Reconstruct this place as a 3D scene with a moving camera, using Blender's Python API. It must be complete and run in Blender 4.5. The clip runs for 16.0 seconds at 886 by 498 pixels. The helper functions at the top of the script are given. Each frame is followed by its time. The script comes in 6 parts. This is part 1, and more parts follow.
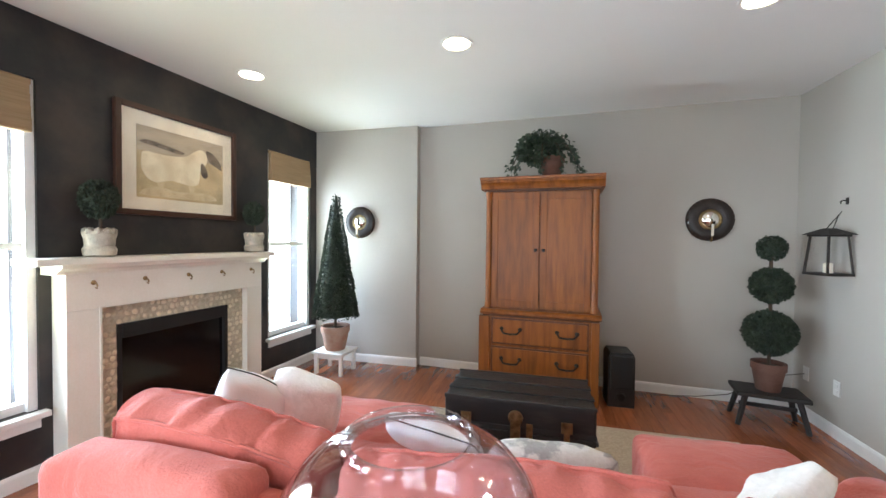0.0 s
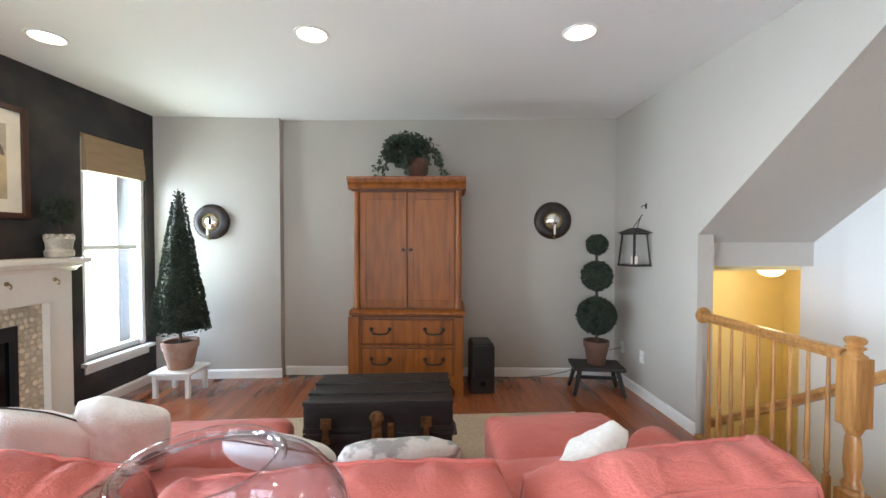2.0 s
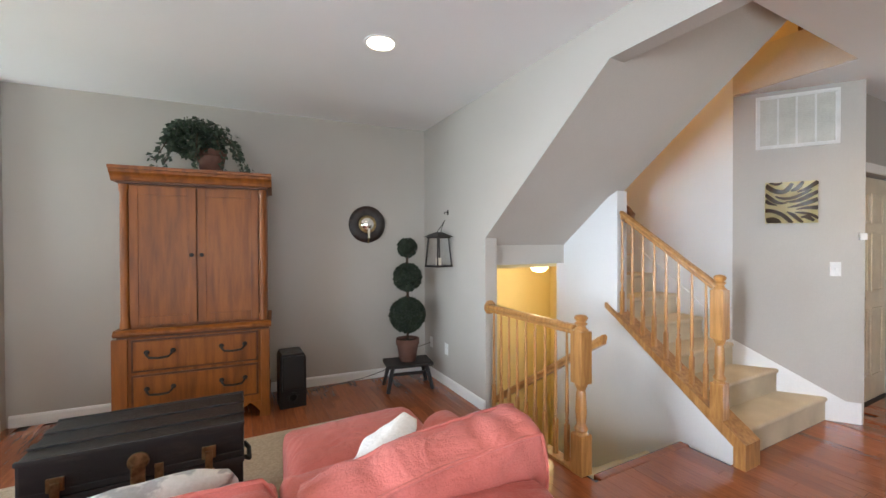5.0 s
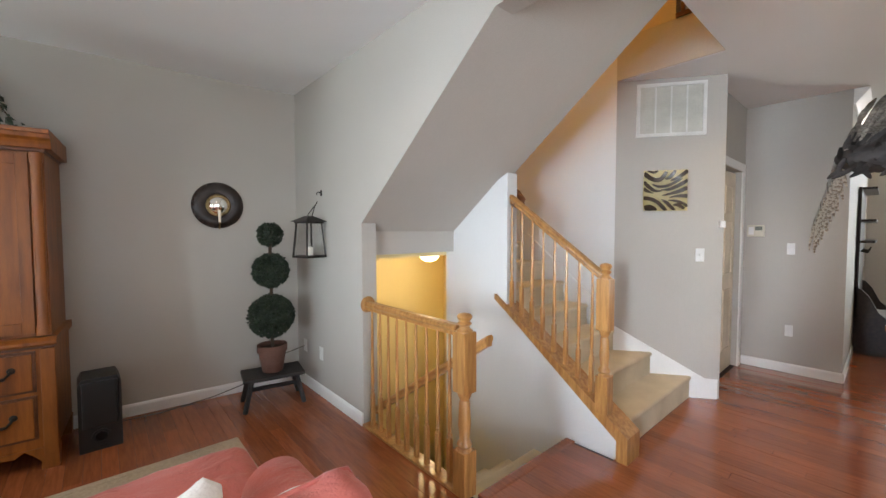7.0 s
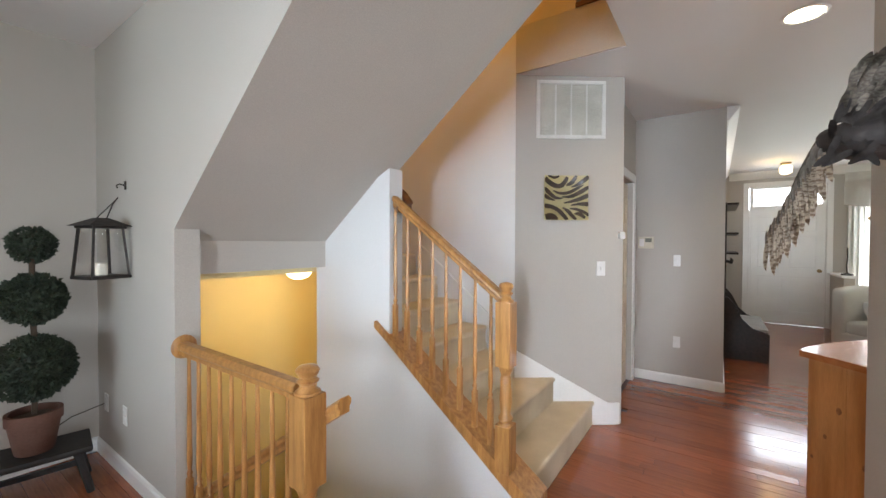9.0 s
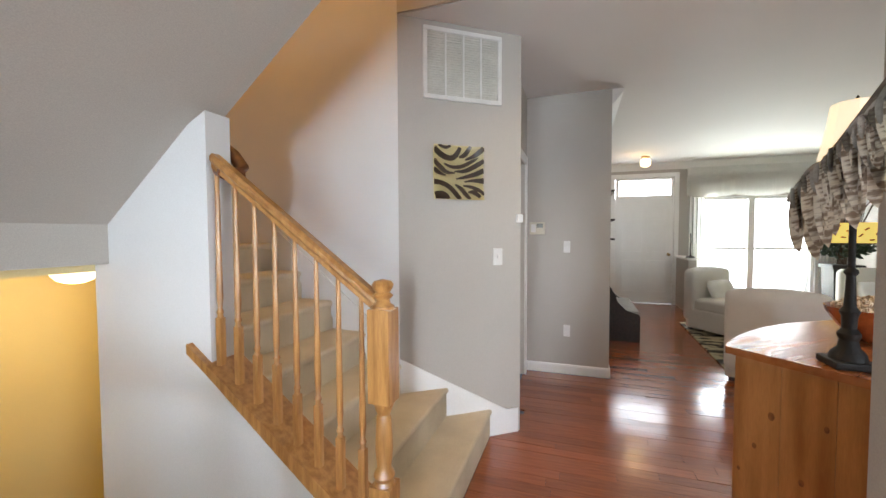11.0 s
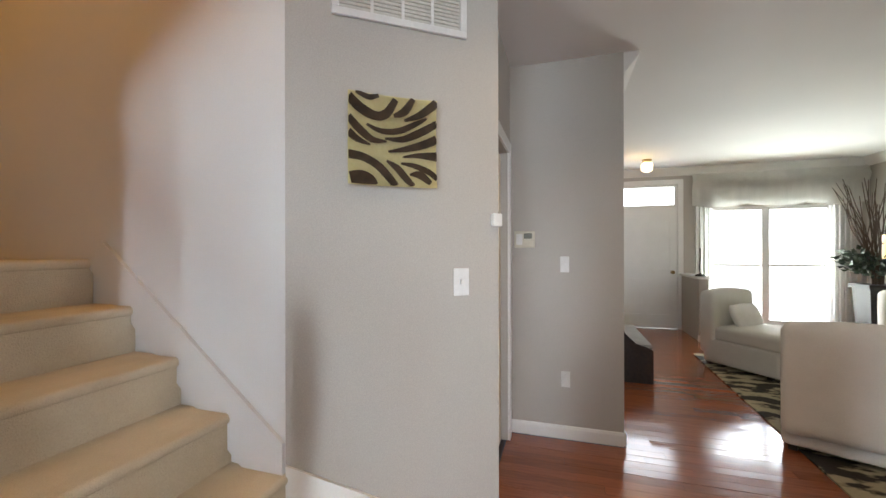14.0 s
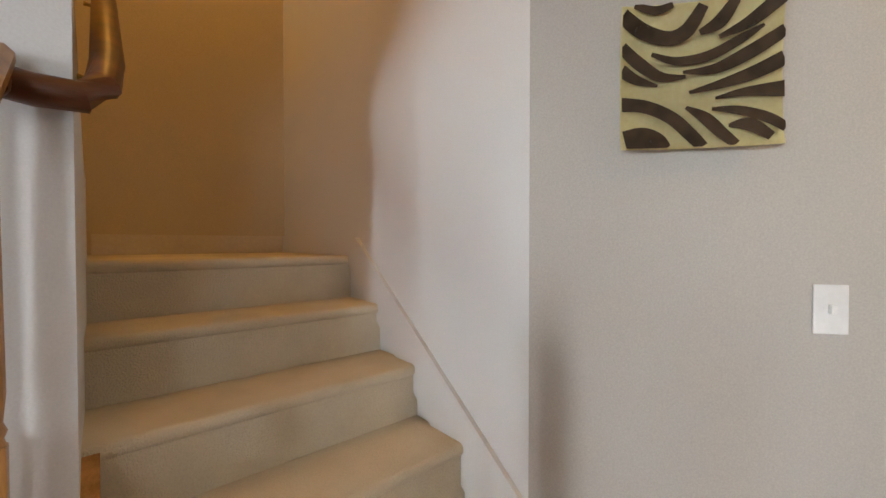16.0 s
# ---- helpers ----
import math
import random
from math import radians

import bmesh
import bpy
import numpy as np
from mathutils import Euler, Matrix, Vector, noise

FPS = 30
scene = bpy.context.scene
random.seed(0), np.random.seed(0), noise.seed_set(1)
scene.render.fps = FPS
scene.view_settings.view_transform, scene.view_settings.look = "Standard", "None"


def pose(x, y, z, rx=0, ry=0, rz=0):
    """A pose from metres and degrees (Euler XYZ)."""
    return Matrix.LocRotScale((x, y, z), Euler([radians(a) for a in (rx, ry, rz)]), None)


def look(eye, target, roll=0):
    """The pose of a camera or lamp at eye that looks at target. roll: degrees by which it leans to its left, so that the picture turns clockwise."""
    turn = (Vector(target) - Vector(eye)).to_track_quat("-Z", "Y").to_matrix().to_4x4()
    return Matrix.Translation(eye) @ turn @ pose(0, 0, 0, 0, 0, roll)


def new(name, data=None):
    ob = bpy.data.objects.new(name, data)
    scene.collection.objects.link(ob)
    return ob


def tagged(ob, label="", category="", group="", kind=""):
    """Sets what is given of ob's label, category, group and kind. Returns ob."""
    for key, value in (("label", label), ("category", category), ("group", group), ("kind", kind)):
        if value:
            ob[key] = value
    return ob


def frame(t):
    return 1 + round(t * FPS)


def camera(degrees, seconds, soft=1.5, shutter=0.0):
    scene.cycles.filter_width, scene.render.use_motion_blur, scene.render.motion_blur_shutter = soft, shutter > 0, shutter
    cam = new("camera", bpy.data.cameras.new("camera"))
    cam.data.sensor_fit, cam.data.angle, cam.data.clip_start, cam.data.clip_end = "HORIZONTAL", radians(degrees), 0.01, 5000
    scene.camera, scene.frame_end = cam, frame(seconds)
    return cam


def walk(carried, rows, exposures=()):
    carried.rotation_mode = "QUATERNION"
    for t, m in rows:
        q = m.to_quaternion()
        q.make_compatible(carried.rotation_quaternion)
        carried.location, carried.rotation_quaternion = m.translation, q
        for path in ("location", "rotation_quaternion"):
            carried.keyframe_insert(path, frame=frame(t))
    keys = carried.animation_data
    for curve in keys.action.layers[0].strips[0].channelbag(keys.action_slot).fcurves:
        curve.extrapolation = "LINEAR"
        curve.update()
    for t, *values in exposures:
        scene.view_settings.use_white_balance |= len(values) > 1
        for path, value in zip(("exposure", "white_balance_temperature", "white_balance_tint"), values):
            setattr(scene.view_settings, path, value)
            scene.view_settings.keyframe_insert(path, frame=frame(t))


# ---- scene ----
cam = camera(97.2, 16.0)
PATH = [
    (0, (-0.065, 0.175, 1.456), (-0.551, 2.114, 1.409), 0.6),
    (0.5, (-0.024, 0.181, 1.454), (-0.344, 2.155, 1.417), 0.6),
    (1, (0.01, 0.195, 1.454), (-0.16, 2.187, 1.42), 0.0),
    (1.5, (0.034, 0.201, 1.457), (0.006, 2.2, 1.411), -0.0),
    (2, (0.069, 0.2, 1.457), (0.172, 2.196, 1.413), 0.0),
    (2.5, (0.104, 0.197, 1.457), (0.343, 2.182, 1.415), -0.1),
    (3, (0.12, 0.194, 1.461), (0.497, 2.158, 1.418), -0.2),
    (3.5, (0.147, 0.185, 1.454), (0.651, 2.121, 1.423), -0.1),
    (4, (0.179, 0.172, 1.45), (0.823, 2.065, 1.422), -0.2),
    (4.5, (0.219, 0.168, 1.449), (1.006, 2.006, 1.423), -0.2),
    (4.7, (0.216, 0.164, 1.444), (1.061, 1.976, 1.423), -0.2),
    (7, (0.668, 0.461, 1.434), (1.987, 1.962, 1.348), -0.1),
    (7.5, (0.794, 0.554, 1.428), (2.232, 1.942, 1.355), -0.4),
    (8, (0.97, 0.622, 1.426), (2.469, 1.945, 1.361), -1.1),
    (8.5, (1.129, 0.669, 1.434), (2.679, 1.933, 1.397), -0.6),
    (9, (1.276, 0.763, 1.436), (2.912, 1.913, 1.403), 0.2),
    (9.2, (1.342, 0.818, 1.435), (3.026, 1.896, 1.392), 0.5),
    (11.3, (1.969, 0.999, 1.393), (3.88, 1.585, 1.322), 0.2),
    (11.5, (2.039, 0.971, 1.395), (3.964, 1.509, 1.333), 0.5),
    (12, (2.235, 0.96, 1.377), (4.182, 1.416, 1.329), -0.7),
    (12.5, (2.432, 0.95, 1.384), (4.383, 1.388, 1.346), -0.5),
    (13, (2.594, 0.997, 1.394), (4.536, 1.476, 1.363), 0.3),
    (13.5, (2.772, 1.061, 1.399), (4.712, 1.548, 1.392), 1.3),
    (14, (2.927, 1.104, 1.373), (4.838, 1.695, 1.373), -0.1),
    (14.5, (3.068, 1.146, 1.354), (4.856, 2.043, 1.355), -2.4),
    (15, (3.147, 1.213, 1.381), (4.801, 2.337, 1.345), -1.3),
    (15.5, (3.2, 1.332, 1.393), (4.711, 2.641, 1.327), 0.1),
    (16, (3.238, 1.424, 1.39), (4.553, 2.93, 1.357), -0.0),
]
EXPOSURES = [(0, -0.06, 5950, 8), (3, -0.16, 6050, 9), (4.5, -0.18, 6100, 10), (7, -0.30, 6200, 10), (9, -0.32, 6150, 10), (11.5, -0.34, 6250, 10), (13.5, -0.41, 6250, 10), (14.5, -0.46, 6350, 10), (16, -0.49, 6550, 10)]
walk(cam, [(t, look(eye, target, roll)) for t, eye, target, roll in PATH], EXPOSURES)


# ---- light ----
world = bpy.data.worlds.new("world")
scene.world = world
world.use_nodes = True
wn = world.node_tree
sky = wn.nodes.new("ShaderNodeTexSky")
sky.sky_type, sky.sun_disc = "NISHITA", False
sky.sun_elevation, sky.sun_rotation = radians(48), radians(200)
wn.links.new(sky.outputs[0], wn.nodes["Background"].inputs[0])
wn.nodes["Background"].inputs[1].default_value = 0.12


def area_lamp(name, m, w, h, power, color, spread=180):
    d = bpy.data.lights.new(name, "AREA")
    d.shape, d.size, d.size_y, d.energy, d.color, d.spread = "RECTANGLE", w, h, power, color, radians(spread)
    ob = new(name, d)
    ob.matrix_world = m
    return ob


def point_lamp(name, at, power, color, radius=0.05):
    d = bpy.data.lights.new(name, "POINT")
    d.energy, d.color, d.shadow_soft_size = power, color, radius
    ob = new(name, d)
    ob.location = at
    return ob


DAY = (0.89, 0.935, 1.0)
COOL_DAY = (0.66, 0.82, 1.0)
LAWN = (0.93, 1.0, 0.60)
WARM = (1.0, 0.62, 0.26)
# the three windows in the dark wall: sky light falling in, and sunlit lawn thrown up at the ceiling
area_lamp("daylight_window_1", look((-3.10, 3.97, 1.4), (0, 3.75, 1.0)), 0.66, 1.9, 66, COOL_DAY, 160)
area_lamp("daylight_window_2", look((-3.28, 1.45, 1.4), (4.1, 1.8, 0.3)), 0.66, 1.9, 60, COOL_DAY, 90)
area_lamp("daylight_window_4", look((-3.42, -0.60, 1.4), (4.1, 2.3, 0.5)), 0.66, 1.9, 74, (0.84, 0.91, 1.0), 62)
for lamp_at, lamp_to, power in (((-3.04, 3.97, 1.35), (-1.0, 3.5, 3.0), 24), ((-3.22, 1.45, 1.35), (0.0, 2.0, 3.6), 20), ((-3.36, -0.60, 1.35), (0.8, 1.2, 3.4), 9)):
    area_lamp("lawn_light", look(lamp_at, lamp_to), 0.62, 1.4, power, LAWN, 150)
# fill lamps in added openings behind the camera, unseen
area_lamp("rear_fill_1", look((-1.75, -2.62, 1.15), (-2.3, 2.2, 1.0)), 1.9, 2.0, 15, COOL_DAY, 80)
area_lamp("rear_fill_2", look((0.65, -2.62, 1.15), (4.1, 2.3, 0.6)), 1.4, 2.0, 16, DAY, 60)
# front windows and transom
area_lamp("daylight_front", look((10.75, -2.0, 1.15), (5, -1.6, 0.9)), 1.6, 1.8, 135, DAY)
area_lamp("lawn_light", look((10.72, -2.0, 1.0), (6.5, -1.4, 3.3)), 1.6, 1.4, 46, LAWN, 150)
area_lamp("daylight_transom", look((10.75, -0.23, 2.29), (5, -0.2, 1.2)), 0.9, 0.3, 12, DAY)
# lamps that burn
point_lamp("upstairs_lamp", (3.3, 3.2, 4.3), 60, (1.0, 0.51, 0.10), 0.1)
point_lamp("downstairs_lamp", (3.22, 3.58, 0.98), 14, (1.0, 0.77, 0.42), 0.09)
point_lamp("table_lamp_bulb", (3.485, 0.165, 1.66), 7, WARM, 0.05)
for can_x, can_y, can_power in ((-2.30, 2.82, 3), (-0.62, 2.70, 3), (1.04, 2.59, 3), (4.284, 0.374, 13), (-1.6, 0.2, 4), (0.6, 0.0, 4)):
    area_lamp("can_bulb", pose(can_x, can_y, 2.72), 0.14, 0.14, can_power, (1.0, 0.74, 0.44), 140)
point_lamp("foyer_bulb", (9.3, 0.05, 2.52), 4, WARM, 0.05)

# ---- materials ----


def material(name, color, rough=0.6, metal=0.0, color2=None, scale=6.0, stretch=(1, 1, 1), bump=0.1, fine=80.0, detail=5, per_object=0.0, coat=0.0, ramp=(0.35, 0.65), crease=0.0):
    """Base colour mottled at two scales, with fine relief."""
    m = bpy.data.materials.new(name)
    m.use_nodes = True
    n, l = m.node_tree.nodes, m.node_tree.links
    b = n["Principled BSDF"]
    b.inputs["Roughness"].default_value, b.inputs["Metallic"].default_value = rough, metal
    b.inputs["Coat Weight"].default_value = coat
    b.inputs["Coat Roughness"].default_value = 0.12
    c2 = color2 or tuple(c * 0.86 for c in color)
    tc, mp = n.new("ShaderNodeTexCoord"), n.new("ShaderNodeMapping")
    mp.inputs["Scale"].default_value = stretch
    l.new(tc.outputs["Object"], mp.inputs[0])
    t1, t2 = n.new("ShaderNodeTexNoise"), n.new("ShaderNodeTexNoise")
    for t, s in ((t1, scale), (t2, fine)):
        t.inputs["Scale"].default_value, t.inputs["Detail"].default_value = s, detail
        l.new(mp.outputs[0], t.inputs["Vector"])
    r = n.new("ShaderNodeValToRGB")
    r.color_ramp.elements[0].position, r.color_ramp.elements[1].position = ramp
    r.color_ramp.elements[0].color, r.color_ramp.elements[1].color = (*c2, 1), (*color, 1)
    l.new(t1.outputs["Fac"], r.inputs[0])
    mix = n.new("ShaderNodeMix")
    mix.data_type, mix.blend_type = "RGBA", "OVERLAY"
    mix.inputs[0].default_value = 0.18
    l.new(r.outputs[0], mix.inputs[6])
    l.new(t2.outputs["Fac"], mix.inputs[7])
    out = mix.outputs[2]
    if per_object:
        oi, hsv, mr = n.new("ShaderNodeObjectInfo"), n.new("ShaderNodeHueSaturation"), n.new("ShaderNodeMapRange")
        mr.inputs[3].default_value, mr.inputs[4].default_value = 1 - per_object, 1 + per_object
        l.new(oi.outputs["Random"], mr.inputs[0])
        l.new(mr.outputs[0], hsv.inputs["Value"])
        l.new(out, hsv.inputs["Color"])
        out = hsv.outputs[0]
    l.new(out, b.inputs["Base Color"])
    if bump:
        bp = n.new("ShaderNodeBump")
        bp.inputs["Strength"].default_value, bp.inputs["Distance"].default_value = bump, 0.01
        l.new(t2.outputs["Fac"], bp.inputs["Height"])
        l.new(bp.outputs[0], b.inputs["Normal"])
        if crease:
            t3, m3, b3 = n.new("ShaderNodeTexNoise"), n.new("ShaderNodeMapping"), n.new("ShaderNodeBump")
            m3.inputs["Scale"].default_value, m3.inputs["Rotation"].default_value = (2.6, 3.6, 2.2), (0.3, 0.2, 0.7)
            t3.inputs["Scale"].default_value, t3.inputs["Detail"].default_value, t3.inputs["Distortion"].default_value = 2.0, 3, 0.6
            b3.inputs["Strength"].default_value, b3.inputs["Distance"].default_value = crease, 0.05
            l.new(tc.outputs["Object"], m3.inputs[0]), l.new(m3.outputs[0], t3.inputs["Vector"]), l.new(t3.outputs["Fac"], b3.inputs["Height"])
            l.new(b3.outputs[0], bp.inputs["Normal"])
            b.inputs["Sheen Weight"].default_value, b.inputs["Sheen Roughness"].default_value = 0.16, 0.4
    return m


def glow(name, color, strength):
    m = bpy.data.materials.new(name)
    m.use_nodes = True
    b = m.node_tree.nodes["Principled BSDF"]
    b.inputs["Base Color"].default_value = (*color, 1)
    b.inputs["Emission Color"].default_value = (*color, 1)
    b.inputs["Emission Strength"].default_value = strength
    return m


def clear_glass(name, gloss=0.55, least=0.035, tint=(1, 1, 1)):
    """Thin glass: what lies behind, with a gloss that grows at a slant."""
    m = bpy.data.materials.new(name)
    m.use_nodes = True
    n, l = m.node_tree.nodes, m.node_tree.links
    n.remove(n["Principled BSDF"])
    t, g, f, x = n.new("ShaderNodeBsdfTransparent"), n.new("ShaderNodeBsdfGlossy"), n.new("ShaderNodeLayerWeight"), n.new("ShaderNodeMixShader")
    p, a = n.new("ShaderNodeMath"), n.new("ShaderNodeMath")
    p.operation, a.operation = "POWER", "MULTIPLY_ADD"
    p.inputs[1].default_value, a.inputs[1].default_value, a.inputs[2].default_value = 3.0, gloss, least
    t.inputs[0].default_value = (*tint, 1)
    g.inputs["Roughness"].default_value = 0.02
    f.inputs[0].default_value = 0.5
    l.new(f.outputs["Facing"], p.inputs[0]), l.new(p.outputs[0], a.inputs[0]), l.new(a.outputs[0], x.inputs[0])
    l.new(t.outputs[0], x.inputs[1]), l.new(g.outputs[0], x.inputs[2])
    l.new(x.outputs[0], n["Material Output"].inputs[0])
    return m


PAINT = material("greige_wall_paint", (0.455, 0.423, 0.375), 0.55, scale=1.3, color2=(0.43, 0.399, 0.353), bump=0.05, fine=220)
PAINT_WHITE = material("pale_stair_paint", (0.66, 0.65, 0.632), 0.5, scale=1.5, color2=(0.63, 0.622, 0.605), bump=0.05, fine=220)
CEILING = material("white_ceiling_paint", (0.80, 0.79, 0.78), 0.75, scale=1.0, color2=(0.77, 0.765, 0.755), bump=0.06, fine=200)
DARK_WALL = material("dark_faux_finish_paint", (0.048, 0.035, 0.028), 0.5, scale=3.0, color2=(0.013, 0.012, 0.013), bump=0.15, fine=30, ramp=(0.42, 0.68))
# pale wall paint with the upstairs lamp's warm light tinted into its colour
LAMPLIT_PAINT = material("lamplit_wall_paint", (0.54, 0.46, 0.32), 0.6, scale=1.3, color2=(0.51, 0.43, 0.30), bump=0.05, fine=220)
YELLOW_PAINT = material("yellow_wall_paint", (0.76, 0.63, 0.33), 0.6, scale=1.4, color2=(0.72, 0.59, 0.30), bump=0.05, fine=220)
TRIM = material("white_gloss_trim", (0.80, 0.79, 0.76), 0.3, scale=3, color2=(0.76, 0.75, 0.72), bump=0.03)
MANTEL = material("cream_mantel_paint", (0.78, 0.745, 0.66), 0.35, scale=3, color2=(0.74, 0.70, 0.61), bump=0.03)
SKIRT = material("cream_skirt_paint", (0.62, 0.56, 0.46), 0.45, scale=3, color2=(0.58, 0.52, 0.42), bump=0.03)
BOARD = material("red_oak_floorboard", (0.33, 0.098, 0.034), 0.17, color2=(0.25, 0.070, 0.025), scale=7, stretch=(9, 0.7, 9), bump=0.006, fine=30, per_object=0.17, coat=0.5)
SUBFLOOR = material("dark_subfloor", (0.03, 0.014, 0.008), 0.6)
OAK = material("honey_oak", (0.45, 0.228, 0.070), 0.3, color2=(0.29, 0.130, 0.036), scale=5, stretch=(8, 8, 0.9), bump=0.06, fine=40, coat=0.25, per_object=0.08)
ARM_WOOD = material("distressed_cherry_wood", (0.285, 0.088, 0.010), 0.45, color2=(0.12, 0.030, 0.003), scale=2.6, stretch=(8, 8, 0.9), bump=0.06, fine=35, per_object=0.10, ramp=(0.22, 0.62))
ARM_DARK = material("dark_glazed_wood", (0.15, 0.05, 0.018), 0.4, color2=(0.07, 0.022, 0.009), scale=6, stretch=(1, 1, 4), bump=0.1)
PINE = material("knotty_pine", (0.44, 0.190, 0.058), 0.35, color2=(0.29, 0.105, 0.028), scale=3, stretch=(6, 6, 0.7), bump=0.05, fine=40, coat=0.2)
PINE_TOP = material("pine_top", (0.40, 0.150, 0.055), 0.25, color2=(0.30, 0.10, 0.034), scale=3, stretch=(0.8, 7, 7), bump=0.05, fine=40, coat=0.4)
DARK_WOOD = material("espresso_wood", (0.030, 0.019, 0.015), 0.35, color2=(0.014, 0.010, 0.009), scale=5, stretch=(1, 6, 6), bump=0.1)
BLACK = material("black_painted_wood", (0.008, 0.007, 0.007), 0.6, color2=(0.018, 0.015, 0.014), scale=9, bump=0.2, ramp=(0.5, 0.8))
TRUNK = material("worn_black_trunk_boards", (0.009, 0.008, 0.008), 0.42, color2=(0.034, 0.025, 0.020), scale=7, stretch=(1, 6, 6), bump=0.35, fine=45, ramp=(0.22, 0.5))
BRASS = material("aged_brass", (0.42, 0.31, 0.15), 0.38, 1.0, color2=(0.20, 0.14, 0.07), scale=30, bump=0.2)
IRON = material("dark_iron", (0.03, 0.028, 0.026), 0.5, 0.7, color2=(0.06, 0.05, 0.045), scale=30, bump=0.2)
CORAL = material("coral_slipcover_cotton", (0.55, 0.150, 0.120), 0.9, color2=(0.48, 0.118, 0.090), scale=3.5, bump=0.3, fine=140, crease=0.55)
WHITE_CLOTH = material("white_linen", (0.87, 0.86, 0.84), 0.9, color2=(0.81, 0.80, 0.78), scale=6, bump=0.4, fine=150)
CREAM_CLOTH = material("cream_slipcover", (0.74, 0.71, 0.66), 0.9, color2=(0.68, 0.65, 0.60), scale=4, bump=0.3, fine=160)
FUR = material("white_plush", (0.88, 0.86, 0.83), 1.0, color2=(0.80, 0.78, 0.75), scale=30, bump=0.4, fine=90)
PIPING = material("dark_piping", (0.05, 0.045, 0.045), 0.8)
CARPET = material("beige_carpet", (0.66, 0.575, 0.43), 1.0, color2=(0.54, 0.465, 0.34), scale=3.2, bump=0.6, fine=260)
RUG = material("woven_sisal_rug", (0.56, 0.45, 0.32), 0.95, color2=(0.46, 0.36, 0.25), scale=60, bump=0.7, fine=180)
LEAF = material("boxwood_leaf", (0.042, 0.060, 0.032), 0.7, color2=(0.013, 0.022, 0.014), scale=9, bump=0.1, ramp=(0.3, 0.75))
IVY = material("ivy_leaf", (0.060, 0.088, 0.050), 0.5, color2=(0.016, 0.030, 0.018), scale=20, bump=0.1)
TERRACOTTA = material("aged_terracotta", (0.32, 0.130, 0.075), 0.85, color2=(0.40, 0.27, 0.20), scale=7, bump=0.3, ramp=(0.4, 0.75))
TERRACOTTA_DARK = material("dark_terracotta", (0.10, 0.034, 0.020), 0.85, color2=(0.14, 0.07, 0.05), scale=7, bump=0.3, ramp=(0.4, 0.75))
BARK = material("bark", (0.09, 0.06, 0.04), 0.9, bump=0.5)
STONE = material("pebble_stone", (0.64, 0.57, 0.42), 0.6, color2=(0.50, 0.42, 0.29), scale=9, bump=0.25, per_object=0.28)
GROUT = material("sand_grout", (0.50, 0.44, 0.33), 0.9, bump=0.4)
SOOT = material("black_firebox", (0.008, 0.008, 0.008), 0.6, bump=0.2)
FIRE_GLASS = material("black_fireplace_glass", (0.006, 0.006, 0.007), 0.12, bump=0.0)
MAT_BOARD = material("cream_mat_board", (0.86, 0.80, 0.67), 0.9, bump=0.05)
FRAME_WOOD = material("dark_walnut_frame", (0.055, 0.022, 0.012), 0.35, scale=12, bump=0.1)
SHADE_CLOTH = material("tan_woven_shade", (0.42, 0.29, 0.16), 0.9, color2=(0.34, 0.23, 0.12), scale=4, stretch=(1, 1, 40), bump=0.6, fine=60)
SILVER = material("convex_mirror_glass", (0.85, 0.84, 0.80), 0.04, 1.0, color2=(0.84, 0.83, 0.79), bump=0.0)
PLASTIC_BLACK = material("black_plastic", (0.012, 0.012, 0.013), 0.4, bump=0.25, fine=300)
PLASTIC_WHITE = material("white_plastic", (0.75, 0.74, 0.71), 0.35, bump=0.0)
CERAMIC = material("cream_ceramic", (0.56, 0.50, 0.40), 0.4, color2=(0.36, 0.33, 0.27), scale=14, bump=0.3)
METAL_WHITE = material("white_vent_metal", (0.74, 0.73, 0.69), 0.45, bump=0.0)
VENT_DARK = material("vent_filter", (0.60, 0.58, 0.51), 0.8, bump=0.2)
RING = material("black_brown_lacquer", (0.014, 0.008, 0.006), 0.38, color2=(0.03, 0.02, 0.016), scale=20, bump=0.15, fine=50)
FEATHER = material("barred_feather", (0.26, 0.225, 0.18), 0.8, color2=(0.135, 0.112, 0.09), scale=3.5, stretch=(9, 9, 20), bump=0.3, fine=60, ramp=(0.42, 0.58))
FEATHER_DARK = material("dark_feather", (0.055, 0.045, 0.040), 0.8, color2=(0.020, 0.016, 0.015), scale=14, bump=0.4, fine=60)
FEATHER_PALE = material("pale_feather", (0.46, 0.42, 0.36), 0.7, color2=(0.20, 0.165, 0.14), scale=12, bump=0.3, fine=60)
FEATHER_BAR = material("brown_barred_feather", (0.74, 0.65, 0.52), 0.8, color2=(0.30, 0.215, 0.15), scale=1.0, stretch=(26, 26, 135), bump=0.2, fine=60, ramp=(0.42, 0.54))
ZEBRA_CREAM = material("cream_glaze", (0.74, 0.66, 0.36), 0.2, color2=(0.66, 0.58, 0.30), scale=8, bump=0.0, coat=0.2)
ZEBRA_BROWN = material("brown_glaze", (0.026, 0.017, 0.010), 0.22, color2=(0.055, 0.034, 0.02), scale=20, bump=0.0, coat=0.2)
LAMP_SHADE = glow("lit_lamp_shade", (1.0, 0.85, 0.60), 0.98)
DRUM_SHADE = glow("lit_yellow_drum", (0.95, 0.70, 0.16), 0.75)
CAN_GLOW = glow("lit_can_light", (1.0, 0.84, 0.58), 16.0)
DOME_GLOW = glow("lit_dome_glass", (1.0, 0.80, 0.48), 4.0)
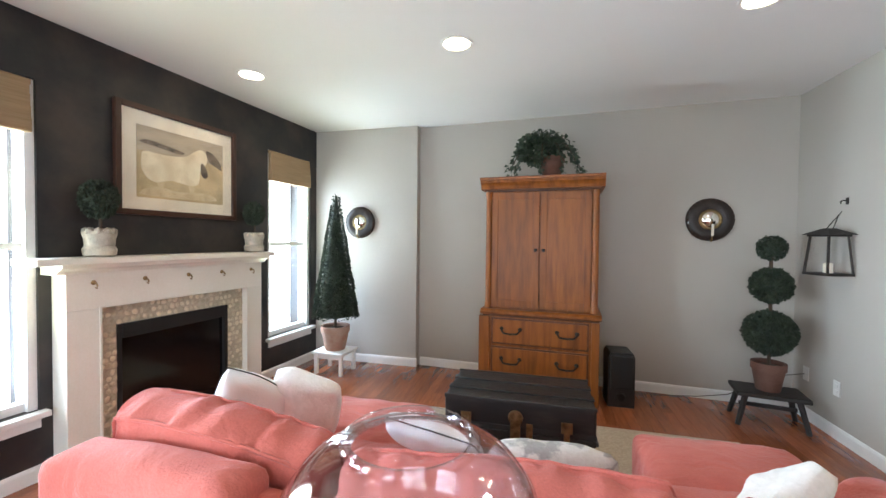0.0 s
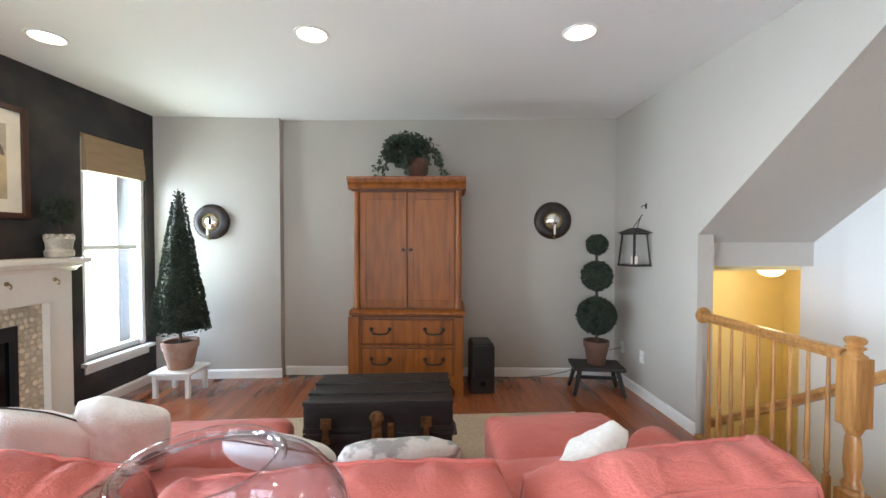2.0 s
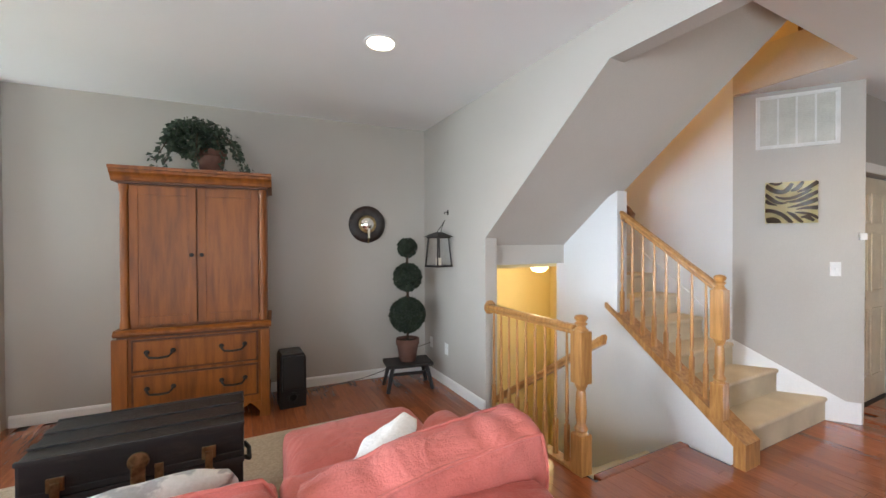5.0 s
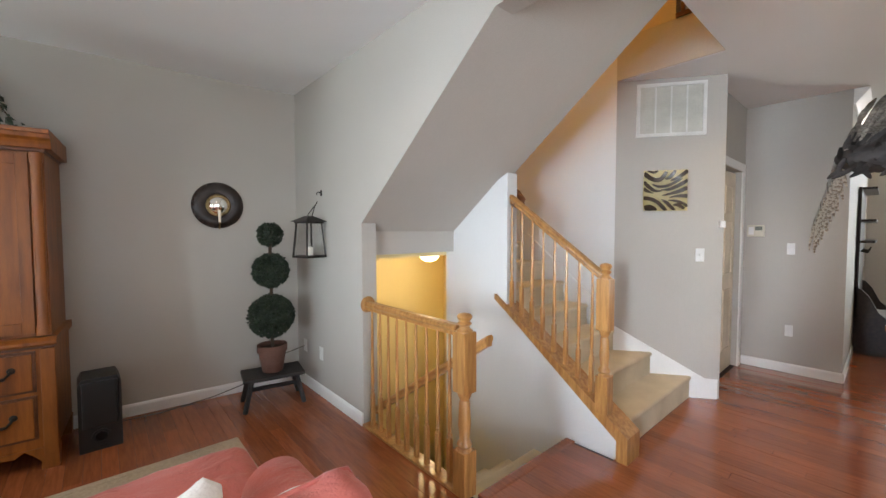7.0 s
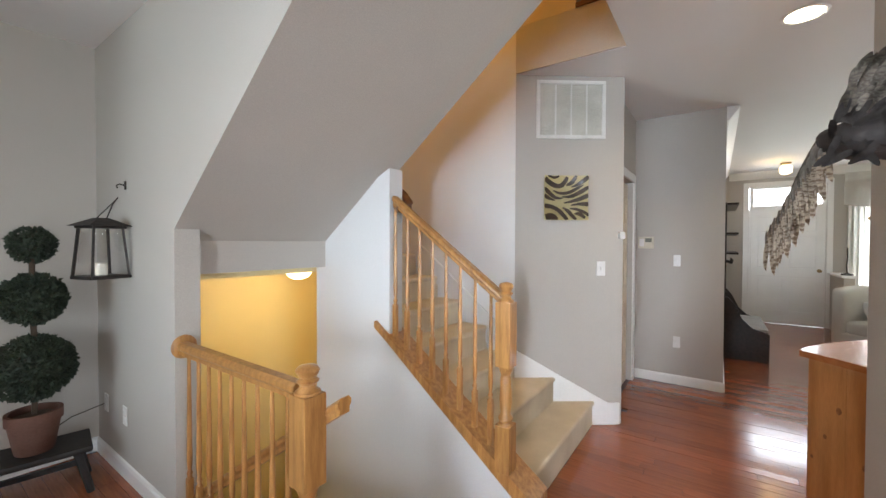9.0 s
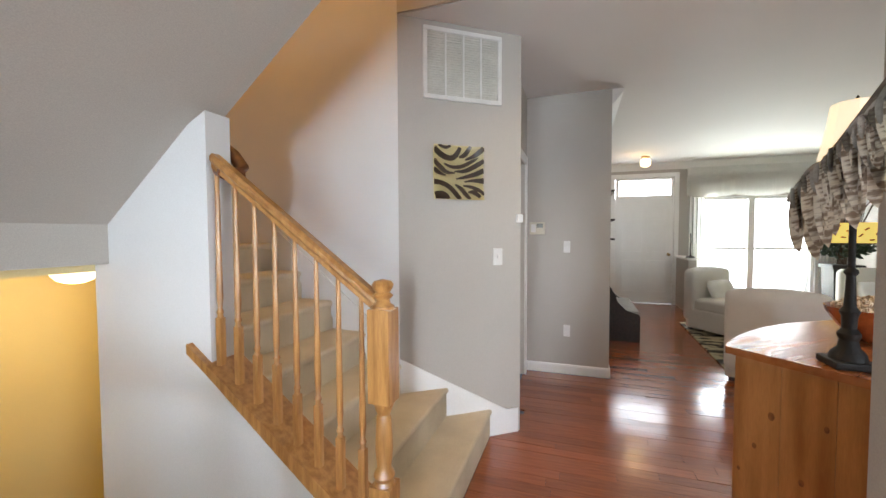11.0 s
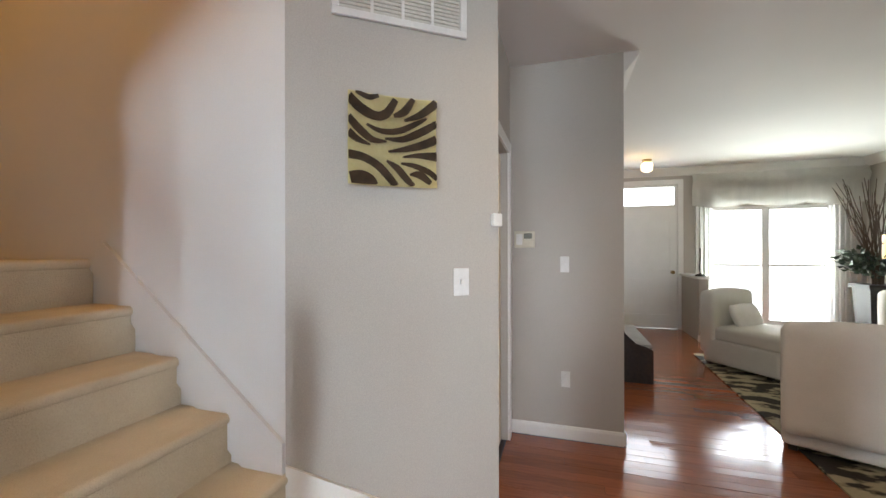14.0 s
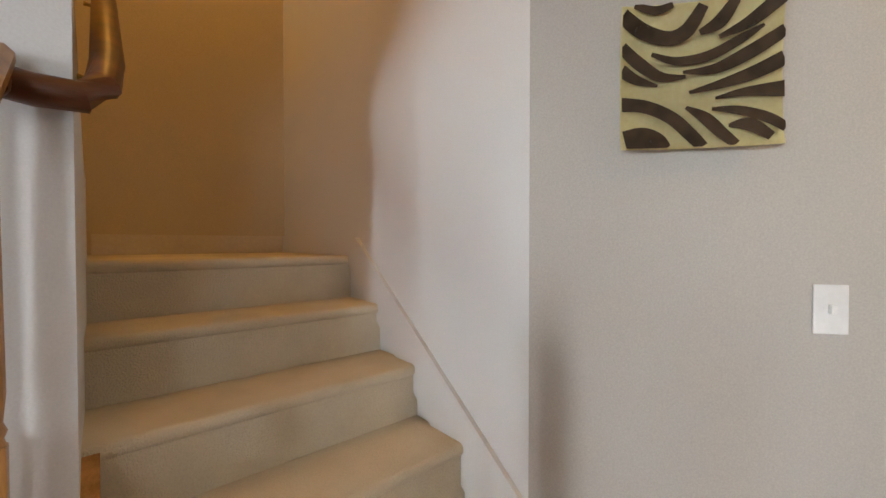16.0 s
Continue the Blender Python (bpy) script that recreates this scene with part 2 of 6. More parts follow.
OUTSIDE = glow("bright_daylight_backdrop", (0.95, 0.98, 1.0), 5.0)
GLASS = clear_glass("clear_glass")
VASE_GLASS = clear_glass("thick_clear_glass", 0.75, 0.06, (0.965, 0.97, 0.99))
SHEER = material("sheer_curtain", (0.84, 0.83, 0.80), 0.9, scale=3, stretch=(1, 30, 0.3), bump=0.3)
sheer_nodes, sheer_links = SHEER.node_tree.nodes, SHEER.node_tree.links
sheer_through, sheer_mix = sheer_nodes.new("ShaderNodeBsdfTranslucent"), sheer_nodes.new("ShaderNodeMixShader")
sheer_through.inputs[0].default_value = (0.85, 0.84, 0.80, 1)
sheer_mix.inputs[0].default_value = 0.45
sheer_links.new(sheer_nodes["Principled BSDF"].outputs[0], sheer_mix.inputs[1])
sheer_links.new(sheer_through.outputs[0], sheer_mix.inputs[2])
sheer_links.new(sheer_mix.outputs[0], sheer_nodes["Material Output"].inputs[0])
RUG_DARK = material("dark_floral_rug", (0.030, 0.024, 0.020), 0.95, color2=(0.40, 0.35, 0.23), scale=4.5, bump=0.5, ramp=(0.46, 0.52), stretch=(1.6, 0.8, 1))
BOWL_RED = material("copper_red_bowl", (0.30, 0.075, 0.022), 0.2, color2=(0.20, 0.045, 0.014), scale=10, bump=0.05, coat=0.5)
LIME = material("lime_green_cloth", (0.22, 0.42, 0.03), 0.85, bump=0.3)
CORD = material("cord", (0.10, 0.085, 0.07), 0.6, bump=0.0)

# ---- builders ----


def empty(name, label="", category="", m=None, group="", kind=""):
    ob = new(name)
    ob.empty_display_size = 0.1
    if m is not None:
        ob.matrix_world = m
    return tagged(ob, label, category, group, kind)


def mesh_of(name, bm, mat, smooth=None):
    me = bpy.data.meshes.new(name)
    bmesh.ops.recalc_face_normals(bm, faces=bm.faces)
    bm.to_mesh(me)
    bm.free()
    me.materials.append(mat)
    if smooth:
        for p in me.polygons:
            p.use_smooth = True
        me.set_sharp_from_angle(angle=radians(smooth))
    return me


def part(name, bm, mat, parent, label="", smooth=None):
    """One mesh under a thing or under a part; coordinates are the thing's own."""
    ob = new(name, mesh_of(name, bm, mat, smooth))
    ob.parent = parent
    return tagged(ob, label)


def solid(name, bm, mat, label, category, kind="", m=None, smooth=None):
    ob = new(name, mesh_of(name, bm, mat, smooth))
    if m is not None:
        ob.matrix_world = m
    return tagged(ob, label, category, "", kind)


def box(bm, x0, x1, y0, y1, z0, z1, bevel=0.0, m=None, segments=2):
    vs = [bm.verts.new((x, y, z)) for x in (x0, x1) for y in (y0, y1) for z in (z0, z1)]
    fs = [bm.faces.new([vs[i] for i in q]) for q in ((0, 1, 3, 2), (4, 6, 7, 5), (0, 4, 5, 1), (2, 3, 7, 6), (0, 2, 6, 4), (1, 5, 7, 3))]
    geom = vs
    if bevel:
        es = list({e for f in fs for e in f.edges})
        r = bmesh.ops.bevel(bm, geom=es, offset=bevel, segments=segments, affect="EDGES", profile=0.6)
        geom = list({v for f in r["faces"] for v in f.verts} | {v for v in vs if v.is_valid})
    if m is not None:
        bmesh.ops.transform(bm, matrix=m, verts=geom)
    return bm


def one(*a, **k):
    return box(bmesh.new(), *a, **k)


def prism(bm, pts, axis, a, b):
    """The outline pts (two coordinates) pushed along axis from a to b."""
    def at(p, c):
        return {"x": (c, p[0], p[1]), "y": (p[0], c, p[1]), "z": (p[0], p[1], c)}[axis]
    v0, v1 = [bm.verts.new(at(p, a)) for p in pts], [bm.verts.new(at(p, b)) for p in pts]
    bm.faces.new(v0), bm.faces.new(v1)
    for i in range(len(pts)):
        j = (i + 1) % len(pts)
        bm.faces.new((v0[i], v0[j], v1[j], v1[i]))
    return bm


def lathe(bm, profile, at=(0, 0, 0), seg=24, m=None, squash=(1, 1)):
    """A turned shape: profile of (radius, height)."""
    rings = []
    for r, z in profile:
        rings.append([bm.verts.new((at[0] + max(r, 1e-4) * squash[0] * math.cos(2 * math.pi * i / seg), at[1] + max(r, 1e-4) * squash[1] * math.sin(2 * math.pi * i / seg), at[2] + z)) for i in range(seg)])
    for a, b in zip(rings, rings[1:]):
        for i in range(seg):
            bm.faces.new((a[i], a[(i + 1) % seg], b[(i + 1) % seg], b[i]))
    bm.faces.new(rings[0]), bm.faces.new(rings[-1])
    if m is not None:
        bmesh.ops.transform(bm, matrix=m, verts=[v for r in rings for v in r])
    return bm


def tube(bm, pts, r, seg=8, r2=None):
    """A round bar through points."""
    pts = [Vector(p) for p in pts]
    rings = []
    for i, p in enumerate(pts):
        d = (pts[min(i + 1, len(pts) - 1)] - pts[max(i - 1, 0)]).normalized()
        s = d.cross(Vector((0.31, 0.17, 0.93))).normalized()
        u = d.cross(s)
        k = r if r2 is None else r + (r2 - r) * i / (len(pts) - 1)
        rings.append([bm.verts.new(p + k * (math.cos(2 * math.pi * j / seg) * s + math.sin(2 * math.pi * j / seg) * u)) for j in range(seg)])
    for a, b in zip(rings, rings[1:]):
        for j in range(seg):
            bm.faces.new((a[j], a[(j + 1) % seg], b[(j + 1) % seg], b[j]))
    bm.faces.new(rings[0]), bm.faces.new(rings[-1])
    return bm


def wall_with_openings(bm, length, height, thick, openings, x_sign=1):
    """A wall along y (0 to length), its face at x = 0, its body behind it; openings (y0, y1, z0, z1) go through."""
    ys = sorted({0.0, length, *(o[0] for o in openings), *(o[1] for o in openings)})
    zs = sorted({0.0, height, *(o[2] for o in openings), *(o[3] for o in openings)})
    for ya, yb in zip(ys, ys[1:]):
        for za, zb in zip(zs, zs[1:]):
            if not any(o[0] <= ya and yb <= o[1] and o[2] <= za and zb <= o[3] for o in openings):
                box(bm, -thick * x_sign, 0, ya, yb, za, zb)
    bmesh.ops.remove_doubles(bm, verts=bm.verts, dist=1e-5)
    return bm

# ---- structure ----
H = 2.74
ROOM_TURN = -4.84
LEFT = pose(-2.72, 4.415, 0, 0, 0, ROOM_TURN)      # y runs along the fireplace wall, x into the room
BACK = pose(2.13, 4.235, 0, 0, 0, -4.31)           # x runs along the armoire wall, y into the wall
TREAD, RISE = 0.25, 0.19


def structure():
    # fireplace wall with two windows
    bm = bmesh.new()
    wall_with_openings(bm, 7.2, H, 0.3, [(6.41, 7.09, 0.42, 2.365), (3.90, 4.60, 0.42, 2.365), (1.82, 2.52, 0.42, 2.365)])
    solid("wall_west", bm, DARK_WALL, "dark charcoal faux-finished wall round the fireplace", "wall", "structure", LEFT @ Matrix.Translation((0, -7.2, 0)))
    solid("wall_north", one(-5.1, 0.02, 0, 0.15, 0, H), PAINT, "greige painted wall behind the armoire", "wall", "structure", BACK)
    bm = bmesh.new()
    prism(bm, [(-2.74, 4.415), (-1.437, 4.415), (-1.425, 4.56), (-2.74, 4.7)], "z", 0, H)
    solid("wall_chase", bm, PAINT, "greige boxed-out section of wall", "wall", "structure")
    # wall between living room and stairs: full height stub, then only above the slanting soffit
    bm = bmesh.new()
    prism(bm, [(2.985, 0), (2.985, 1.50), (1.711, 2.5), (1.30, 2.5), (1.30, H), (4.26, H), (4.26, 0)], "x", 2.10, 2.22)
    solid("wall_east", bm, PAINT, "greige wall cut on a slant along the stairs", "wall", "structure")
    solid("ceiling_beam", one(2.10, 2.22, -2.6, 1.30, 2.5, H), PAINT, "greige painted dropped beam", "beam", "structure")
    # slanting soffit under the upper flight
    bm = bmesh.new()
    prism(bm, [(3.06, 1.441), (1.28, 2.838), (1.28, 2.98), (3.06, 1.58)], "x", 2.22, 3.198)
    solid("stair_soffit", bm, PAINT, "smooth greige slanting soffit under the upper stairs", "soffit", "structure")
    # header over the way down, with its left jamb
    bm = bmesh.new()
    box(bm, 2.22, 3.08, 3.06, 3.16, 1.26, 1.60)
    solid("wall_header", bm, PAINT, "greige header over the lower stairs", "wall", "structure")
    # wall beside the lower flight, sloping with it, and the upright end of the upper part
    bm = bmesh.new()
    prism(bm, [(1.50, -2.6), (1.50, 0.16), (2.44, 0.845), (2.44, 1.90), (3.05, 1.60), (3.16, 1.60), (3.16, -2.6)], "x", 3.08, 3.20)
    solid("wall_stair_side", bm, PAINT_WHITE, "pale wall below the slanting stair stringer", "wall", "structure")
    solid("wall_stair_end", one(2.22, 4.2, 3.92, 4.04, 1.28, 5.4), LAMPLIT_PAINT, "wall at the stair landing, toned tan for warm lamplight", "wall", "structure")
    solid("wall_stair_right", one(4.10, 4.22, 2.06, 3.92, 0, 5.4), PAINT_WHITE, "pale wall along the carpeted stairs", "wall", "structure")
    solid("wall_stair_upper", one(2.10, 2.22, 1.2, 4.32, 2.95, 5.4), LAMPLIT_PAINT, "wall of the upper stairwell, toned tan for warm lamplight", "wall", "structure")
    solid("wall_stair_rear", one(2.10, 4.9, 1.08, 1.20, 2.95, 5.4), LAMPLIT_PAINT, "wall closing the upper stairwell, toned tan for warm lamplight", "wall", "structure")
    solid("ceiling_upper", one(2.1, 4.9, 1.1, 4.32, 5.4, 5.5), CEILING, "white ceiling of the upper stairwell", "ceiling", "structure")
    bm = bmesh.new()
    prism(bm, [(4.10, 2.06), (4.62, 1.375), (4.70, 1.70), (4.22, 2.14)], "z", 0, 2.74)
    prism(bm, [(4.10, 2.06), (4.62, 1.375), (4.70, 1.70), (4.22, 2.14)], "z", 2.745, 5.4)
    ob = solid("wall_angled", bm, PAINT, "greige angled wall with vent and art tile", "wall", "structure")
    # closet door wall, thermostat wall, corridor wall
    solid("wall_closet_left", one(4.66, 4.86, 1.49, 1.61, 0, H), PAINT, "greige wall beside the closet door", "wall", "structure")
    solid("wall_closet_over", one(4.86, 5.74, 1.49, 1.61, 2.06, H), PAINT, "greige wall over the closet door", "wall", "structure")
    solid("wall_closet_right", one(5.74, 5.89, 1.49, 1.61, 0, H), PAINT, "greige wall beside the closet door", "wall", "structure")
    solid("wall_thermostat", one(5.89, 6.01, 0.705, 1.67, 0, H), PAINT, "greige wall with thermostat and switch", "wall", "structure")
    solid("wall_corridor", one(6.01, 10.5, 0.705, 0.825, 0, H), PAINT, "greige corridor wall towards the front door", "wall", "structure")
    # front wall with door, transom and window
    bm = bmesh.new()
    wall_with_openings(bm, 4.10, H, -0.2, [(3.57 - 1.05, 3.57, 0, 2.47), (0.42, 2.12, 0.15, 2.06)])
    solid("wall_front", bm, PAINT, "greige front wall with entrance and windows", "wall", "structure", pose(10.45, -3.27, 0))
    solid("wall_south_front", one(2.5, 10.65, -3.40, -3.27, 0, H), PAINT, "pale greige wall of the front room", "wall", "structure")
    # pillar and the closing walls behind the camera
    solid("wall_pillar", one(2.56, 2.97, 0.0, 0.39, 0, H), PAINT, "greige square pillar beside the pine chest", "wall", "structure")
    # both openings are added, unseen, to let fill light in
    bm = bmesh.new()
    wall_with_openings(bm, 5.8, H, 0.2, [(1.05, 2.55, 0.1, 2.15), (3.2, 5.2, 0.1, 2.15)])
    solid("wall_south", bm, PAINT, "greige closing wall, unseen, with openings added for fill light", "wall", "structure", pose(2.45, -2.5, 0, 0, 0, 90))
    solid("wall_south_join", one(2.45, 2.57, -3.40, -2.5, 0, H), PAINT, "greige wall joining the rear rooms", "wall", "structure")
    # ceilings
    bm = bmesh.new()
    prism(bm, [(-3.6, -2.7), (2.16, -2.7), (2.16, 4.3), (-2.9, 4.75)], "z", H, H + 0.12)
    solid("ceiling_living", bm, CEILING, "smooth white living-room ceiling with can lights", "ceiling", "structure")
    bm = bmesh.new()
    box(bm, 2.16, 10.7, -3.4, 1.27, H, H + 0.2)
    box(bm, 4.106, 10.7, 1.27, 2.2, H, H + 0.2)
    solid("ceiling_hall", bm, CEILING, "smooth white hall ceiling", "ceiling", "structure")
    solid("stairwell_fascia", one(4.084, 4.098, 1.27, 2.055, H + 0.001, H + 0.35), PAINT, "greige edge of the stairwell opening", "fascia", "structure")
    # floor under the boards
    bm = bmesh.new()
    box(bm, -3.7, 2.16, -2.7, 4.8, -0.2, -0.014)
    box(bm, 2.16, 10.7, -3.4, 1.55, -0.2, -0.014)
    box(bm, 2.16, 3.08, 1.55, 1.87, -0.2, -0.014)
    box(bm, 3.20, 10.7, 1.55, 2.2, -0.2, -0.014)
    solid("floor", bm, SUBFLOOR, "floor base under reddish oak boards", "floor", "structure")
    # well of the way down
    solid("wall_well_far", one(2.1, 4.2, 4.25, 4.35, -2.7, 1.3), YELLOW_PAINT, "warm yellow wall of the lower stairs", "wall", "structure")
    solid("wall_well_left", one(2.04, 2.16, 1.9, 4.25, -2.7, -0.2), YELLOW_PAINT, "yellow wall beside the lower stairs", "wall", "structure")
    solid("wall_well_jamb", one(2.221, 2.26, 3.17, 4.25, -0.2, 1.3), YELLOW_PAINT, "yellow wall beside the lower stairs", "wall", "structure")
    solid("ceiling_lower", one(2.222, 4.1, 3.162, 4.25, 1.22, 1.278), YELLOW_PAINT, "low ceiling over the lower stairs", "ceiling", "structure")
    solid("wall_well_right", one(4.0, 4.1, 3.1, 4.25, -2.7, 1.22), YELLOW_PAINT, "yellow wall beside the lower stairs", "wall", "structure")
    solid("wall_well_back", one(3.20, 4.0, 3.10, 3.16, -2.7, 1.22), YELLOW_PAINT, "yellow wall under the staircase", "wall", "structure")
    solid("landing_slab", one(2.22, 4.10, 3.10, 3.92, 1.29, 1.329), CARPET, "beige carpeted landing", "landing", "structure")


def baseboards():
    def board(m, length, label="white painted baseboard"):
        bm = bmesh.new()
        prism(bm, [(0, 0), (0.014, 0), (0.014, 0.075), (0.008, 0.09), (0, 0.095)], "y", 0, length)
        return solid("baseboard", bm, TRIM, label, "baseboard", "structure", m)
    board(LEFT @ pose(0.001, -1.02, 0), 1.02)
    board(LEFT @ pose(0.001, -7.1, 0), 4.56)
    board(BACK @ pose(-3.55, -0.001, 0, 0, 0, -90), 3.55)
    board(pose(-2.71, 4.414, 0, 0, 0, -90), 1.285)
    board(pose(2.099, 4.22, 0, 0, 0, 180), 1.235)
    board(pose(5.889, 1.48, 0, 0, 0, 180), 0.775)
    board(pose(5.892, 0.704, 0, 0, 0, -90), 4.5)
    # crown moulding of the front rooms
    def crown(m, length):
        bm = bmesh.new()
        prism(bm, [(0, H - 0.13), (0.015, H - 0.13), (0.10, H - 0.02), (0.10, H - 0.001), (0, H - 0.001)], "y", 0, length)
        solid("crown_moulding", bm, TRIM, "white crown moulding", "moulding", "structure", m)
    crown(pose(5.895, 0.704, 0, 0, 0, -90), 4.54)
    crown(pose(10.449, 0.60, 0, 0, 0, 180), 3.86)
    crown(pose(10.4, -3.269, 0, 0, 0, 90), 7.5)


structure()
baseboards()


def stairs():
    # carpeted lower flight; the three lowest steps widen along the angled wall
    st = empty("staircase", "beige carpeted staircase with oak railing", "stairs", kind="structure")
    right = {1: 4.60, 2: 4.33, 3: 4.12}
    y1 = 1.55
    for k in range(1, 8):
        y = y1 + TREAD * (k - 1)
        z = RISE * k
        ye = y + TREAD + (0.03 if k < 7 else 0.0)
        xr = right.get(k, 4.10)
        bm = bmesh.new()
        xr2 = min(xr, 4.10 + max(0.0, (2.06 - ye)) * 0.76)
        if k < 7:
            prism(bm, [(3.20, y + 0.006), (xr, y + 0.006), (max(xr2, 4.098), ye + 0.02), (3.20, ye + 0.02)], "z", z - RISE + (0.002 if k == 1 else 0), z - 0.022)
            nose = prism(bmesh.new(), [(3.20, y - 0.006), (xr - 0.01, y - 0.006), (max(xr2, 4.098), ye + 0.02), (3.20, ye + 0.02)], "z", z - 0.04, z)
        else:
            box(bm, 3.20, 4.098, y + 0.006, 3.12, z - RISE, z - 0.022)
            nose = one(3.20, 4.098, y - 0.006, 3.10, z - 0.04, z + 0.002)
        part("riser", bm, CARPET, st, "beige carpet riser")
        es = [e for e in nose.edges if all(abs(v.co.y - (y - 0.006)) < 1e-4 for v in e.verts) and abs(e.verts[0].co.z - e.verts[1].co.z) < 1e-4]
        bmesh.ops.bevel(nose, geom=es, offset=0.019, segments=4, affect="EDGES", profile=0.5)
        part("tread", nose, CARPET, st, "beige carpet tread", 40)
    # white skirt boards along the walls
    bm = bmesh.new()
    prism(bm, [(2.06, 0.42), (2.06, 0.68), (2.98, 1.41), (3.90, 1.43), (3.90, 1.332), (3.10, 1.332), (2.3, 0.62)], "x", 4.082, 4.099)
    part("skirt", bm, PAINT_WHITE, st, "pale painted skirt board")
    bm = bmesh.new()
    prism(bm, [(0, 0), (0.0, 0.60), (0.75, 0.17), (0.84, 0.17), (0.84, 0)], "y", -0.016, -0.001)
    d = math.degrees(math.atan2(1.375 - 2.06, 4.62 - 4.10))
    bmesh.ops.transform(bm, matrix=pose(4.10, 2.06, 0, 0, 0, d), verts=bm.verts)
    part("skirt", bm, TRIM, st, "white painted skirt board")
    bm = one(4.0, 4.098, 3.905, 3.919, 1.332, 1.43)
    box(bm, 3.20, 4.0, 3.905, 3.919, 1.332, 1.43)
    part("skirt", bm, SKIRT, st, "cream landing baseboard")
    # flight down
    for k in range(9):
        y = 1.89 + TREAD * k
        z = -RISE * (k + 1)
        part("lower_tread", one(2.16, 3.078, y, y + TREAD + 0.03, z - 0.2, z, 0.015), CARPET, st, "beige carpet tread")
    part("lower_landing", one(2.16, 3.078, 3.9, 4.25, -2.0, -1.9), CARPET, st)
    part("floor_edge", one(2.18, 3.078, 1.83, 1.90, -0.19, 0.004, 0.012), BOARD, st, "dark wooden nosing at the head of the stairs")
    # slanting oak cap
    bm = bmesh.new()
    prism(bm, [(1.47, 0.0), (1.47, 0.165), (1.52, 0.205), (2.545, 0.935), (2.545, 0.895), (2.44, 0.82), (1.54, 0.13), (1.54, 0.0)], "x", 3.05, 3.23)
    part("stringer_cap", bm, OAK, st, "honey oak stringer cap")
    return st


def newel(name, x, y, z0, top, parent, block_low=0.24, block_high=0.34, k=1.0):
    """Square blocks joined by a turned shaft, with a turned finial."""
    nw = empty(name)
    nw.parent = parent
    nw.matrix_local = pose(x, y, z0) @ Matrix.Diagonal((k, k, 1, 1))
    h = top - z0
    fin = 0.10
    part("block", one(-0.046, 0.046, -0.046, 0.046, 0, block_low, 0.004), OAK, nw)
    hi = h - fin
    lo = hi - block_high
    part("shaft", lathe(bmesh.new(), [(0.044, block_low - 0.002), (0.036, block_low + 0.015), (0.043, block_low + 0.03), (0.040, block_low + 0.04), (0.028, block_low + 0.06), (0.036, (block_low + lo) / 2 - 0.02), (0.030, lo - 0.06), (0.025, lo - 0.045), (0.034, lo - 0.025), (0.044, lo + 0.002)], seg=20), OAK, nw, smooth=40)
    part("block", one(-0.046, 0.046, -0.046, 0.046, lo, hi, 0.004), OAK, nw)
    part("finial", lathe(bmesh.new(), [(0.046, hi), (0.046, hi + 0.008), (0.030, hi + 0.018), (0.027, hi + 0.03), (0.041, hi + 0.045), (0.027, hi + 0.056), (0.038, hi + 0.07), (0.043, hi + 0.082), (0.034, hi + 0.095), (0.006, hi + 0.102)], seg=20), OAK, nw, smooth=50)
    return nw


def baluster_mesh(h, low=0.2):
    bm = one(-0.0135, 0.0135, -0.0135, 0.0135, 0, low, 0.002)
    lathe(bm, [(0.0135, low), (0.010, low + 0.012), (0.0145, low + 0.025), (0.009, low + 0.04), (0.0132, low + 0.09), (0.011, h * 0.6), (0.008, h)], seg=10)
    return mesh_of("baluster", bm, OAK, 35)


def rail_bar(bm, a, b):
    """A moulded handrail between two points in a plane x = const."""
    prof = [(-0.022, -0.03), (0.022, -0.03), (0.022, -0.012), (0.031, 0.002), (0.030, 0.018), (0.018, 0.030), (-0.018, 0.030), (-0.030, 0.018), (-0.031, 0.002), (-0.022, -0.012)]
    a, b = Vector(a), Vector(b)
    va, vb = [[bm.verts.new((p.x + u, p.y, p.z + w)) for u, w in prof] for p in (a, b)]
    bm.faces.new(va), bm.faces.new(vb)
    for i in range(len(prof)):
        j = (i + 1) % len(prof)
        bm.faces.new((va[i], va[j], vb[j], vb[i]))
    return bm


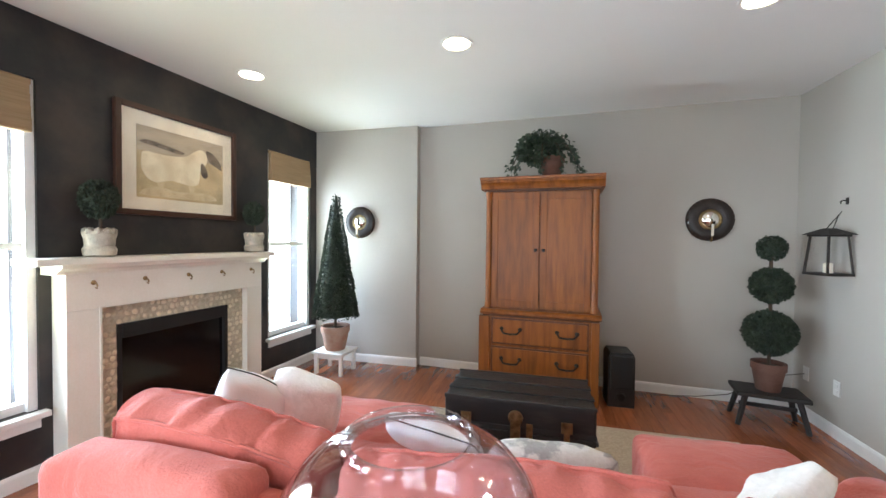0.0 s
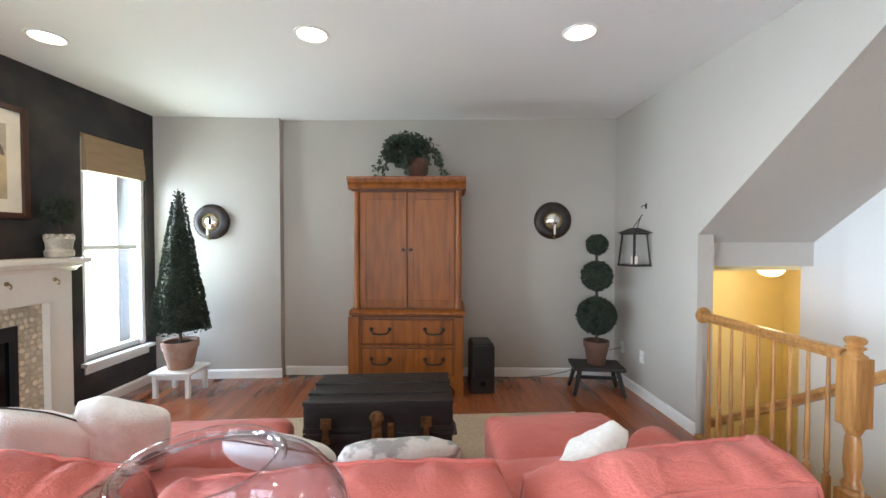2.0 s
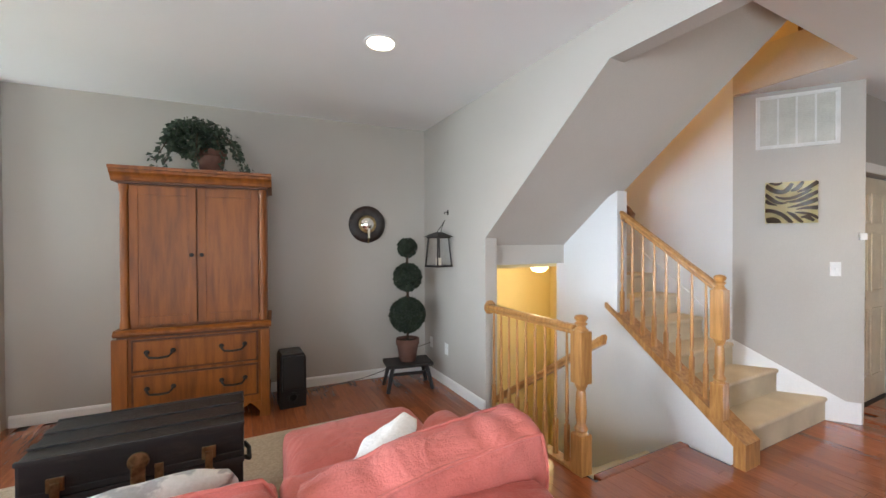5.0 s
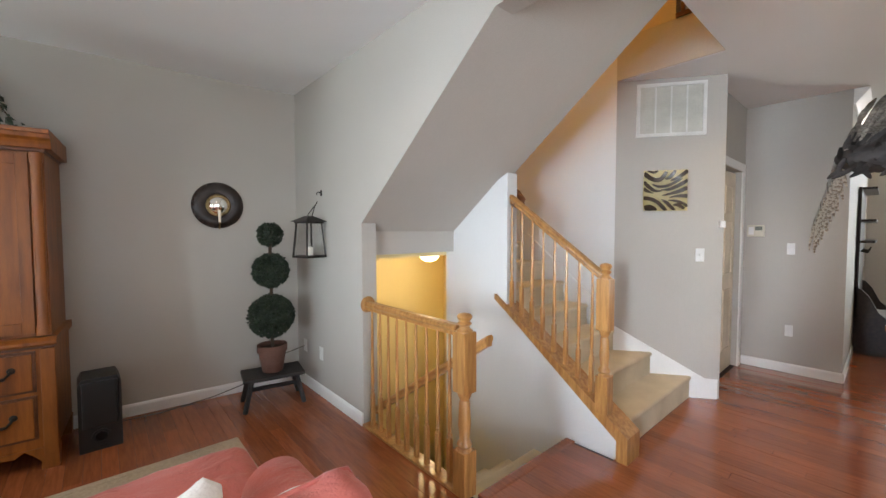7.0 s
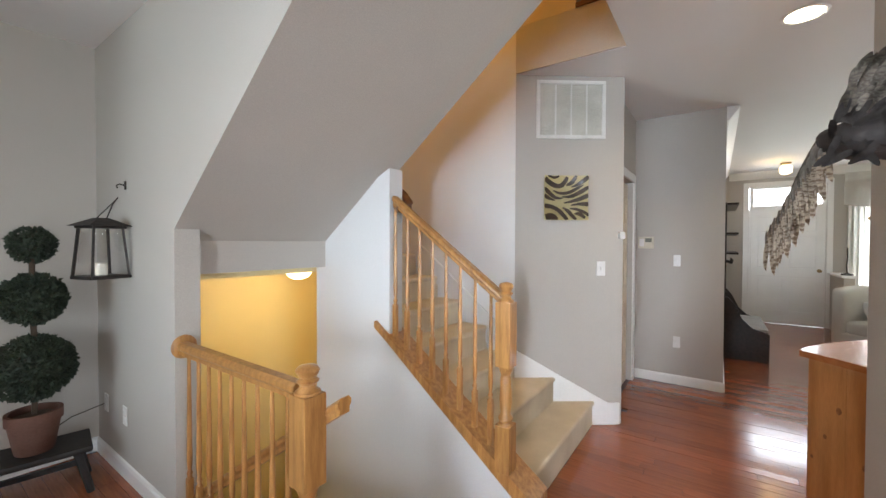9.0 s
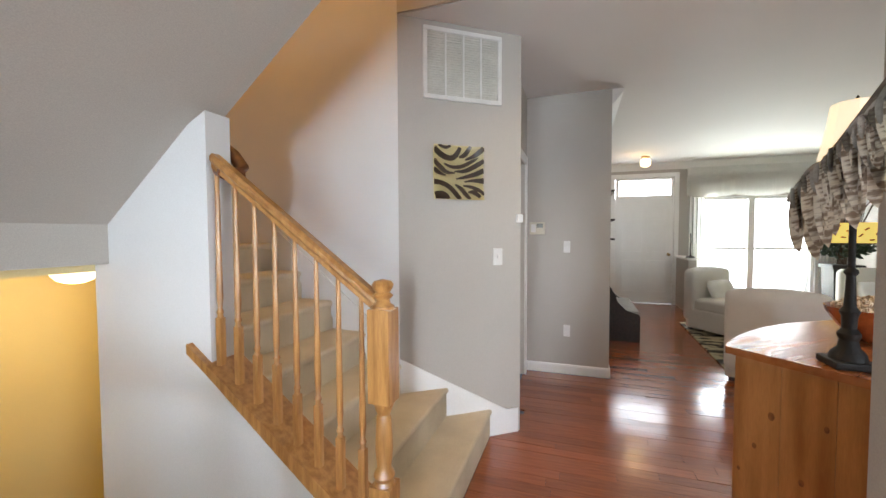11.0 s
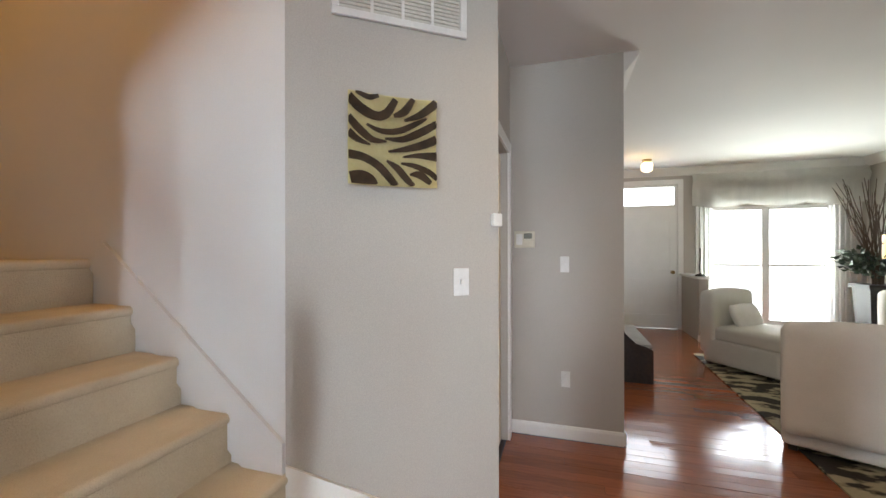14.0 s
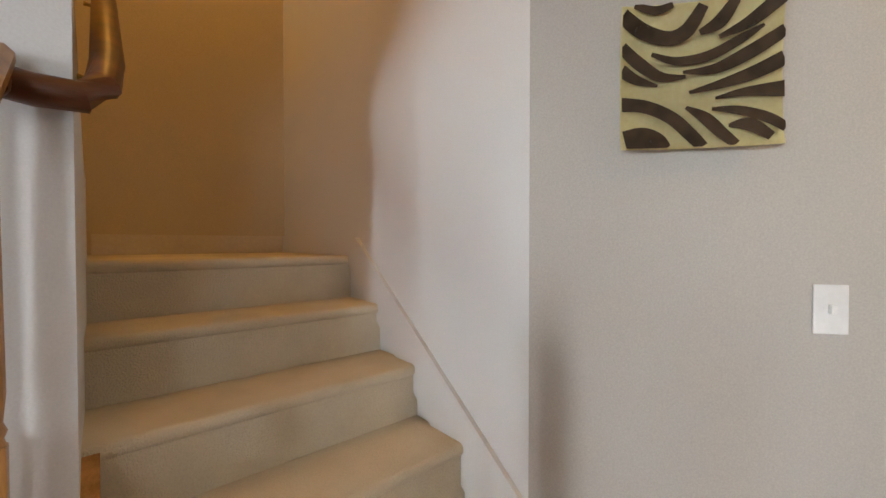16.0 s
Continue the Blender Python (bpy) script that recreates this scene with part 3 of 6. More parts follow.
def railings():
    # level railing beside the way down
    r1 = empty("stair_railing", "honey oak balustrade at the stairwell edge", "railing", group="oak stair railings")
    newel("newel_post", 2.13, 1.95, 0, 1.0, r1, 0.25, 0.33)
    part("handrail", rail_bar(bmesh.new(), (2.13, 1.99, 0.90), (2.13, 2.975, 0.90)), OAK, r1)
    part("rosette", lathe(bmesh.new(), [(0.02, 0), (0.055, 0.004), (0.06, 0.016), (0.045, 0.022)], m=pose(2.135, 2.984, 0.905, 90, 0, 0)), OAK, r1, "reddish oak wall rosette", smooth=40)
    part("floor_plate", one(2.085, 2.175, 1.99, 2.98, 0.001, 0.02, 0.005), OAK, r1)
    me = baluster_mesh(0.86, 0.24)
    for i in range(9):
        b = new("baluster", me)
        b.parent = r1
        b.location = (2.13, 2.07 + i * 0.104, 0.018)
    # grab rail down the stairs
    g = empty("down_handrail", "oak handrail sloping down the lower stairs", "handrail")
    part("rail", rail_bar(bmesh.new(), (2.20, 1.835, 0.86), (2.20, 3.3, -0.126)), OAK, g)
    for y in (1.95, 2.9):
        part("bracket", tube(bmesh.new(), [(2.13, y, 0.825 - 0.673 * (y - 1.835)), (2.19, y, 0.825 - 0.673 * (y - 1.835))], 0.008), OAK, g)
    # slanting railing of the upper flight
    r2 = empty("stair_railing", "honey oak balustrade on the slanting stringer", "railing", group="oak stair railings")
    newel("newel_post", 3.085, 1.64, 0.27, 1.235, r2, 0.24, 0.33, 0.9)
    z = lambda y: 1.115 + 0.735 * (y - 1.62)
    part("handrail", rail_bar(bmesh.new(), (3.10, 1.655, z(1.655)), (3.10, 2.41, z(2.41))), OAK, r2)
    jog = [(3.10, 2.36, z(2.36) - 0.015), (3.11, 2.40, z(2.41) - 0.035), (3.15, 2.405, z(2.41) - 0.04), (3.215, 2.405, z(2.41) - 0.038), (3.243, 2.42, z(2.43) - 0.02), (3.25, 2.47, z(2.48)), (3.25, 3.4, z(3.4))]
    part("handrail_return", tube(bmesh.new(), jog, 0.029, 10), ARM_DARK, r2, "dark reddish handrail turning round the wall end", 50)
    for y in (2.62, 3.2):
        part("bracket", tube(bmesh.new(), [(3.20, y, z(y) - 0.09), (3.23, y, z(y) - 0.09), (3.248, y, z(y) - 0.03)], 0.007), BRASS, r2, "small brass bracket")
    for i in range(8):
        y = 1.735 + i * 0.096
        zb = 0.215 + 0.712 * (y - 1.52)
        b = new("baluster", baluster_mesh(z(y) - zb - 0.015, 0.2 if i % 2 else 0.24))
        b.parent = r2
        b.location = (3.10, y, zb)


stairs()
railings()

# ---- fixed fittings ----


def sash_window(name, m, w, z0, z1, label, blind=0.0):
    """A white double-hung window: local x runs along the wall, y out of the room."""
    win = empty(name, label, "window", m, "", "structure")
    for x0, x1 in ((0, 0.045), (w - 0.045, w)):
        part("jamb", one(x0, x1, 0.02, 0.14, z0, z1), TRIM, win)
    part("head", one(0.045, w - 0.045, 0.02, 0.14, z1 - 0.045, z1), TRIM, win)
    part("bottom_rail", one(0.045, w - 0.045, 0.05, 0.12, z0, z0 + 0.05), TRIM, win)
    zm = (z0 + z1) / 2 + 0.0
    part("meeting_rail", one(0.045, w - 0.045, 0.06, 0.12, zm - 0.02, zm + 0.02), TRIM, win)
    for za, zb in ((z0 + 0.05, zm - 0.02), (zm + 0.02, z1 - 0.045)):
        p = part("pane", one(0.045, w - 0.045, 0.086, 0.092, za, zb), GLASS, win)
        p.visible_shadow = False
    part("window_sill", one(-0.03, w + 0.03, -0.06, 0.13, z0 - 0.035, z0 - 0.001, 0.006), TRIM, win)
    part("apron", one(0, w, -0.014, -0.001, z0 - 0.10, z0 - 0.036), TRIM, win)
    return win


def roman_shade(m, w, z0, z1):
    sh = empty("roman_shade", "tan woven roman shade drawn up in the window head", "window shade", m)
    part("head_rail", one(0.02, w - 0.02, 0.0, 0.035, z1 - 0.03, z1), SHADE_CLOTH, sh)
    n = 4
    for i in range(n):
        za = z0 + (z1 - 0.03 - z0) * i / n
        zb = z0 + (z1 - 0.03 - z0) * (i + 1) / n
        part("fold", one(0.03, w - 0.03, -0.008 - 0.006 * (n - i), 0.022, za, zb + 0.012, 0.006), SHADE_CLOTH, sh)
    part("pull_cord", tube(bmesh.new(), [(w - 0.05, 0.01, z0), (w - 0.05, 0.01, z0 - 0.45)], 0.002, 5), TRIM, sh)


for k, y, ww in ((1, -0.79, 0.68), (2, -3.30, 0.70), (4, -5.38, 0.70)):
    m = LEFT @ pose(0, y, 0, 0, 0, 90)
    sash_window("window_%d" % k, m, ww, 0.42, 2.365, "bright white double-hung window in the dark wall")
    roman_shade(m, ww, 2.05, 2.36)
# daylight beyond the openings
# the last plane backs the added rear openings
for m, w, h in ((LEFT @ pose(-1.2, -0.45, 1.4, 0, 90, 0), 5, 3.5), (LEFT @ pose(-1.2, -4.0, 1.4, 0, 90, 0), 5, 5.0), (pose(12.4, -1.4, 1.5, 0, 90, 0), 4, 7), (pose(-0.3, -4.0, 1.4, 90, 0, 0), 5, 4)):
    bm = bmesh.new()
    bmesh.ops.create_grid(bm, x_segments=1, y_segments=1, size=0.5, matrix=Matrix.Diagonal((w, h, 1, 1)))
    solid("backdrop", bm, OUTSIDE, "overexposed bright daylight outside the windows", "backdrop", "structure", m)

# glazed doors added behind the camera, unseen, to hold the fill lamps
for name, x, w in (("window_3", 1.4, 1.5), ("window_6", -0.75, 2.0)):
    rear = empty(name, "white-framed glazed door, unseen, added to carry fill light", "window", pose(x, -2.5, 0, 0, 0, 180), "", "structure")
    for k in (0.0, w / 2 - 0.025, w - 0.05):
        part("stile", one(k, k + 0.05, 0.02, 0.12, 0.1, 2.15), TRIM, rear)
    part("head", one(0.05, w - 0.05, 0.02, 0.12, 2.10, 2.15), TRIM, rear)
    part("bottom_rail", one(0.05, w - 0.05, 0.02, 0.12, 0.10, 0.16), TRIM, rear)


def fireplace():
    f = empty("fireplace", "white wooden mantelpiece with pebble-tiled surround", "fireplace", LEFT)
    y0, y1 = -2.54, -1.02
    t0, t1, tz = -2.357, -1.20, 1.0
    b0, b1, bz = -2.243, -1.367, 0.865
    for a, b in ((y0, t0), (t1, y1)):
        part("pilaster", one(0.001, 0.14, a, b, 0.10, tz, 0.004), MANTEL, f)
        part("plinth", one(0.001, 0.155, a - 0.01, b + 0.008, 0, 0.10, 0.005), MANTEL, f)
    part("frieze", one(0.001, 0.14, y0, y1, tz, 1.235, 0.004), MANTEL, f)
    bm = bmesh.new()
    prism(bm, [(0.001, 1.225), (0.15, 1.225), (0.165, 1.245), (0.20, 1.262), (0.215, 1.285), (0.001, 1.285)], "y", y0 - 0.05, y1 + 0.03)
    part("bed_moulding", bm, MANTEL, f)
    part("mantel_shelf", one(0.001, 0.25, -2.72, -0.96, 1.285, 1.325, 0.008), MANTEL, f)
    part("inner_bead", one(0.13, 0.148, t0 - 0.012, t0, 0.02, tz + 0.012), MANTEL, f)
    part("inner_bead", one(0.13, 0.148, t1, t1 + 0.012, 0.02, tz + 0.012), MANTEL, f)
    part("inner_bead", one(0.13, 0.148, t0, t1, tz, tz + 0.012), MANTEL, f)
    for a, b, za, zb in ((t0, b0, 0, tz), (b1, t1, 0, tz), (b0, b1, bz, tz)):
        part("tile_bed", one(0.001, 0.09, a, b, za, zb), GROUT, f, "sandy grout bed")
    # rounded pebbles set in the bed
    rnd = random.Random(4)
    shapes = []
    for k in range(5):
        bm = bmesh.new()
        bmesh.ops.create_icosphere(bm, subdivisions=1, radius=1)
        for v in bm.verts:
            v.co *= 0.85 + 0.3 * rnd.random()
        shapes.append(mesh_of("pebble", bm, STONE, 60))
    cells = []
    for za, zb, a, b in ((0.02, tz, t0, b0), (0.02, tz, b1, t1), (bz, tz, b0, b1)):
        nz, ny = max(1, round((zb - za) / 0.043)), max(1, round((b - a) / 0.043))
        for i in range(nz):
            for j in range(ny):
                cells.append((a + (b - a) * (j + 0.5 + 0.5 * (i % 2 - 0.5) * 0.6) / ny, za + (zb - za) * (i + 0.5) / nz))
    for y, z in cells:
        p = new("pebble", rnd.choice(shapes))
        p.parent = f
        p.matrix_local = pose(0.09, y + rnd.uniform(-0.006, 0.006), z + rnd.uniform(-0.005, 0.005), rnd.uniform(0, 360), 0, 0) @ Matrix.Diagonal((0.009, rnd.uniform(0.017, 0.025), rnd.uniform(0.016, 0.022), 1))
    # dark firebox
    part("firebox", one(0.001, 0.03, b0, b1, 0.0, bz), SOOT, f, "black firebox back")
    part("face_frame", one(0.05, 0.097, b0, b0 + 0.03, 0.0, bz), SOOT, f)
    part("face_frame", one(0.05, 0.097, b1 - 0.03, b1, 0.0, bz), SOOT, f)
    part("hood", one(0.05, 0.105, b0 + 0.03, b1 - 0.03, bz - 0.10, bz, 0.006), SOOT, f, "black metal hood strip")
    part("louvre", one(0.05, 0.10, b0 + 0.03, b1 - 0.03, 0.0, 0.10, 0.006), SOOT, f)
    part("glass_front", one(0.06, 0.066, b0 + 0.03, b1 - 0.03, 0.10, bz - 0.10), FIRE_GLASS, f, "dark fireplace glass")
    for y in (-2.40, -2.09, -1.765, -1.465, -1.15):
        h = empty("stocking_hook")
        h.parent = f
        h.location = (0.14, y, 1.165)
        part("hook_plate", lathe(bmesh.new(), [(0.015, 0), (0.015, 0.006), (0.008, 0.01)], m=pose(0, 0, 0, 0, 90, 0), seg=12), BRASS, h)
        part("hook_arm", tube(bmesh.new(), [(0.004, 0, 0), (0.03, 0, -0.004), (0.04, 0, -0.02), (0.034, 0, -0.034), (0.022, 0, -0.03)], 0.005, 6), BRASS, h)


fireplace()


def picture():
    p = empty("framed_picture", "dark-framed print of a pale horse with cream mat", "picture", LEFT @ pose(0.002, -2.205, 1.613))
    w, h, b = 0.995, 0.792, 0.04
    for n, a in (("frame_side", (0, 0.035, 0, b, 0, h)), ("frame_side", (0, 0.035, w - b, w, 0, h)), ("frame_rail", (0, 0.035, b, w - b, 0, b)), ("frame_rail", (0, 0.035, b, w - b, h - b, h))):
        part(n, one(*a, 0.006), FRAME_WOOD, p)
    part("mat", one(0.002, 0.012, b, w - b, b, h - b), MAT_BOARD, p, "cream mat board")
    faded = material("faded_print_ink", (0.68, 0.58, 0.38), 0.8, color2=(0.56, 0.46, 0.28), scale=12, bump=0.0)
    ground = material("sepia_print", (0.62, 0.50, 0.29), 0.8, color2=(0.43, 0.34, 0.20), scale=5, bump=0.0)
    pale = material("pale_print_ink", (0.82, 0.75, 0.58), 0.8, color2=(0.66, 0.57, 0.40), scale=7, bump=0.0)
    dark = material("dark_print_ink", (0.09, 0.075, 0.06), 0.8, color2=(0.24, 0.19, 0.14), scale=12, bump=0.0)
    part("print", one(0.012, 0.0132, 0.145, w - 0.13, 0.13, h - 0.14), ground, p, "sepia print")
    part("print_sky", one(0.0132, 0.0136, 0.145, w - 0.13, 0.47, h - 0.14), material("grey_print_ink", (0.50, 0.43, 0.32), 0.8, color2=(0.38, 0.32, 0.24), scale=4, stretch=(1, 1, 4), bump=0.0), p)

    def blot(name, pts, mat, d):
        bm = bmesh.new()
        n = 40
        out = []
        for i in range(n):
            k = i * len(pts) / n
            a, f = int(k), k - int(k)
            q = [pts[(a + o) % len(pts)] for o in (-1, 0, 1, 2)]
            out.append(tuple(0.5 * (2 * q[1][c] + (q[2][c] - q[0][c]) * f + (2 * q[0][c] - 5 * q[1][c] + 4 * q[2][c] - q[3][c]) * f * f + (3 * q[1][c] - q[0][c] - 3 * q[2][c] + q[3][c]) * f ** 3) for c in (0, 1)))
        prism(bm, out, "x", d, d + 0.0005)
        part(name, bm, mat, p)
    blot("horse_leg", [(0.29, 0.29), (0.35, 0.29), (0.335, 0.22), (0.325, 0.165), (0.295, 0.165), (0.295, 0.22)], faded, 0.0137)
    blot("horse_leg", [(0.53, 0.29), (0.60, 0.29), (0.59, 0.22), (0.58, 0.155), (0.55, 0.155), (0.55, 0.22)], faded, 0.0137)
    blot("dust", [(0.16, 0.16), (0.30, 0.145), (0.55, 0.145), (0.80, 0.16), (0.70, 0.21), (0.45, 0.20), (0.28, 0.22)], faded, 0.0134)
    blot("horse_body", [(0.18, 0.417), (0.20, 0.47), (0.36, 0.465), (0.517, 0.49), (0.587, 0.54), (0.656, 0.57), (0.71, 0.53), (0.70, 0.46), (0.646, 0.40), (0.632, 0.29), (0.55, 0.26), (0.395, 0.28), (0.29, 0.25), (0.215, 0.28), (0.176, 0.35)], pale, 0.0138)
    blot("horse_mane", [(0.70, 0.57), (0.76, 0.56), (0.83, 0.50), (0.85, 0.43), (0.80, 0.45), (0.75, 0.47), (0.715, 0.51)], dark, 0.0145)
    blot("horse_shade", [(0.655, 0.46), (0.70, 0.42), (0.715, 0.36), (0.68, 0.34), (0.65, 0.38)], dark, 0.0145)
    blot("dark_cloud", [(0.17, 0.53), (0.30, 0.515), (0.46, 0.495), (0.50, 0.515), (0.36, 0.54), (0.22, 0.555)], dark, 0.0142)
    part("glazing", one(0.0165, 0.0185, b, w - b, b, h - b), GLASS, p).visible_shadow = False


picture()


def leaf_mesh(name, mat, n, sampler, size, seed, droop=0.0):
    """Many small folded leaves at places and outward directions from sampler."""
    rnd = random.Random(seed)
    verts, faces = [], []
    for _ in range(n):
        p, d = sampler(rnd)
        d = (Vector(d) + Vector((rnd.gauss(0, 0.5), rnd.gauss(0, 0.5), rnd.gauss(0, 0.5) - droop))).normalized()
        side = d.cross(Vector((rnd.gauss(0, 1), rnd.gauss(0, 1), rnd.gauss(0, 1)))).normalized()
        s = size * rnd.uniform(0.6, 1.3)
        up = d.cross(side) * s * 0.18
        p = Vector(p)
        k = len(verts)
        verts += [p, p + d * s * 0.5 + side * s * 0.36 + up, p + d * s, p + d * s * 0.5 - side * s * 0.36 + up]
        faces += [(k, k + 1, k + 2), (k, k + 2, k + 3)]
    me = bpy.data.meshes.new(name)
    me.from_pydata([tuple(v) for v in verts], [], faces)
    me.materials.append(mat)
    return me


def ball_sampler(c, r):
    def f(rnd):
        d = Vector((rnd.gauss(0, 1), rnd.gauss(0, 1), rnd.gauss(0, 1))).normalized()
        wob = 1 + 0.06 * noise.noise(Vector(c) * 3 + d * 2.5)
        return Vector(c) + d * r * wob * rnd.uniform(0.86, 0.98), d
    return f


def leaves(name, parent, mat, n, sampler, size, seed, droop=0.0, core=None):
    ob = tagged(new(name, leaf_mesh(name, mat, n, sampler, size, seed, droop)), kind="stuff")
    ob.parent = parent
    if core:
        bm = bmesh.new()
        bmesh.ops.create_icosphere(bm, subdivisions=2, radius=core[1] * 0.88, matrix=Matrix.Translation(core[0]))
        part("moss_core", bm, LEAF, parent, "dense dark green core")
    return ob


def flower_pot(parent, at, r, h, mat=TERRACOTTA, name="pot"):
    part(name, lathe(bmesh.new(), [(r * 0.66, 0), (r * 0.70, 0.01), (r * 0.92, h * 0.74), (r, h * 0.75), (r, h), (r * 0.86, h), (r * 0.84, h * 0.8), (0.01, h * 0.8)], at=at, seg=28), mat, parent, smooth=35)
    part("soil", lathe(bmesh.new(), [(r * 0.83, h * 0.8), (r * 0.8, h * 0.86), (0.01, h * 0.9)], at=at, seg=18), BARK, parent)


def mantel_topiary(m, ball_r, label):
    t = empty("mantel_topiary", label, "topiary", m, "topiaries on the mantel")
    part("pot", lathe(bmesh.new(), [(0.085, 0), (0.105, 0.012), (0.11, 0.05), (0.095, 0.07), (0.10, 0.12), (0.112, 0.15), (0.104, 0.165), (0.09, 0.17), (0.085, 0.14), (0.01, 0.13)], seg=20), CERAMIC, t, "weathered cream ceramic pot", 30)
    for i in range(10):
        a = 2 * math.pi * i / 10
        bm = bmesh.new()
        bmesh.ops.create_icosphere(bm, subdivisions=1, radius=0.028, matrix=Matrix.Translation((0.088 * math.cos(a), 0.088 * math.sin(a), 0.165)))
        part("rim_boss", bm, CERAMIC, t, smooth=60)
    part("stem", tube(bmesh.new(), [(0, 0, 0.13), (0.006, 0.004, 0.22), (0, 0, 0.33)], 0.011), BARK, t)
    leaves("foliage", t, LEAF, 1300, ball_sampler((0, 0, 0.375), ball_r), 0.026, 3, core=((0, 0, 0.375), ball_r))


mantel_topiary(LEFT @ pose(0.135, -2.36, 1.326) @ Matrix.Diagonal((0.80, 0.80, 0.97, 1)), 0.118, "round boxwood topiary in a cream pot on the mantel")
mantel_topiary(LEFT @ pose(0.135, -1.105, 1.326) @ Matrix.Diagonal((0.80, 0.80, 0.95, 1)), 0.105, "dim round topiary in a cream pot by the window")


def ring_mirror(m, r, label):
    """A round convex mirror in a wide dark ring with studs."""
    o = empty("convex_mirror", label, "mirror", m, "round convex mirrors")
    part("ring", lathe(bmesh.new(), [(r * 0.42, 0.001), (r * 0.96, 0.001), (r, 0.012), (r * 0.94, 0.03), (r * 0.72, 0.045), (r * 0.52, 0.035), (r * 0.42, 0.03)], seg=40), RING, o, "dark glossy ring frame", 40)
    part("bead_ring", lathe(bmesh.new(), [(r * 0.40, 0.03), (r * 0.44, 0.042), (r * 0.48, 0.036)], seg=32), BRASS, o, smooth=50)
    part("mirror_glass", lathe(bmesh.new(), [(r * 0.41, 0.026), (r * 0.33, 0.042), (r * 0.2, 0.054), (r * 0.08, 0.059), (0.001, 0.060)], seg=32), SILVER, o, "silvered bulging glass", 80)
    stud = bmesh.new()
    bmesh.ops.create_icosphere(stud, subdivisions=1, radius=r * 0.045)
    me = mesh_of("stud", stud, FRAME_WOOD, 60)
    for i in range(28):
        a = 2 * math.pi * i / 28
        s = new("stud", me)
        s.parent = o
        s.location = (r * 0.95 * math.cos(a), r * 0.95 * math.sin(a), 0.03)
    part("candle_arm", tube(bmesh.new(), [(0, -r * 0.9, 0.02), (0, -r * 1.02, 0.07), (0, -r * 0.75, 0.10)], 0.007, 6), BRASS, o)
    part("candle", lathe(bmesh.new(), [(0.011, 0), (0.011, 0.10), (0.004, 0.105)], m=pose(0, -r * 0.75, 0.10, -90, 0, 0), seg=12), MAT_BOARD, o, "slim cream candle")


ring_mirror(pose(-2.13, 4.413, 1.65, 90, 0, 0), 0.185, "round convex mirror in a silvery dark ring frame")
ring_mirror(BACK @ pose(-0.69, -0.002, 1.667, 90, 0, 0), 0.197, "round convex mirror in a wide dark ring frame")


# ---- living room ----


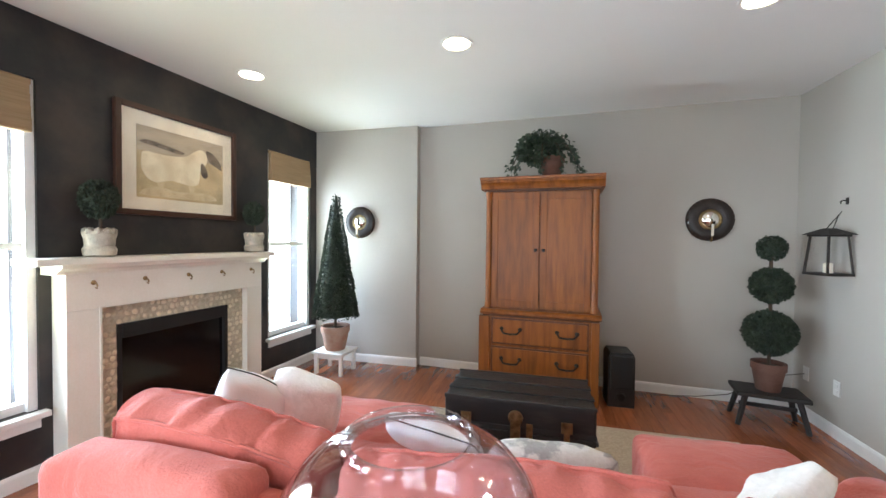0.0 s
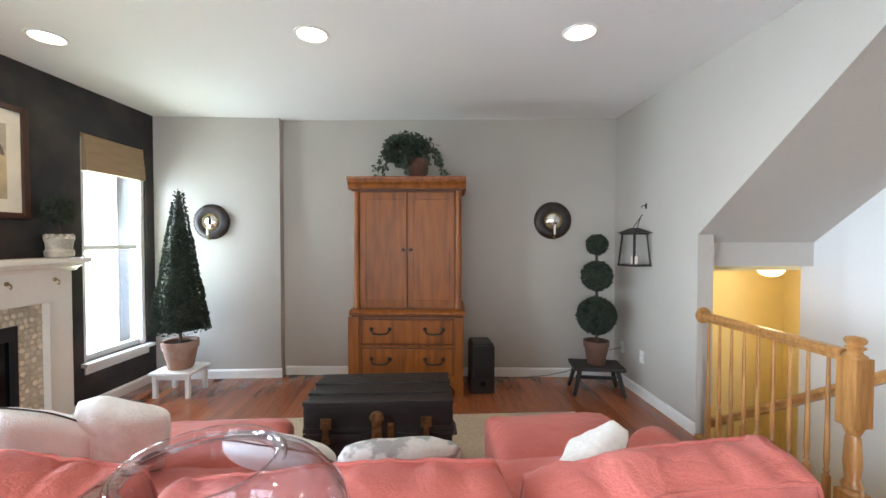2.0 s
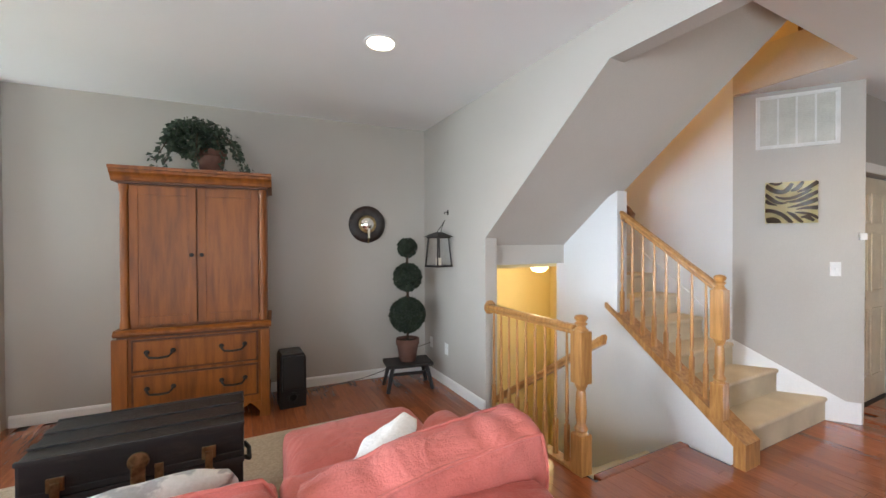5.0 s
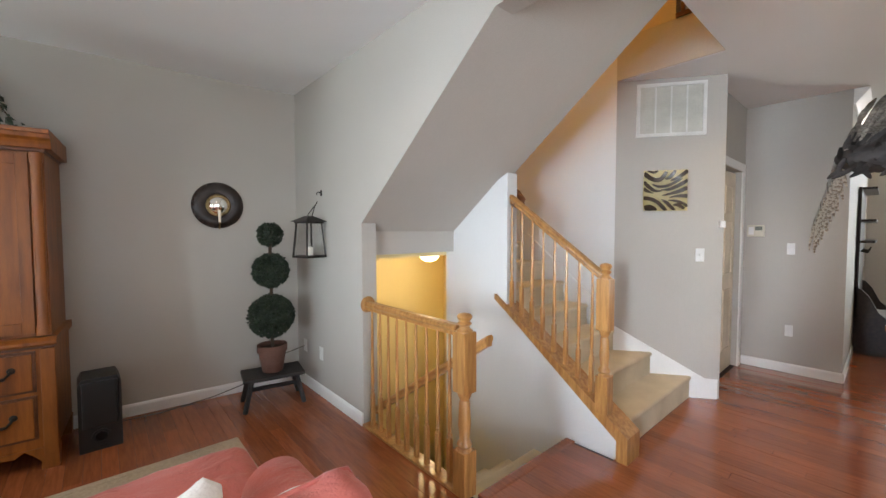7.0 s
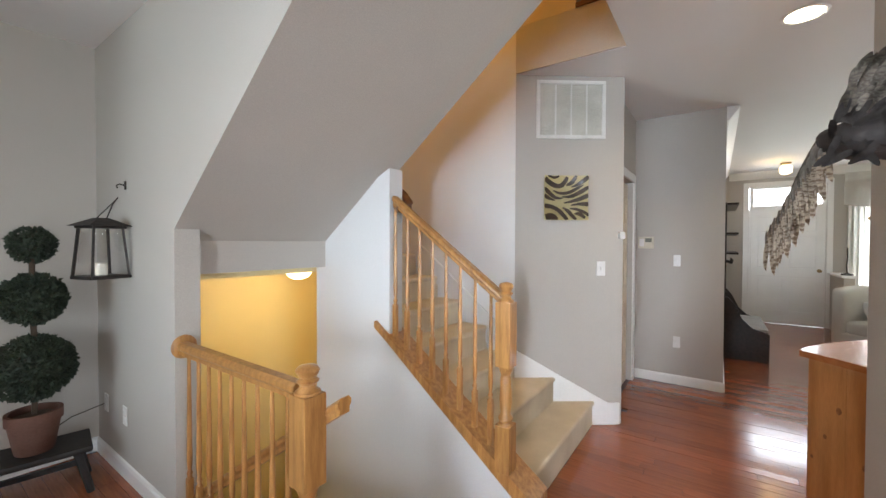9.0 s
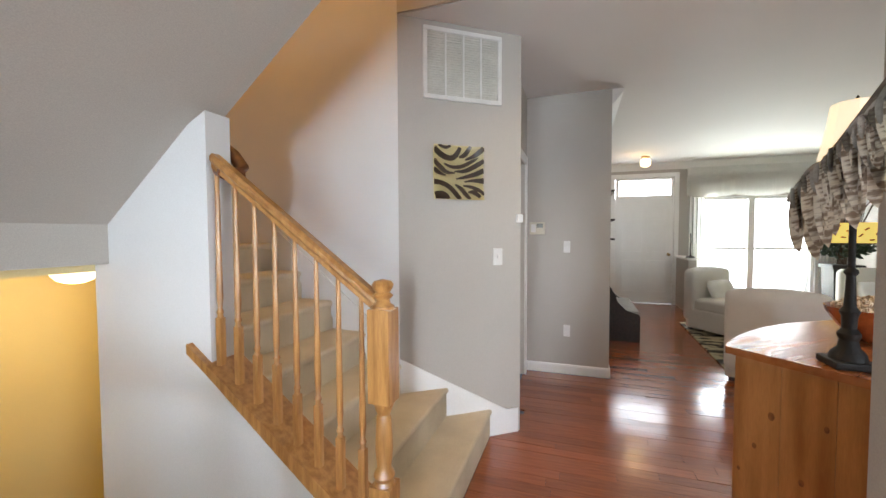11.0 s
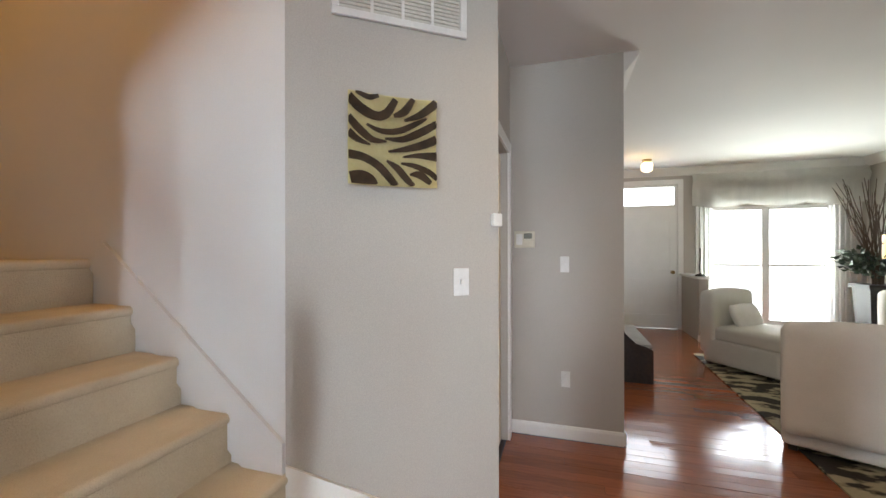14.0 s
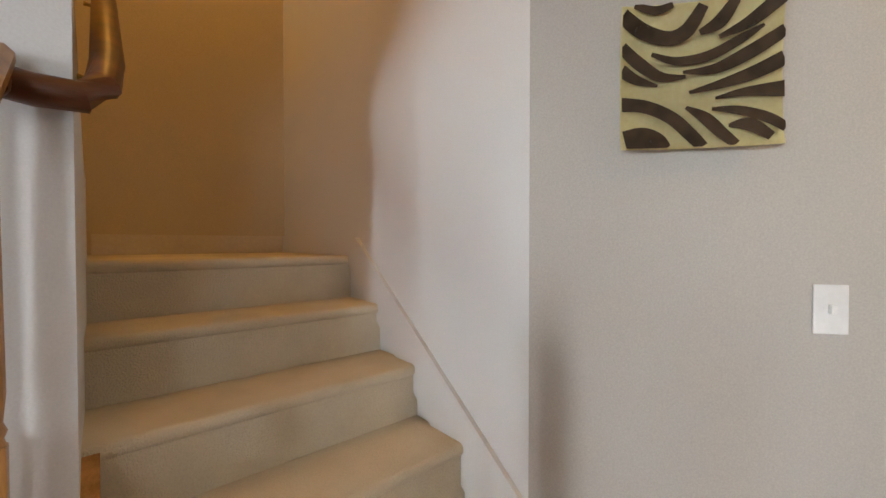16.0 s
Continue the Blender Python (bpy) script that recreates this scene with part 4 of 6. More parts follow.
def armoire():
    a = empty("armoire", "distressed cherry-brown armoire with two doors and drawers", "armoire", BACK @ pose(-2.17, -0.02, 0))
    hw, d = 0.505, 0.56
    body = empty("upper_case")
    body.parent = a
    part("carcass", one(-hw, hw, -d + 0.05, 0, 0.80, 1.93, 0.004), ARM_WOOD, body)
    part("crown", prism(bmesh.new(), [(-d + 0.03, 1.93), (-d + 0.004, 1.935), (-d - 0.004, 1.957), (-d - 0.014, 1.975), (-d - 0.034, 1.992), (-d - 0.040, 2.012), (-d - 0.056, 2.016), (-d - 0.058, 2.036), (-d - 0.052, 2.04), (0.0, 2.04), (0.0, 1.93)], "x", -hw - 0.04, hw + 0.04), ARM_WOOD, body)
    part("crown_bead", one(-hw - 0.01, hw + 0.01, -d + 0.01, 0, 1.915, 1.932, 0.005), ARM_DARK, body, "dark glazed bead")
    for s in (-1, 1):
        door = empty("door")
        door.parent = body
        x0, x1 = (0.006, hw - 0.065) if s > 0 else (-hw + 0.065, -0.006)
        part("door_panel", one(x0, x1, -d + 0.028, -d + 0.05, 0.835, 1.90, 0.004), ARM_WOOD, door)
        for q in ((x0, x0 + 0.055, 0.835, 1.90), (x1 - 0.055, x1, 0.835, 1.90), (x0 + 0.055, x1 - 0.055, 0.835, 0.90), (x0 + 0.055, x1 - 0.055, 1.835, 1.90)):
            part("door_rail", one(q[0], q[1], -d + 0.021, -d + 0.03, q[2], q[3], 0.003), ARM_WOOD, door)
        part("knob", lathe(bmesh.new(), [(0.006, 0), (0.006, 0.012), (0.014, 0.018), (0.016, 0.026), (0.008, 0.032)], m=pose(s * 0.035, -d + 0.022, 1.37, 90, 0, 0), seg=14), IRON, door, "dark iron knob", 40)
        x = s * (hw - 0.032)
        part("column", lathe(bmesh.new(), [(0.032, 0.82), (0.032, 0.86), (0.026, 0.88), (0.028, 1.30), (0.024, 1.84), (0.030, 1.86), (0.033, 1.91)], at=(x, -d + 0.03, 0), seg=18), ARM_WOOD, body, "turned half column", 40)
    low = empty("lower_case")
    low.parent = a
    part("carcass", one(-hw - 0.012, hw + 0.012, -d + 0.02, 0, 0.13, 0.76, 0.004), ARM_WOOD, low)
    part("waist_moulding", prism(bmesh.new(), [(-d - 0.01, 0.76), (-d - 0.03, 0.775), (-d - 0.03, 0.79), (-d, 0.81), (0.0, 0.81), (0.0, 0.76)], "x", -hw - 0.03, hw + 0.03), ARM_WOOD, low)
    part("waist_line", one(-hw - 0.015, hw + 0.015, -d + 0.01, 0, 0.742, 0.758), ARM_DARK, low)
    for z0, z1 in ((0.495, 0.715), (0.205, 0.445)):
        dr = empty("drawer")
        dr.parent = low
        part("drawer_front", one(-0.42, 0.42, -d + 0.004, -d + 0.03, z0, z1, 0.006), ARM_WOOD, dr)
        part("drawer_bead", one(-0.435, 0.435, -d + 0.012, -d + 0.025, z0 - 0.014, z1 + 0.014, 0.004), ARM_DARK, dr, "dark glazed bead")
        for x in (-0.25, 0.25):
            zc = (z0 + z1) / 2
            bm = bmesh.new()
            tube(bm, [(x - 0.085, -d + 0.002, zc + 0.025), (x - 0.08, -d - 0.022, zc + 0.012), (x - 0.062, -d - 0.03, zc - 0.010), (x, -d - 0.032, zc - 0.016), (x + 0.062, -d - 0.03, zc - 0.010), (x + 0.08, -d - 0.022, zc + 0.012), (x + 0.085, -d + 0.002, zc + 0.025)], 0.0085, 8)
            part("bail_handle", bm, IRON, dr, "dark iron bail handle", 60)
            for k in (-0.085, 0.085):
                part("handle_plate", lathe(bmesh.new(), [(0.019, 0), (0.017, 0.005), (0.008, 0.009)], m=pose(x + k, -d + 0.004, zc + 0.025, 90, 0, 0), seg=14), IRON, dr)
    for s in (-1, 1):
        part("post", one(s * hw - 0.05, s * hw + 0.05, -d + 0.006, -d + 0.06, 0.09, 0.74, 0.006) if s < 0 else one(hw - 0.05, hw + 0.016, -d + 0.006, -d + 0.06, 0.09, 0.74, 0.006), ARM_WOOD, low)
        for y in (-d + 0.04, -0.04):
            part("bracket_foot", prism(bmesh.new(), [(s * (hw + 0.015), 0), (s * (hw + 0.02), 0.135), (s * (hw - 0.14), 0.135), (s * (hw - 0.10), 0.10), (s * (hw - 0.06), 0.05), (s * (hw - 0.065), 0)], "y", y - 0.03, y + 0.03), ARM_WOOD, low)
    part("apron", prism(bmesh.new(), [(-0.38, 0.135), (0.38, 0.135), (0.33, 0.10), (0.1, 0.12), (0, 0.105), (-0.1, 0.12), (-0.33, 0.10)], "y", -d + 0.012, -d + 0.035), ARM_WOOD, low)


armoire()


def ivy_plant():
    p = empty("ivy_plant", "dark green trailing ivy in a terracotta pot", "plant", pose(-0.04, 3.97, 2.041))
    flower_pot(p, (0.06, 0.0, 0), 0.115, 0.19, TERRACOTTA_DARK)

    def f(rnd):
        d = Vector((rnd.gauss(0, 1), rnd.gauss(0, 1), rnd.gauss(0, 1))).normalized() * rnd.random() ** 0.4
        x, y, z = -0.05 + 0.215 * d.x, 0.17 * d.y, 0.28 + 0.17 * d.z
        return (x, y, max(z, 0.03)), (d.x, d.y, 0.3)
    leaves("leaves", p, IVY, 1150, f, 0.048, 5, droop=0.5)

    def trail(rnd):
        k = rnd.randrange(6)
        a = (2.6, 3.3, 0.1, -0.5, 4.6, 5.2)[k]
        t = rnd.random()
        r = 0.12 + 0.22 * t
        return (r * math.cos(a) + rnd.gauss(0, 0.02), r * math.sin(a) * 0.7 + rnd.gauss(0, 0.015), max(0.015, 0.36 - 0.05 * t - 0.30 * t * t + rnd.gauss(0, 0.02))), (math.cos(a), math.sin(a), -0.4)
    leaves("trailing_foliage", p, IVY, 330, trail, 0.045, 6, droop=0.6)
    bm = bmesh.new()
    for a in (2.6, 3.3, 0.1, -0.5, 4.6, 5.2):
        tube(bm, [(0.06, 0, 0.17), (0.12 * math.cos(a), 0.1 * math.sin(a), 0.33), (0.22 * math.cos(a), 0.16 * math.sin(a), 0.28), (0.33 * math.cos(a), 0.22 * math.sin(a), 0.07)], 0.004, 5)
    part("stems", bm, BARK, p)


ivy_plant()


def steamer_trunk():
    t = empty("steamer_trunk", "worn black steamer trunk with brass latches", "trunk", pose(-0.178, 2.60, 0.012))
    w, d, h = 0.413, 0.225, 0.545
    part("chest", one(-w, w, -d, d, 0, 0.37, 0.012), TRUNK, t)
    part("lid", one(-w - 0.004, w + 0.004, -d - 0.004, d + 0.004, 0.374, h, 0.016), TRUNK, t)
    for y in (-0.085, 0.075):
        part("lid_slat", one(-w - 0.006, w + 0.006, y - 0.028, y + 0.028, h - 0.004, h + 0.009, 0.004), TRUNK, t, "worn wooden slat")
    for y in (-d - 0.006, d - 0.012):
        part("edge_band", one(-w - 0.006, w + 0.006, y, y + 0.018, h - 0.016, h + 0.005, 0.004), BLACK, t)
    for z in (0.0, 0.345, 0.378):
        part("front_band", one(-w - 0.004, w + 0.004, -d - 0.008, -d, z, z + 0.028, 0.003), BLACK, t)
    for x in (-0.29, 0.265):
        latch = empty("latch")
        latch.parent = t
        part("latch_plate", one(x - 0.03, x + 0.03, -d - 0.014, -d - 0.003, 0.40, 0.46, 0.004), BRASS, latch, "aged brass")
        part("latch_tongue", one(x - 0.016, x + 0.016, -d - 0.022, -d - 0.012, 0.33, 0.44, 0.004), BRASS, latch, "aged brass")
        part("latch_catch", one(x - 0.024, x + 0.024, -d - 0.016, -d - 0.007, 0.315, 0.35, 0.004), BRASS, latch, "aged brass")
    lock = empty("lock")
    lock.parent = t
    part("lock_plate", lathe(bmesh.new(), [(0.042, 0), (0.04, 0.01), (0.02, 0.014)], m=pose(-0.01, -d - 0.004, 0.455, 90, 0, 0), seg=20), BRASS, lock, "aged brass", 40)
    part("hasp", one(-0.038, 0.018, -d - 0.02, -d - 0.008, 0.26, 0.45, 0.006), BRASS, lock, "aged brass")
    part("lock_base", one(-0.042, 0.022, -d - 0.016, -d - 0.007, 0.24, 0.33, 0.006), BRASS, lock, "aged brass")
    part("padlock_tag", one(0.05, 0.085, -d - 0.014, -d - 0.006, 0.34, 0.43, 0.004), BRASS, lock, "dull brass tag")
    bm = bmesh.new()
    tube(bm, [(w + 0.006, -0.09, 0.30), (w + 0.03, -0.06, 0.275), (w + 0.03, 0.06, 0.275), (w + 0.006, 0.09, 0.30)], 0.012, 8)
    part("side_handle", bm, BLACK, t, "black leather handle", 60)


steamer_trunk()


def puffy(w, h, d, seed, n=22, wrinkle=0.012, roundness=0.42):
    """A stuffed cushion: w wide (x), h high (z), d thick (y), centred, with creases and pinched corners."""
    bm = bmesh.new()
    off = Vector((seed * 3.7, seed * 1.3, 0))
    grid = {}
    for s in (-1, 1):
        for i in range(n + 1):
            for j in range(n + 1):
                u, v = 2 * i / n - 1, 2 * j / n - 1
                edge = i in (0, n) or j in (0, n)
                if edge and s == 1:
                    grid[s, i, j] = grid[-1, i, j]
                    continue
                k = (max(0.0, 1 - abs(u) ** 2.6) * max(0.0, 1 - abs(v) ** 2.6)) ** 0.42
                x = u * math.sqrt(1 - roundness * v * v / 2) * w / 2
                z = v * math.sqrt(1 - roundness * u * u / 2) * h / 2
                c = noise.noise(Vector((x * 5, z * 9, s * 2.0)) + off) + 0.5 * noise.noise(Vector((x * 16, z * 12, s)) + off)
                y = s * d / 2 * k + wrinkle * c * (1 if not edge else 0.5)
                z += wrinkle * 1.2 * noise.noise(Vector((x * 6, 3.0, z)) + off)
                grid[s, i, j] = bm.verts.new((x, y, z))
    for s in (-1, 1):
        for i in range(n):
            for j in range(n):
                q = [grid[s, i, j], grid[s, i + 1, j], grid[s, i + 1, j + 1], grid[s, i, j + 1]]
                bm.faces.new(q if s < 0 else q[::-1])
    rim = [grid[-1, i, 0].co.copy() for i in range(n + 1)] + [grid[-1, n, j].co.copy() for j in range(1, n + 1)] + [grid[-1, n - i, n].co.copy() for i in range(1, n + 1)] + [grid[-1, 0, n - j].co.copy() for j in range(1, n + 1)]
    return bm, rim


def cushion(name, m, w, h, d, seed, mat, parent, label="", pipe=None, wrinkle=0.012):
    bm, rim = puffy(w, h, d, seed, wrinkle=wrinkle)
    bmesh.ops.transform(bm, matrix=m, verts=bm.verts)
    ob = part(name, bm, mat, parent, label, 70)
    if pipe:
        part("piping", tube(bmesh.new(), [m @ p for p in rim], 0.0035, 6), pipe, ob, smooth=70)
    return ob


def throw_pillow(label, m, w, h, d, seed, mat, pipe=None, wrinkle=0.012):
    o = empty("throw_pillow", label, "pillow", m, "loose pillows on the sofa")
    cushion("cover", Matrix.Identity(4), w, h, d, seed, mat, o, pipe=pipe, wrinkle=wrinkle)
    return o


def soft_block(x0, x1, y0, y1, z0, z1, bev, seed, amp=0.012):
    """An upholstered block with rounded edges and gentle creases."""
    bm = one(x0, x1, y0, y1, z0, z1)
    bmesh.ops.subdivide_edges(bm, edges=bm.edges, cuts=14, use_grid_fill=True)
    c = Vector(((x0 + x1) / 2, (y0 + y1) / 2, (z0 + z1) / 2))
    hx = Vector(((x1 - x0) / 2, (y1 - y0) / 2, (z1 - z0) / 2))
    off = Vector((seed * 2.1, seed * 5.3, 0))
    for v in bm.verts:
        r = v.co - c
        q = Vector([max(-hx[i] + bev, min(hx[i] - bev, r[i])) for i in range(3)])
        e = r - q
        if e.length > 1e-6:
            r = q + e.normalized() * bev
        n = noise.noise(v.co * 4.5 + off) + 0.6 * noise.noise(Vector((v.co.x * 12, v.co.y * 5, v.co.z * 9)) + off)
        top = 0.03 * (1 - (r.x / hx.x) ** 2) * (1 - (r.y / hx.y) ** 2) if r.z > hx.z * 0.6 else 0
        v.co = c + r + Vector((0.4, 0.4, 1)) * amp * n + Vector((0, 0, top))
    return bm


def gusset_cushion(m, w, h, d, seed, parent):
    """A boxed back cushion: two swollen faces, a gusset between two corded seams, pulled creases."""
    n = 26
    bm = one(-1, 1, -1, 1, -1, 1)
    bmesh.ops.subdivide_edges(bm, edges=bm.edges, cuts=n - 1, use_grid_fill=True)
    off = Vector((seed * 3.1, seed * 1.7, 0))

    def shape(u, t, v):
        x = u * w / 2 * (1 - 0.05 * v * v) * (1 - 0.035 * abs(u * v) ** 3)
        z = v * h / 2 * (1 - 0.07 * u * u) * (1 - 0.035 * abs(u * v) ** 3)
        swell = (1 - abs(u) ** 2.4) * (1 - abs(v) ** 2.4)
        y = t * d / 2 * (0.86 + 0.48 * swell)
        k = 1 - t * t
        x += u * 0.018 * k * (abs(u) > 0.999)
        z += v * 0.018 * k * (abs(v) > 0.999)
        p = Vector((x, y, z))
        seam = max(abs(u), abs(v)) ** 3
        pull = (noise.noise(Vector((x * 20 + z * 5, y * 2, z * 5)) + off) + 0.6 * noise.noise(Vector((x * 38 + z * 9, y * 3, z * 8)) - off)) * (0.35 + 1.1 * seam)
        fold = noise.noise(Vector((x * 5, y * 3, z * 7)) + off)
        edge = abs(abs(t) - 1) < 1e-4 and max(abs(u), abs(v)) > 0.999
        amp = 0.005 if edge else 0.024
        return p + Vector((0.15 * u, 0.8 * t, 0.5 * v)) * amp * (pull + 1.1 * fold) + Vector((0, 0, 0.022 * noise.noise(Vector((x * 3.2, 0, 0)) + off) * max(v, 0)))
    for v in bm.verts:
        v.co = shape(*v.co)
    bmesh.ops.transform(bm, matrix=m, verts=bm.verts)
    c = part("back_cushion", bm, CORAL, parent, "coral boxed back cushion", 75)
    for t in (-1, 1):
        loop = [(-1 + 2 * i / n, -1) for i in range(n)] + [(1, -1 + 2 * i / n) for i in range(n)] + [(1 - 2 * i / n, 1) for i in range(n)] + [(-1, 1 - 2 * i / n) for i in range(n + 1)]
        part("piping", tube(bmesh.new(), [m @ shape(u, t, v) for u, v in loop], 0.0065, 6), CORAL, c, smooth=70)


def sofa():
    s = empty("sectional_sofa", "coral cotton slipcovered sectional sofa with two chaises", "sofa", pose(0, 0, 0.012))
    part("back_frame", soft_block(-1.60, 1.10, 1.04, 1.22, 0.05, 0.68, 0.07, 1, 0.014), CORAL, s, smooth=70)
    part("seat_base", soft_block(-1.60, 1.08, 1.20, 2.05, 0.05, 0.30, 0.05, 2, 0.006), CORAL, s, smooth=70)
    for i, (a, b) in enumerate(((-1.50, -0.66), (-0.65, 0.36), (0.37, 1.05))):
        part("seat_cushion", soft_block(a, b, 1.24, 2.02, 0.29, 0.43, 0.05, 3 + i), CORAL, s, smooth=70)
    part("chaise_left", soft_block(-1.50, -0.66, 1.95, 2.49, 0.05, 0.43, 0.07, 8), CORAL, s, "coral chaise end", 70)
    part("chaise_right", soft_block(0.42, 1.16, 1.95, 2.46, 0.05, 0.43, 0.06, 9), CORAL, s, "coral chaise end", 70)
    part("arm_right", lathe(bmesh.new(), [(0.02, 0), (0.09, 0.01), (0.115, 0.05), (0.12, 0.35), (0.115, 0.62), (0.09, 0.66), (0.02, 0.67)], m=pose(1.13, 1.32, 0.47, -90, 0, 0), seg=28), CORAL, s, "rolled coral arm", 60)
    part("arm_panel", soft_block(1.03, 1.22, 1.30, 1.98, 0.05, 0.48, 0.04, 11, 0.005), CORAL, s, smooth=70)
    part("arm_left", soft_block(-1.66, -1.48, 1.06, 2.0, 0.05, 0.56, 0.08, 12), CORAL, s, smooth=70)
    part("corner_back", soft_block(-1.55, -0.84, 1.00, 1.19, 0.05, 0.765, 0.045, 14, 0.008), CORAL, s, "squared coral sofa back", 70)
    for k, (m, w, h, d) in enumerate(((pose(-1.13, 1.335, 0.570, 14, 6, 2), 0.80, 0.52, 0.19), (pose(-0.16, 1.325, 0.535, 20, -3, 0), 0.98, 0.52, 0.19), (pose(0.78, 1.315, 0.545, 14, -9, -4), 0.80, 0.52, 0.19))):
        gusset_cushion(m, w, h, d, 41 + k, s)


sofa()
throw_pillow("white linen pillow with dark piping and small motifs", pose(-1.44, 1.80, 0.635, 22, 24, 22), 0.36, 0.36, 0.13, 21, WHITE_CLOTH, PIPING)
throw_pillow("fluffy white plush pillow leaning on the sofa", pose(-1.20, 1.90, 0.63, 22, 14, 12), 0.36, 0.36, 0.16, 22, FUR, None, 0.02)
throw_pillow("white linen pillow with dark piping on the seat", pose(-0.50, 1.80, 0.585, 50, 6, -8), 0.44, 0.34, 0.14, 23, WHITE_CLOTH, PIPING)
throw_pillow("grey and white patterned pillow on the seat", pose(-0.02, 1.72, 0.575, 45, 0, 4), 0.48, 0.40, 0.15, 24, material("grey_patterned_cloth", (0.60, 0.57, 0.53), 0.9, color2=(0.33, 0.32, 0.31), scale=14, bump=0.3, ramp=(0.44, 0.52)))
throw_pillow("fluffy white plush bolster on the chaise", pose(0.76, 1.76, 0.56, 60, -22, 28), 0.40, 0.20, 0.14, 25, FUR, None, 0.02)
throw_pillow("white linen pillow with dark piping beside the arm", pose(0.93, 1.62, 0.56, 55, -14, 8), 0.44, 0.32, 0.12, 26, WHITE_CLOTH, PIPING)

# woven rug under trunk and sofa
rug = empty("sisal_rug", "beige woven sisal rug with bound edge", "rug", pose(0, 0, 0.001))
part("weave", one(-1.55, 1.30, 1.0, 3.36, 0, 0.009), RUG, rug)
for a in ((-1.60, -1.55, 0.95, 3.41), (1.30, 1.35, 0.95, 3.41), (-1.55, 1.30, 0.95, 1.0), (-1.55, 1.30, 3.36, 3.41)):
    part("binding", one(*a, 0, 0.011, 0.003), RUG, rug, "tan cloth binding")

# console behind the sofa with the great glass bowl
con = empty("console_table", "narrow dark console table behind the sofa", "table", pose(-0.35, 0.86, 0))
part("tabletop", one(-0.65, 0.65, -0.16, 0.16, 0.70, 0.74, 0.006), DARK_WOOD, con)
for x in (-0.6, 0.6):
    for y in (-0.12, 0.12):
        part("leg", one(x - 0.025, x + 0.025, y - 0.025, y + 0.025, 0, 0.70, 0.004), DARK_WOOD, con)
vase = empty("glass_bowl", "large clear glass bowl with a thick rolled rim", "vase", pose(-0.295, 0.86, 0.741))
wallp = [(0.10, 0.0), (0.165, 0.02), (0.225, 0.075), (0.250, 0.15), (0.248, 0.20), (0.232, 0.255), (0.200, 0.297), (0.162, 0.322), (0.132, 0.330), (0.124, 0.336), (0.130, 0.346), (0.124, 0.354), (0.112, 0.352), (0.108, 0.340), (0.114, 0.326), (0.158, 0.315), (0.195, 0.291), (0.226, 0.251), (0.241, 0.198), (0.243, 0.15), (0.218, 0.082), (0.16, 0.03), (0.09, 0.012), (0.001, 0.01)]
part("bowl", lathe(bmesh.new(), wallp, seg=56), VASE_GLASS, vase, smooth=80)


def speaker():
    o = empty("floor_speaker", "black plastic floor speaker beside the armoire", "speaker", BACK @ pose(-1.47, -0.38, 0, 0, 0, 6))
    part("cabinet", prism(bmesh.new(), [(-0.11, 0), (0.11, 0), (0.11, 0.44), (0.09, 0.48), (-0.09, 0.48), (-0.11, 0.44)], "y", -0.11, 0.13), PLASTIC_BLACK, o)
    part("grille", one(-0.092, 0.092, -0.122, -0.108, 0.16, 0.46, 0.012), PLASTIC_BLACK, o, "black perforated grille")
    part("port", lathe(bmesh.new(), [(0.05, 0), (0.05, 0.008), (0.035, 0.01), (0.03, 0.002)], m=pose(0, -0.108, 0.09, 90, 0, 0), seg=20), PLASTIC_BLACK, o)
    part("badge", one(-0.03, 0.03, -0.112, -0.109, 0.02, 0.03), IRON, o)


speaker()


def cone_topiary():
    st = empty("plant_stool", "small white painted stool under the cone topiary", "stool", pose(-2.24, 4.03, 0, 0, 0, -3))
    part("seat", one(-0.19, 0.19, -0.17, 0.17, 0.215, 0.245, 0.008), TRIM, st)
    for x in (-0.15, 0.15):
        for y in (-0.13, 0.13):
            part("leg", one(x - 0.018, x + 0.018, y - 0.018, y + 0.018, 0, 0.216, 0.004), TRIM, st)
    for y in (-0.13, 0.13):
        part("rail", one(-0.13, 0.13, y - 0.01, y + 0.01, 0.17, 0.216), TRIM, st)
    t = empty("cone_topiary", "tall cone-shaped boxwood topiary in a terracotta pot", "topiary", pose(-2.24, 4.03, 0.246))
    flower_pot(t, (0, 0, 0), 0.155, 0.26)
    part("stem", tube(bmesh.new(), [(0, 0, 0.2), (0, 0, 0.4)], 0.014), BARK, t)

    def f(rnd):
        z = 1 - math.sqrt(rnd.random())
        a = rnd.uniform(0, 2 * math.pi)
        r = (0.222 * (1 - z) + 0.022) * (1 + 0.08 * noise.noise(Vector((3 * math.cos(a), 3 * math.sin(a), z * 9)))) * rnd.uniform(0.9, 1.0)
        return (r * math.cos(a), r * math.sin(a), 0.35 + 1.345 * z), (math.cos(a), math.sin(a), 0.25)
    leaves("foliage", t, LEAF, 9500, f, 0.023, 8)
    part("core", lathe(bmesh.new(), [(0.02, 0.36), (0.195, 0.37), (0.10, 1.05), (0.012, 1.68)], seg=24), LEAF, t, "dense dark green core")


cone_topiary()


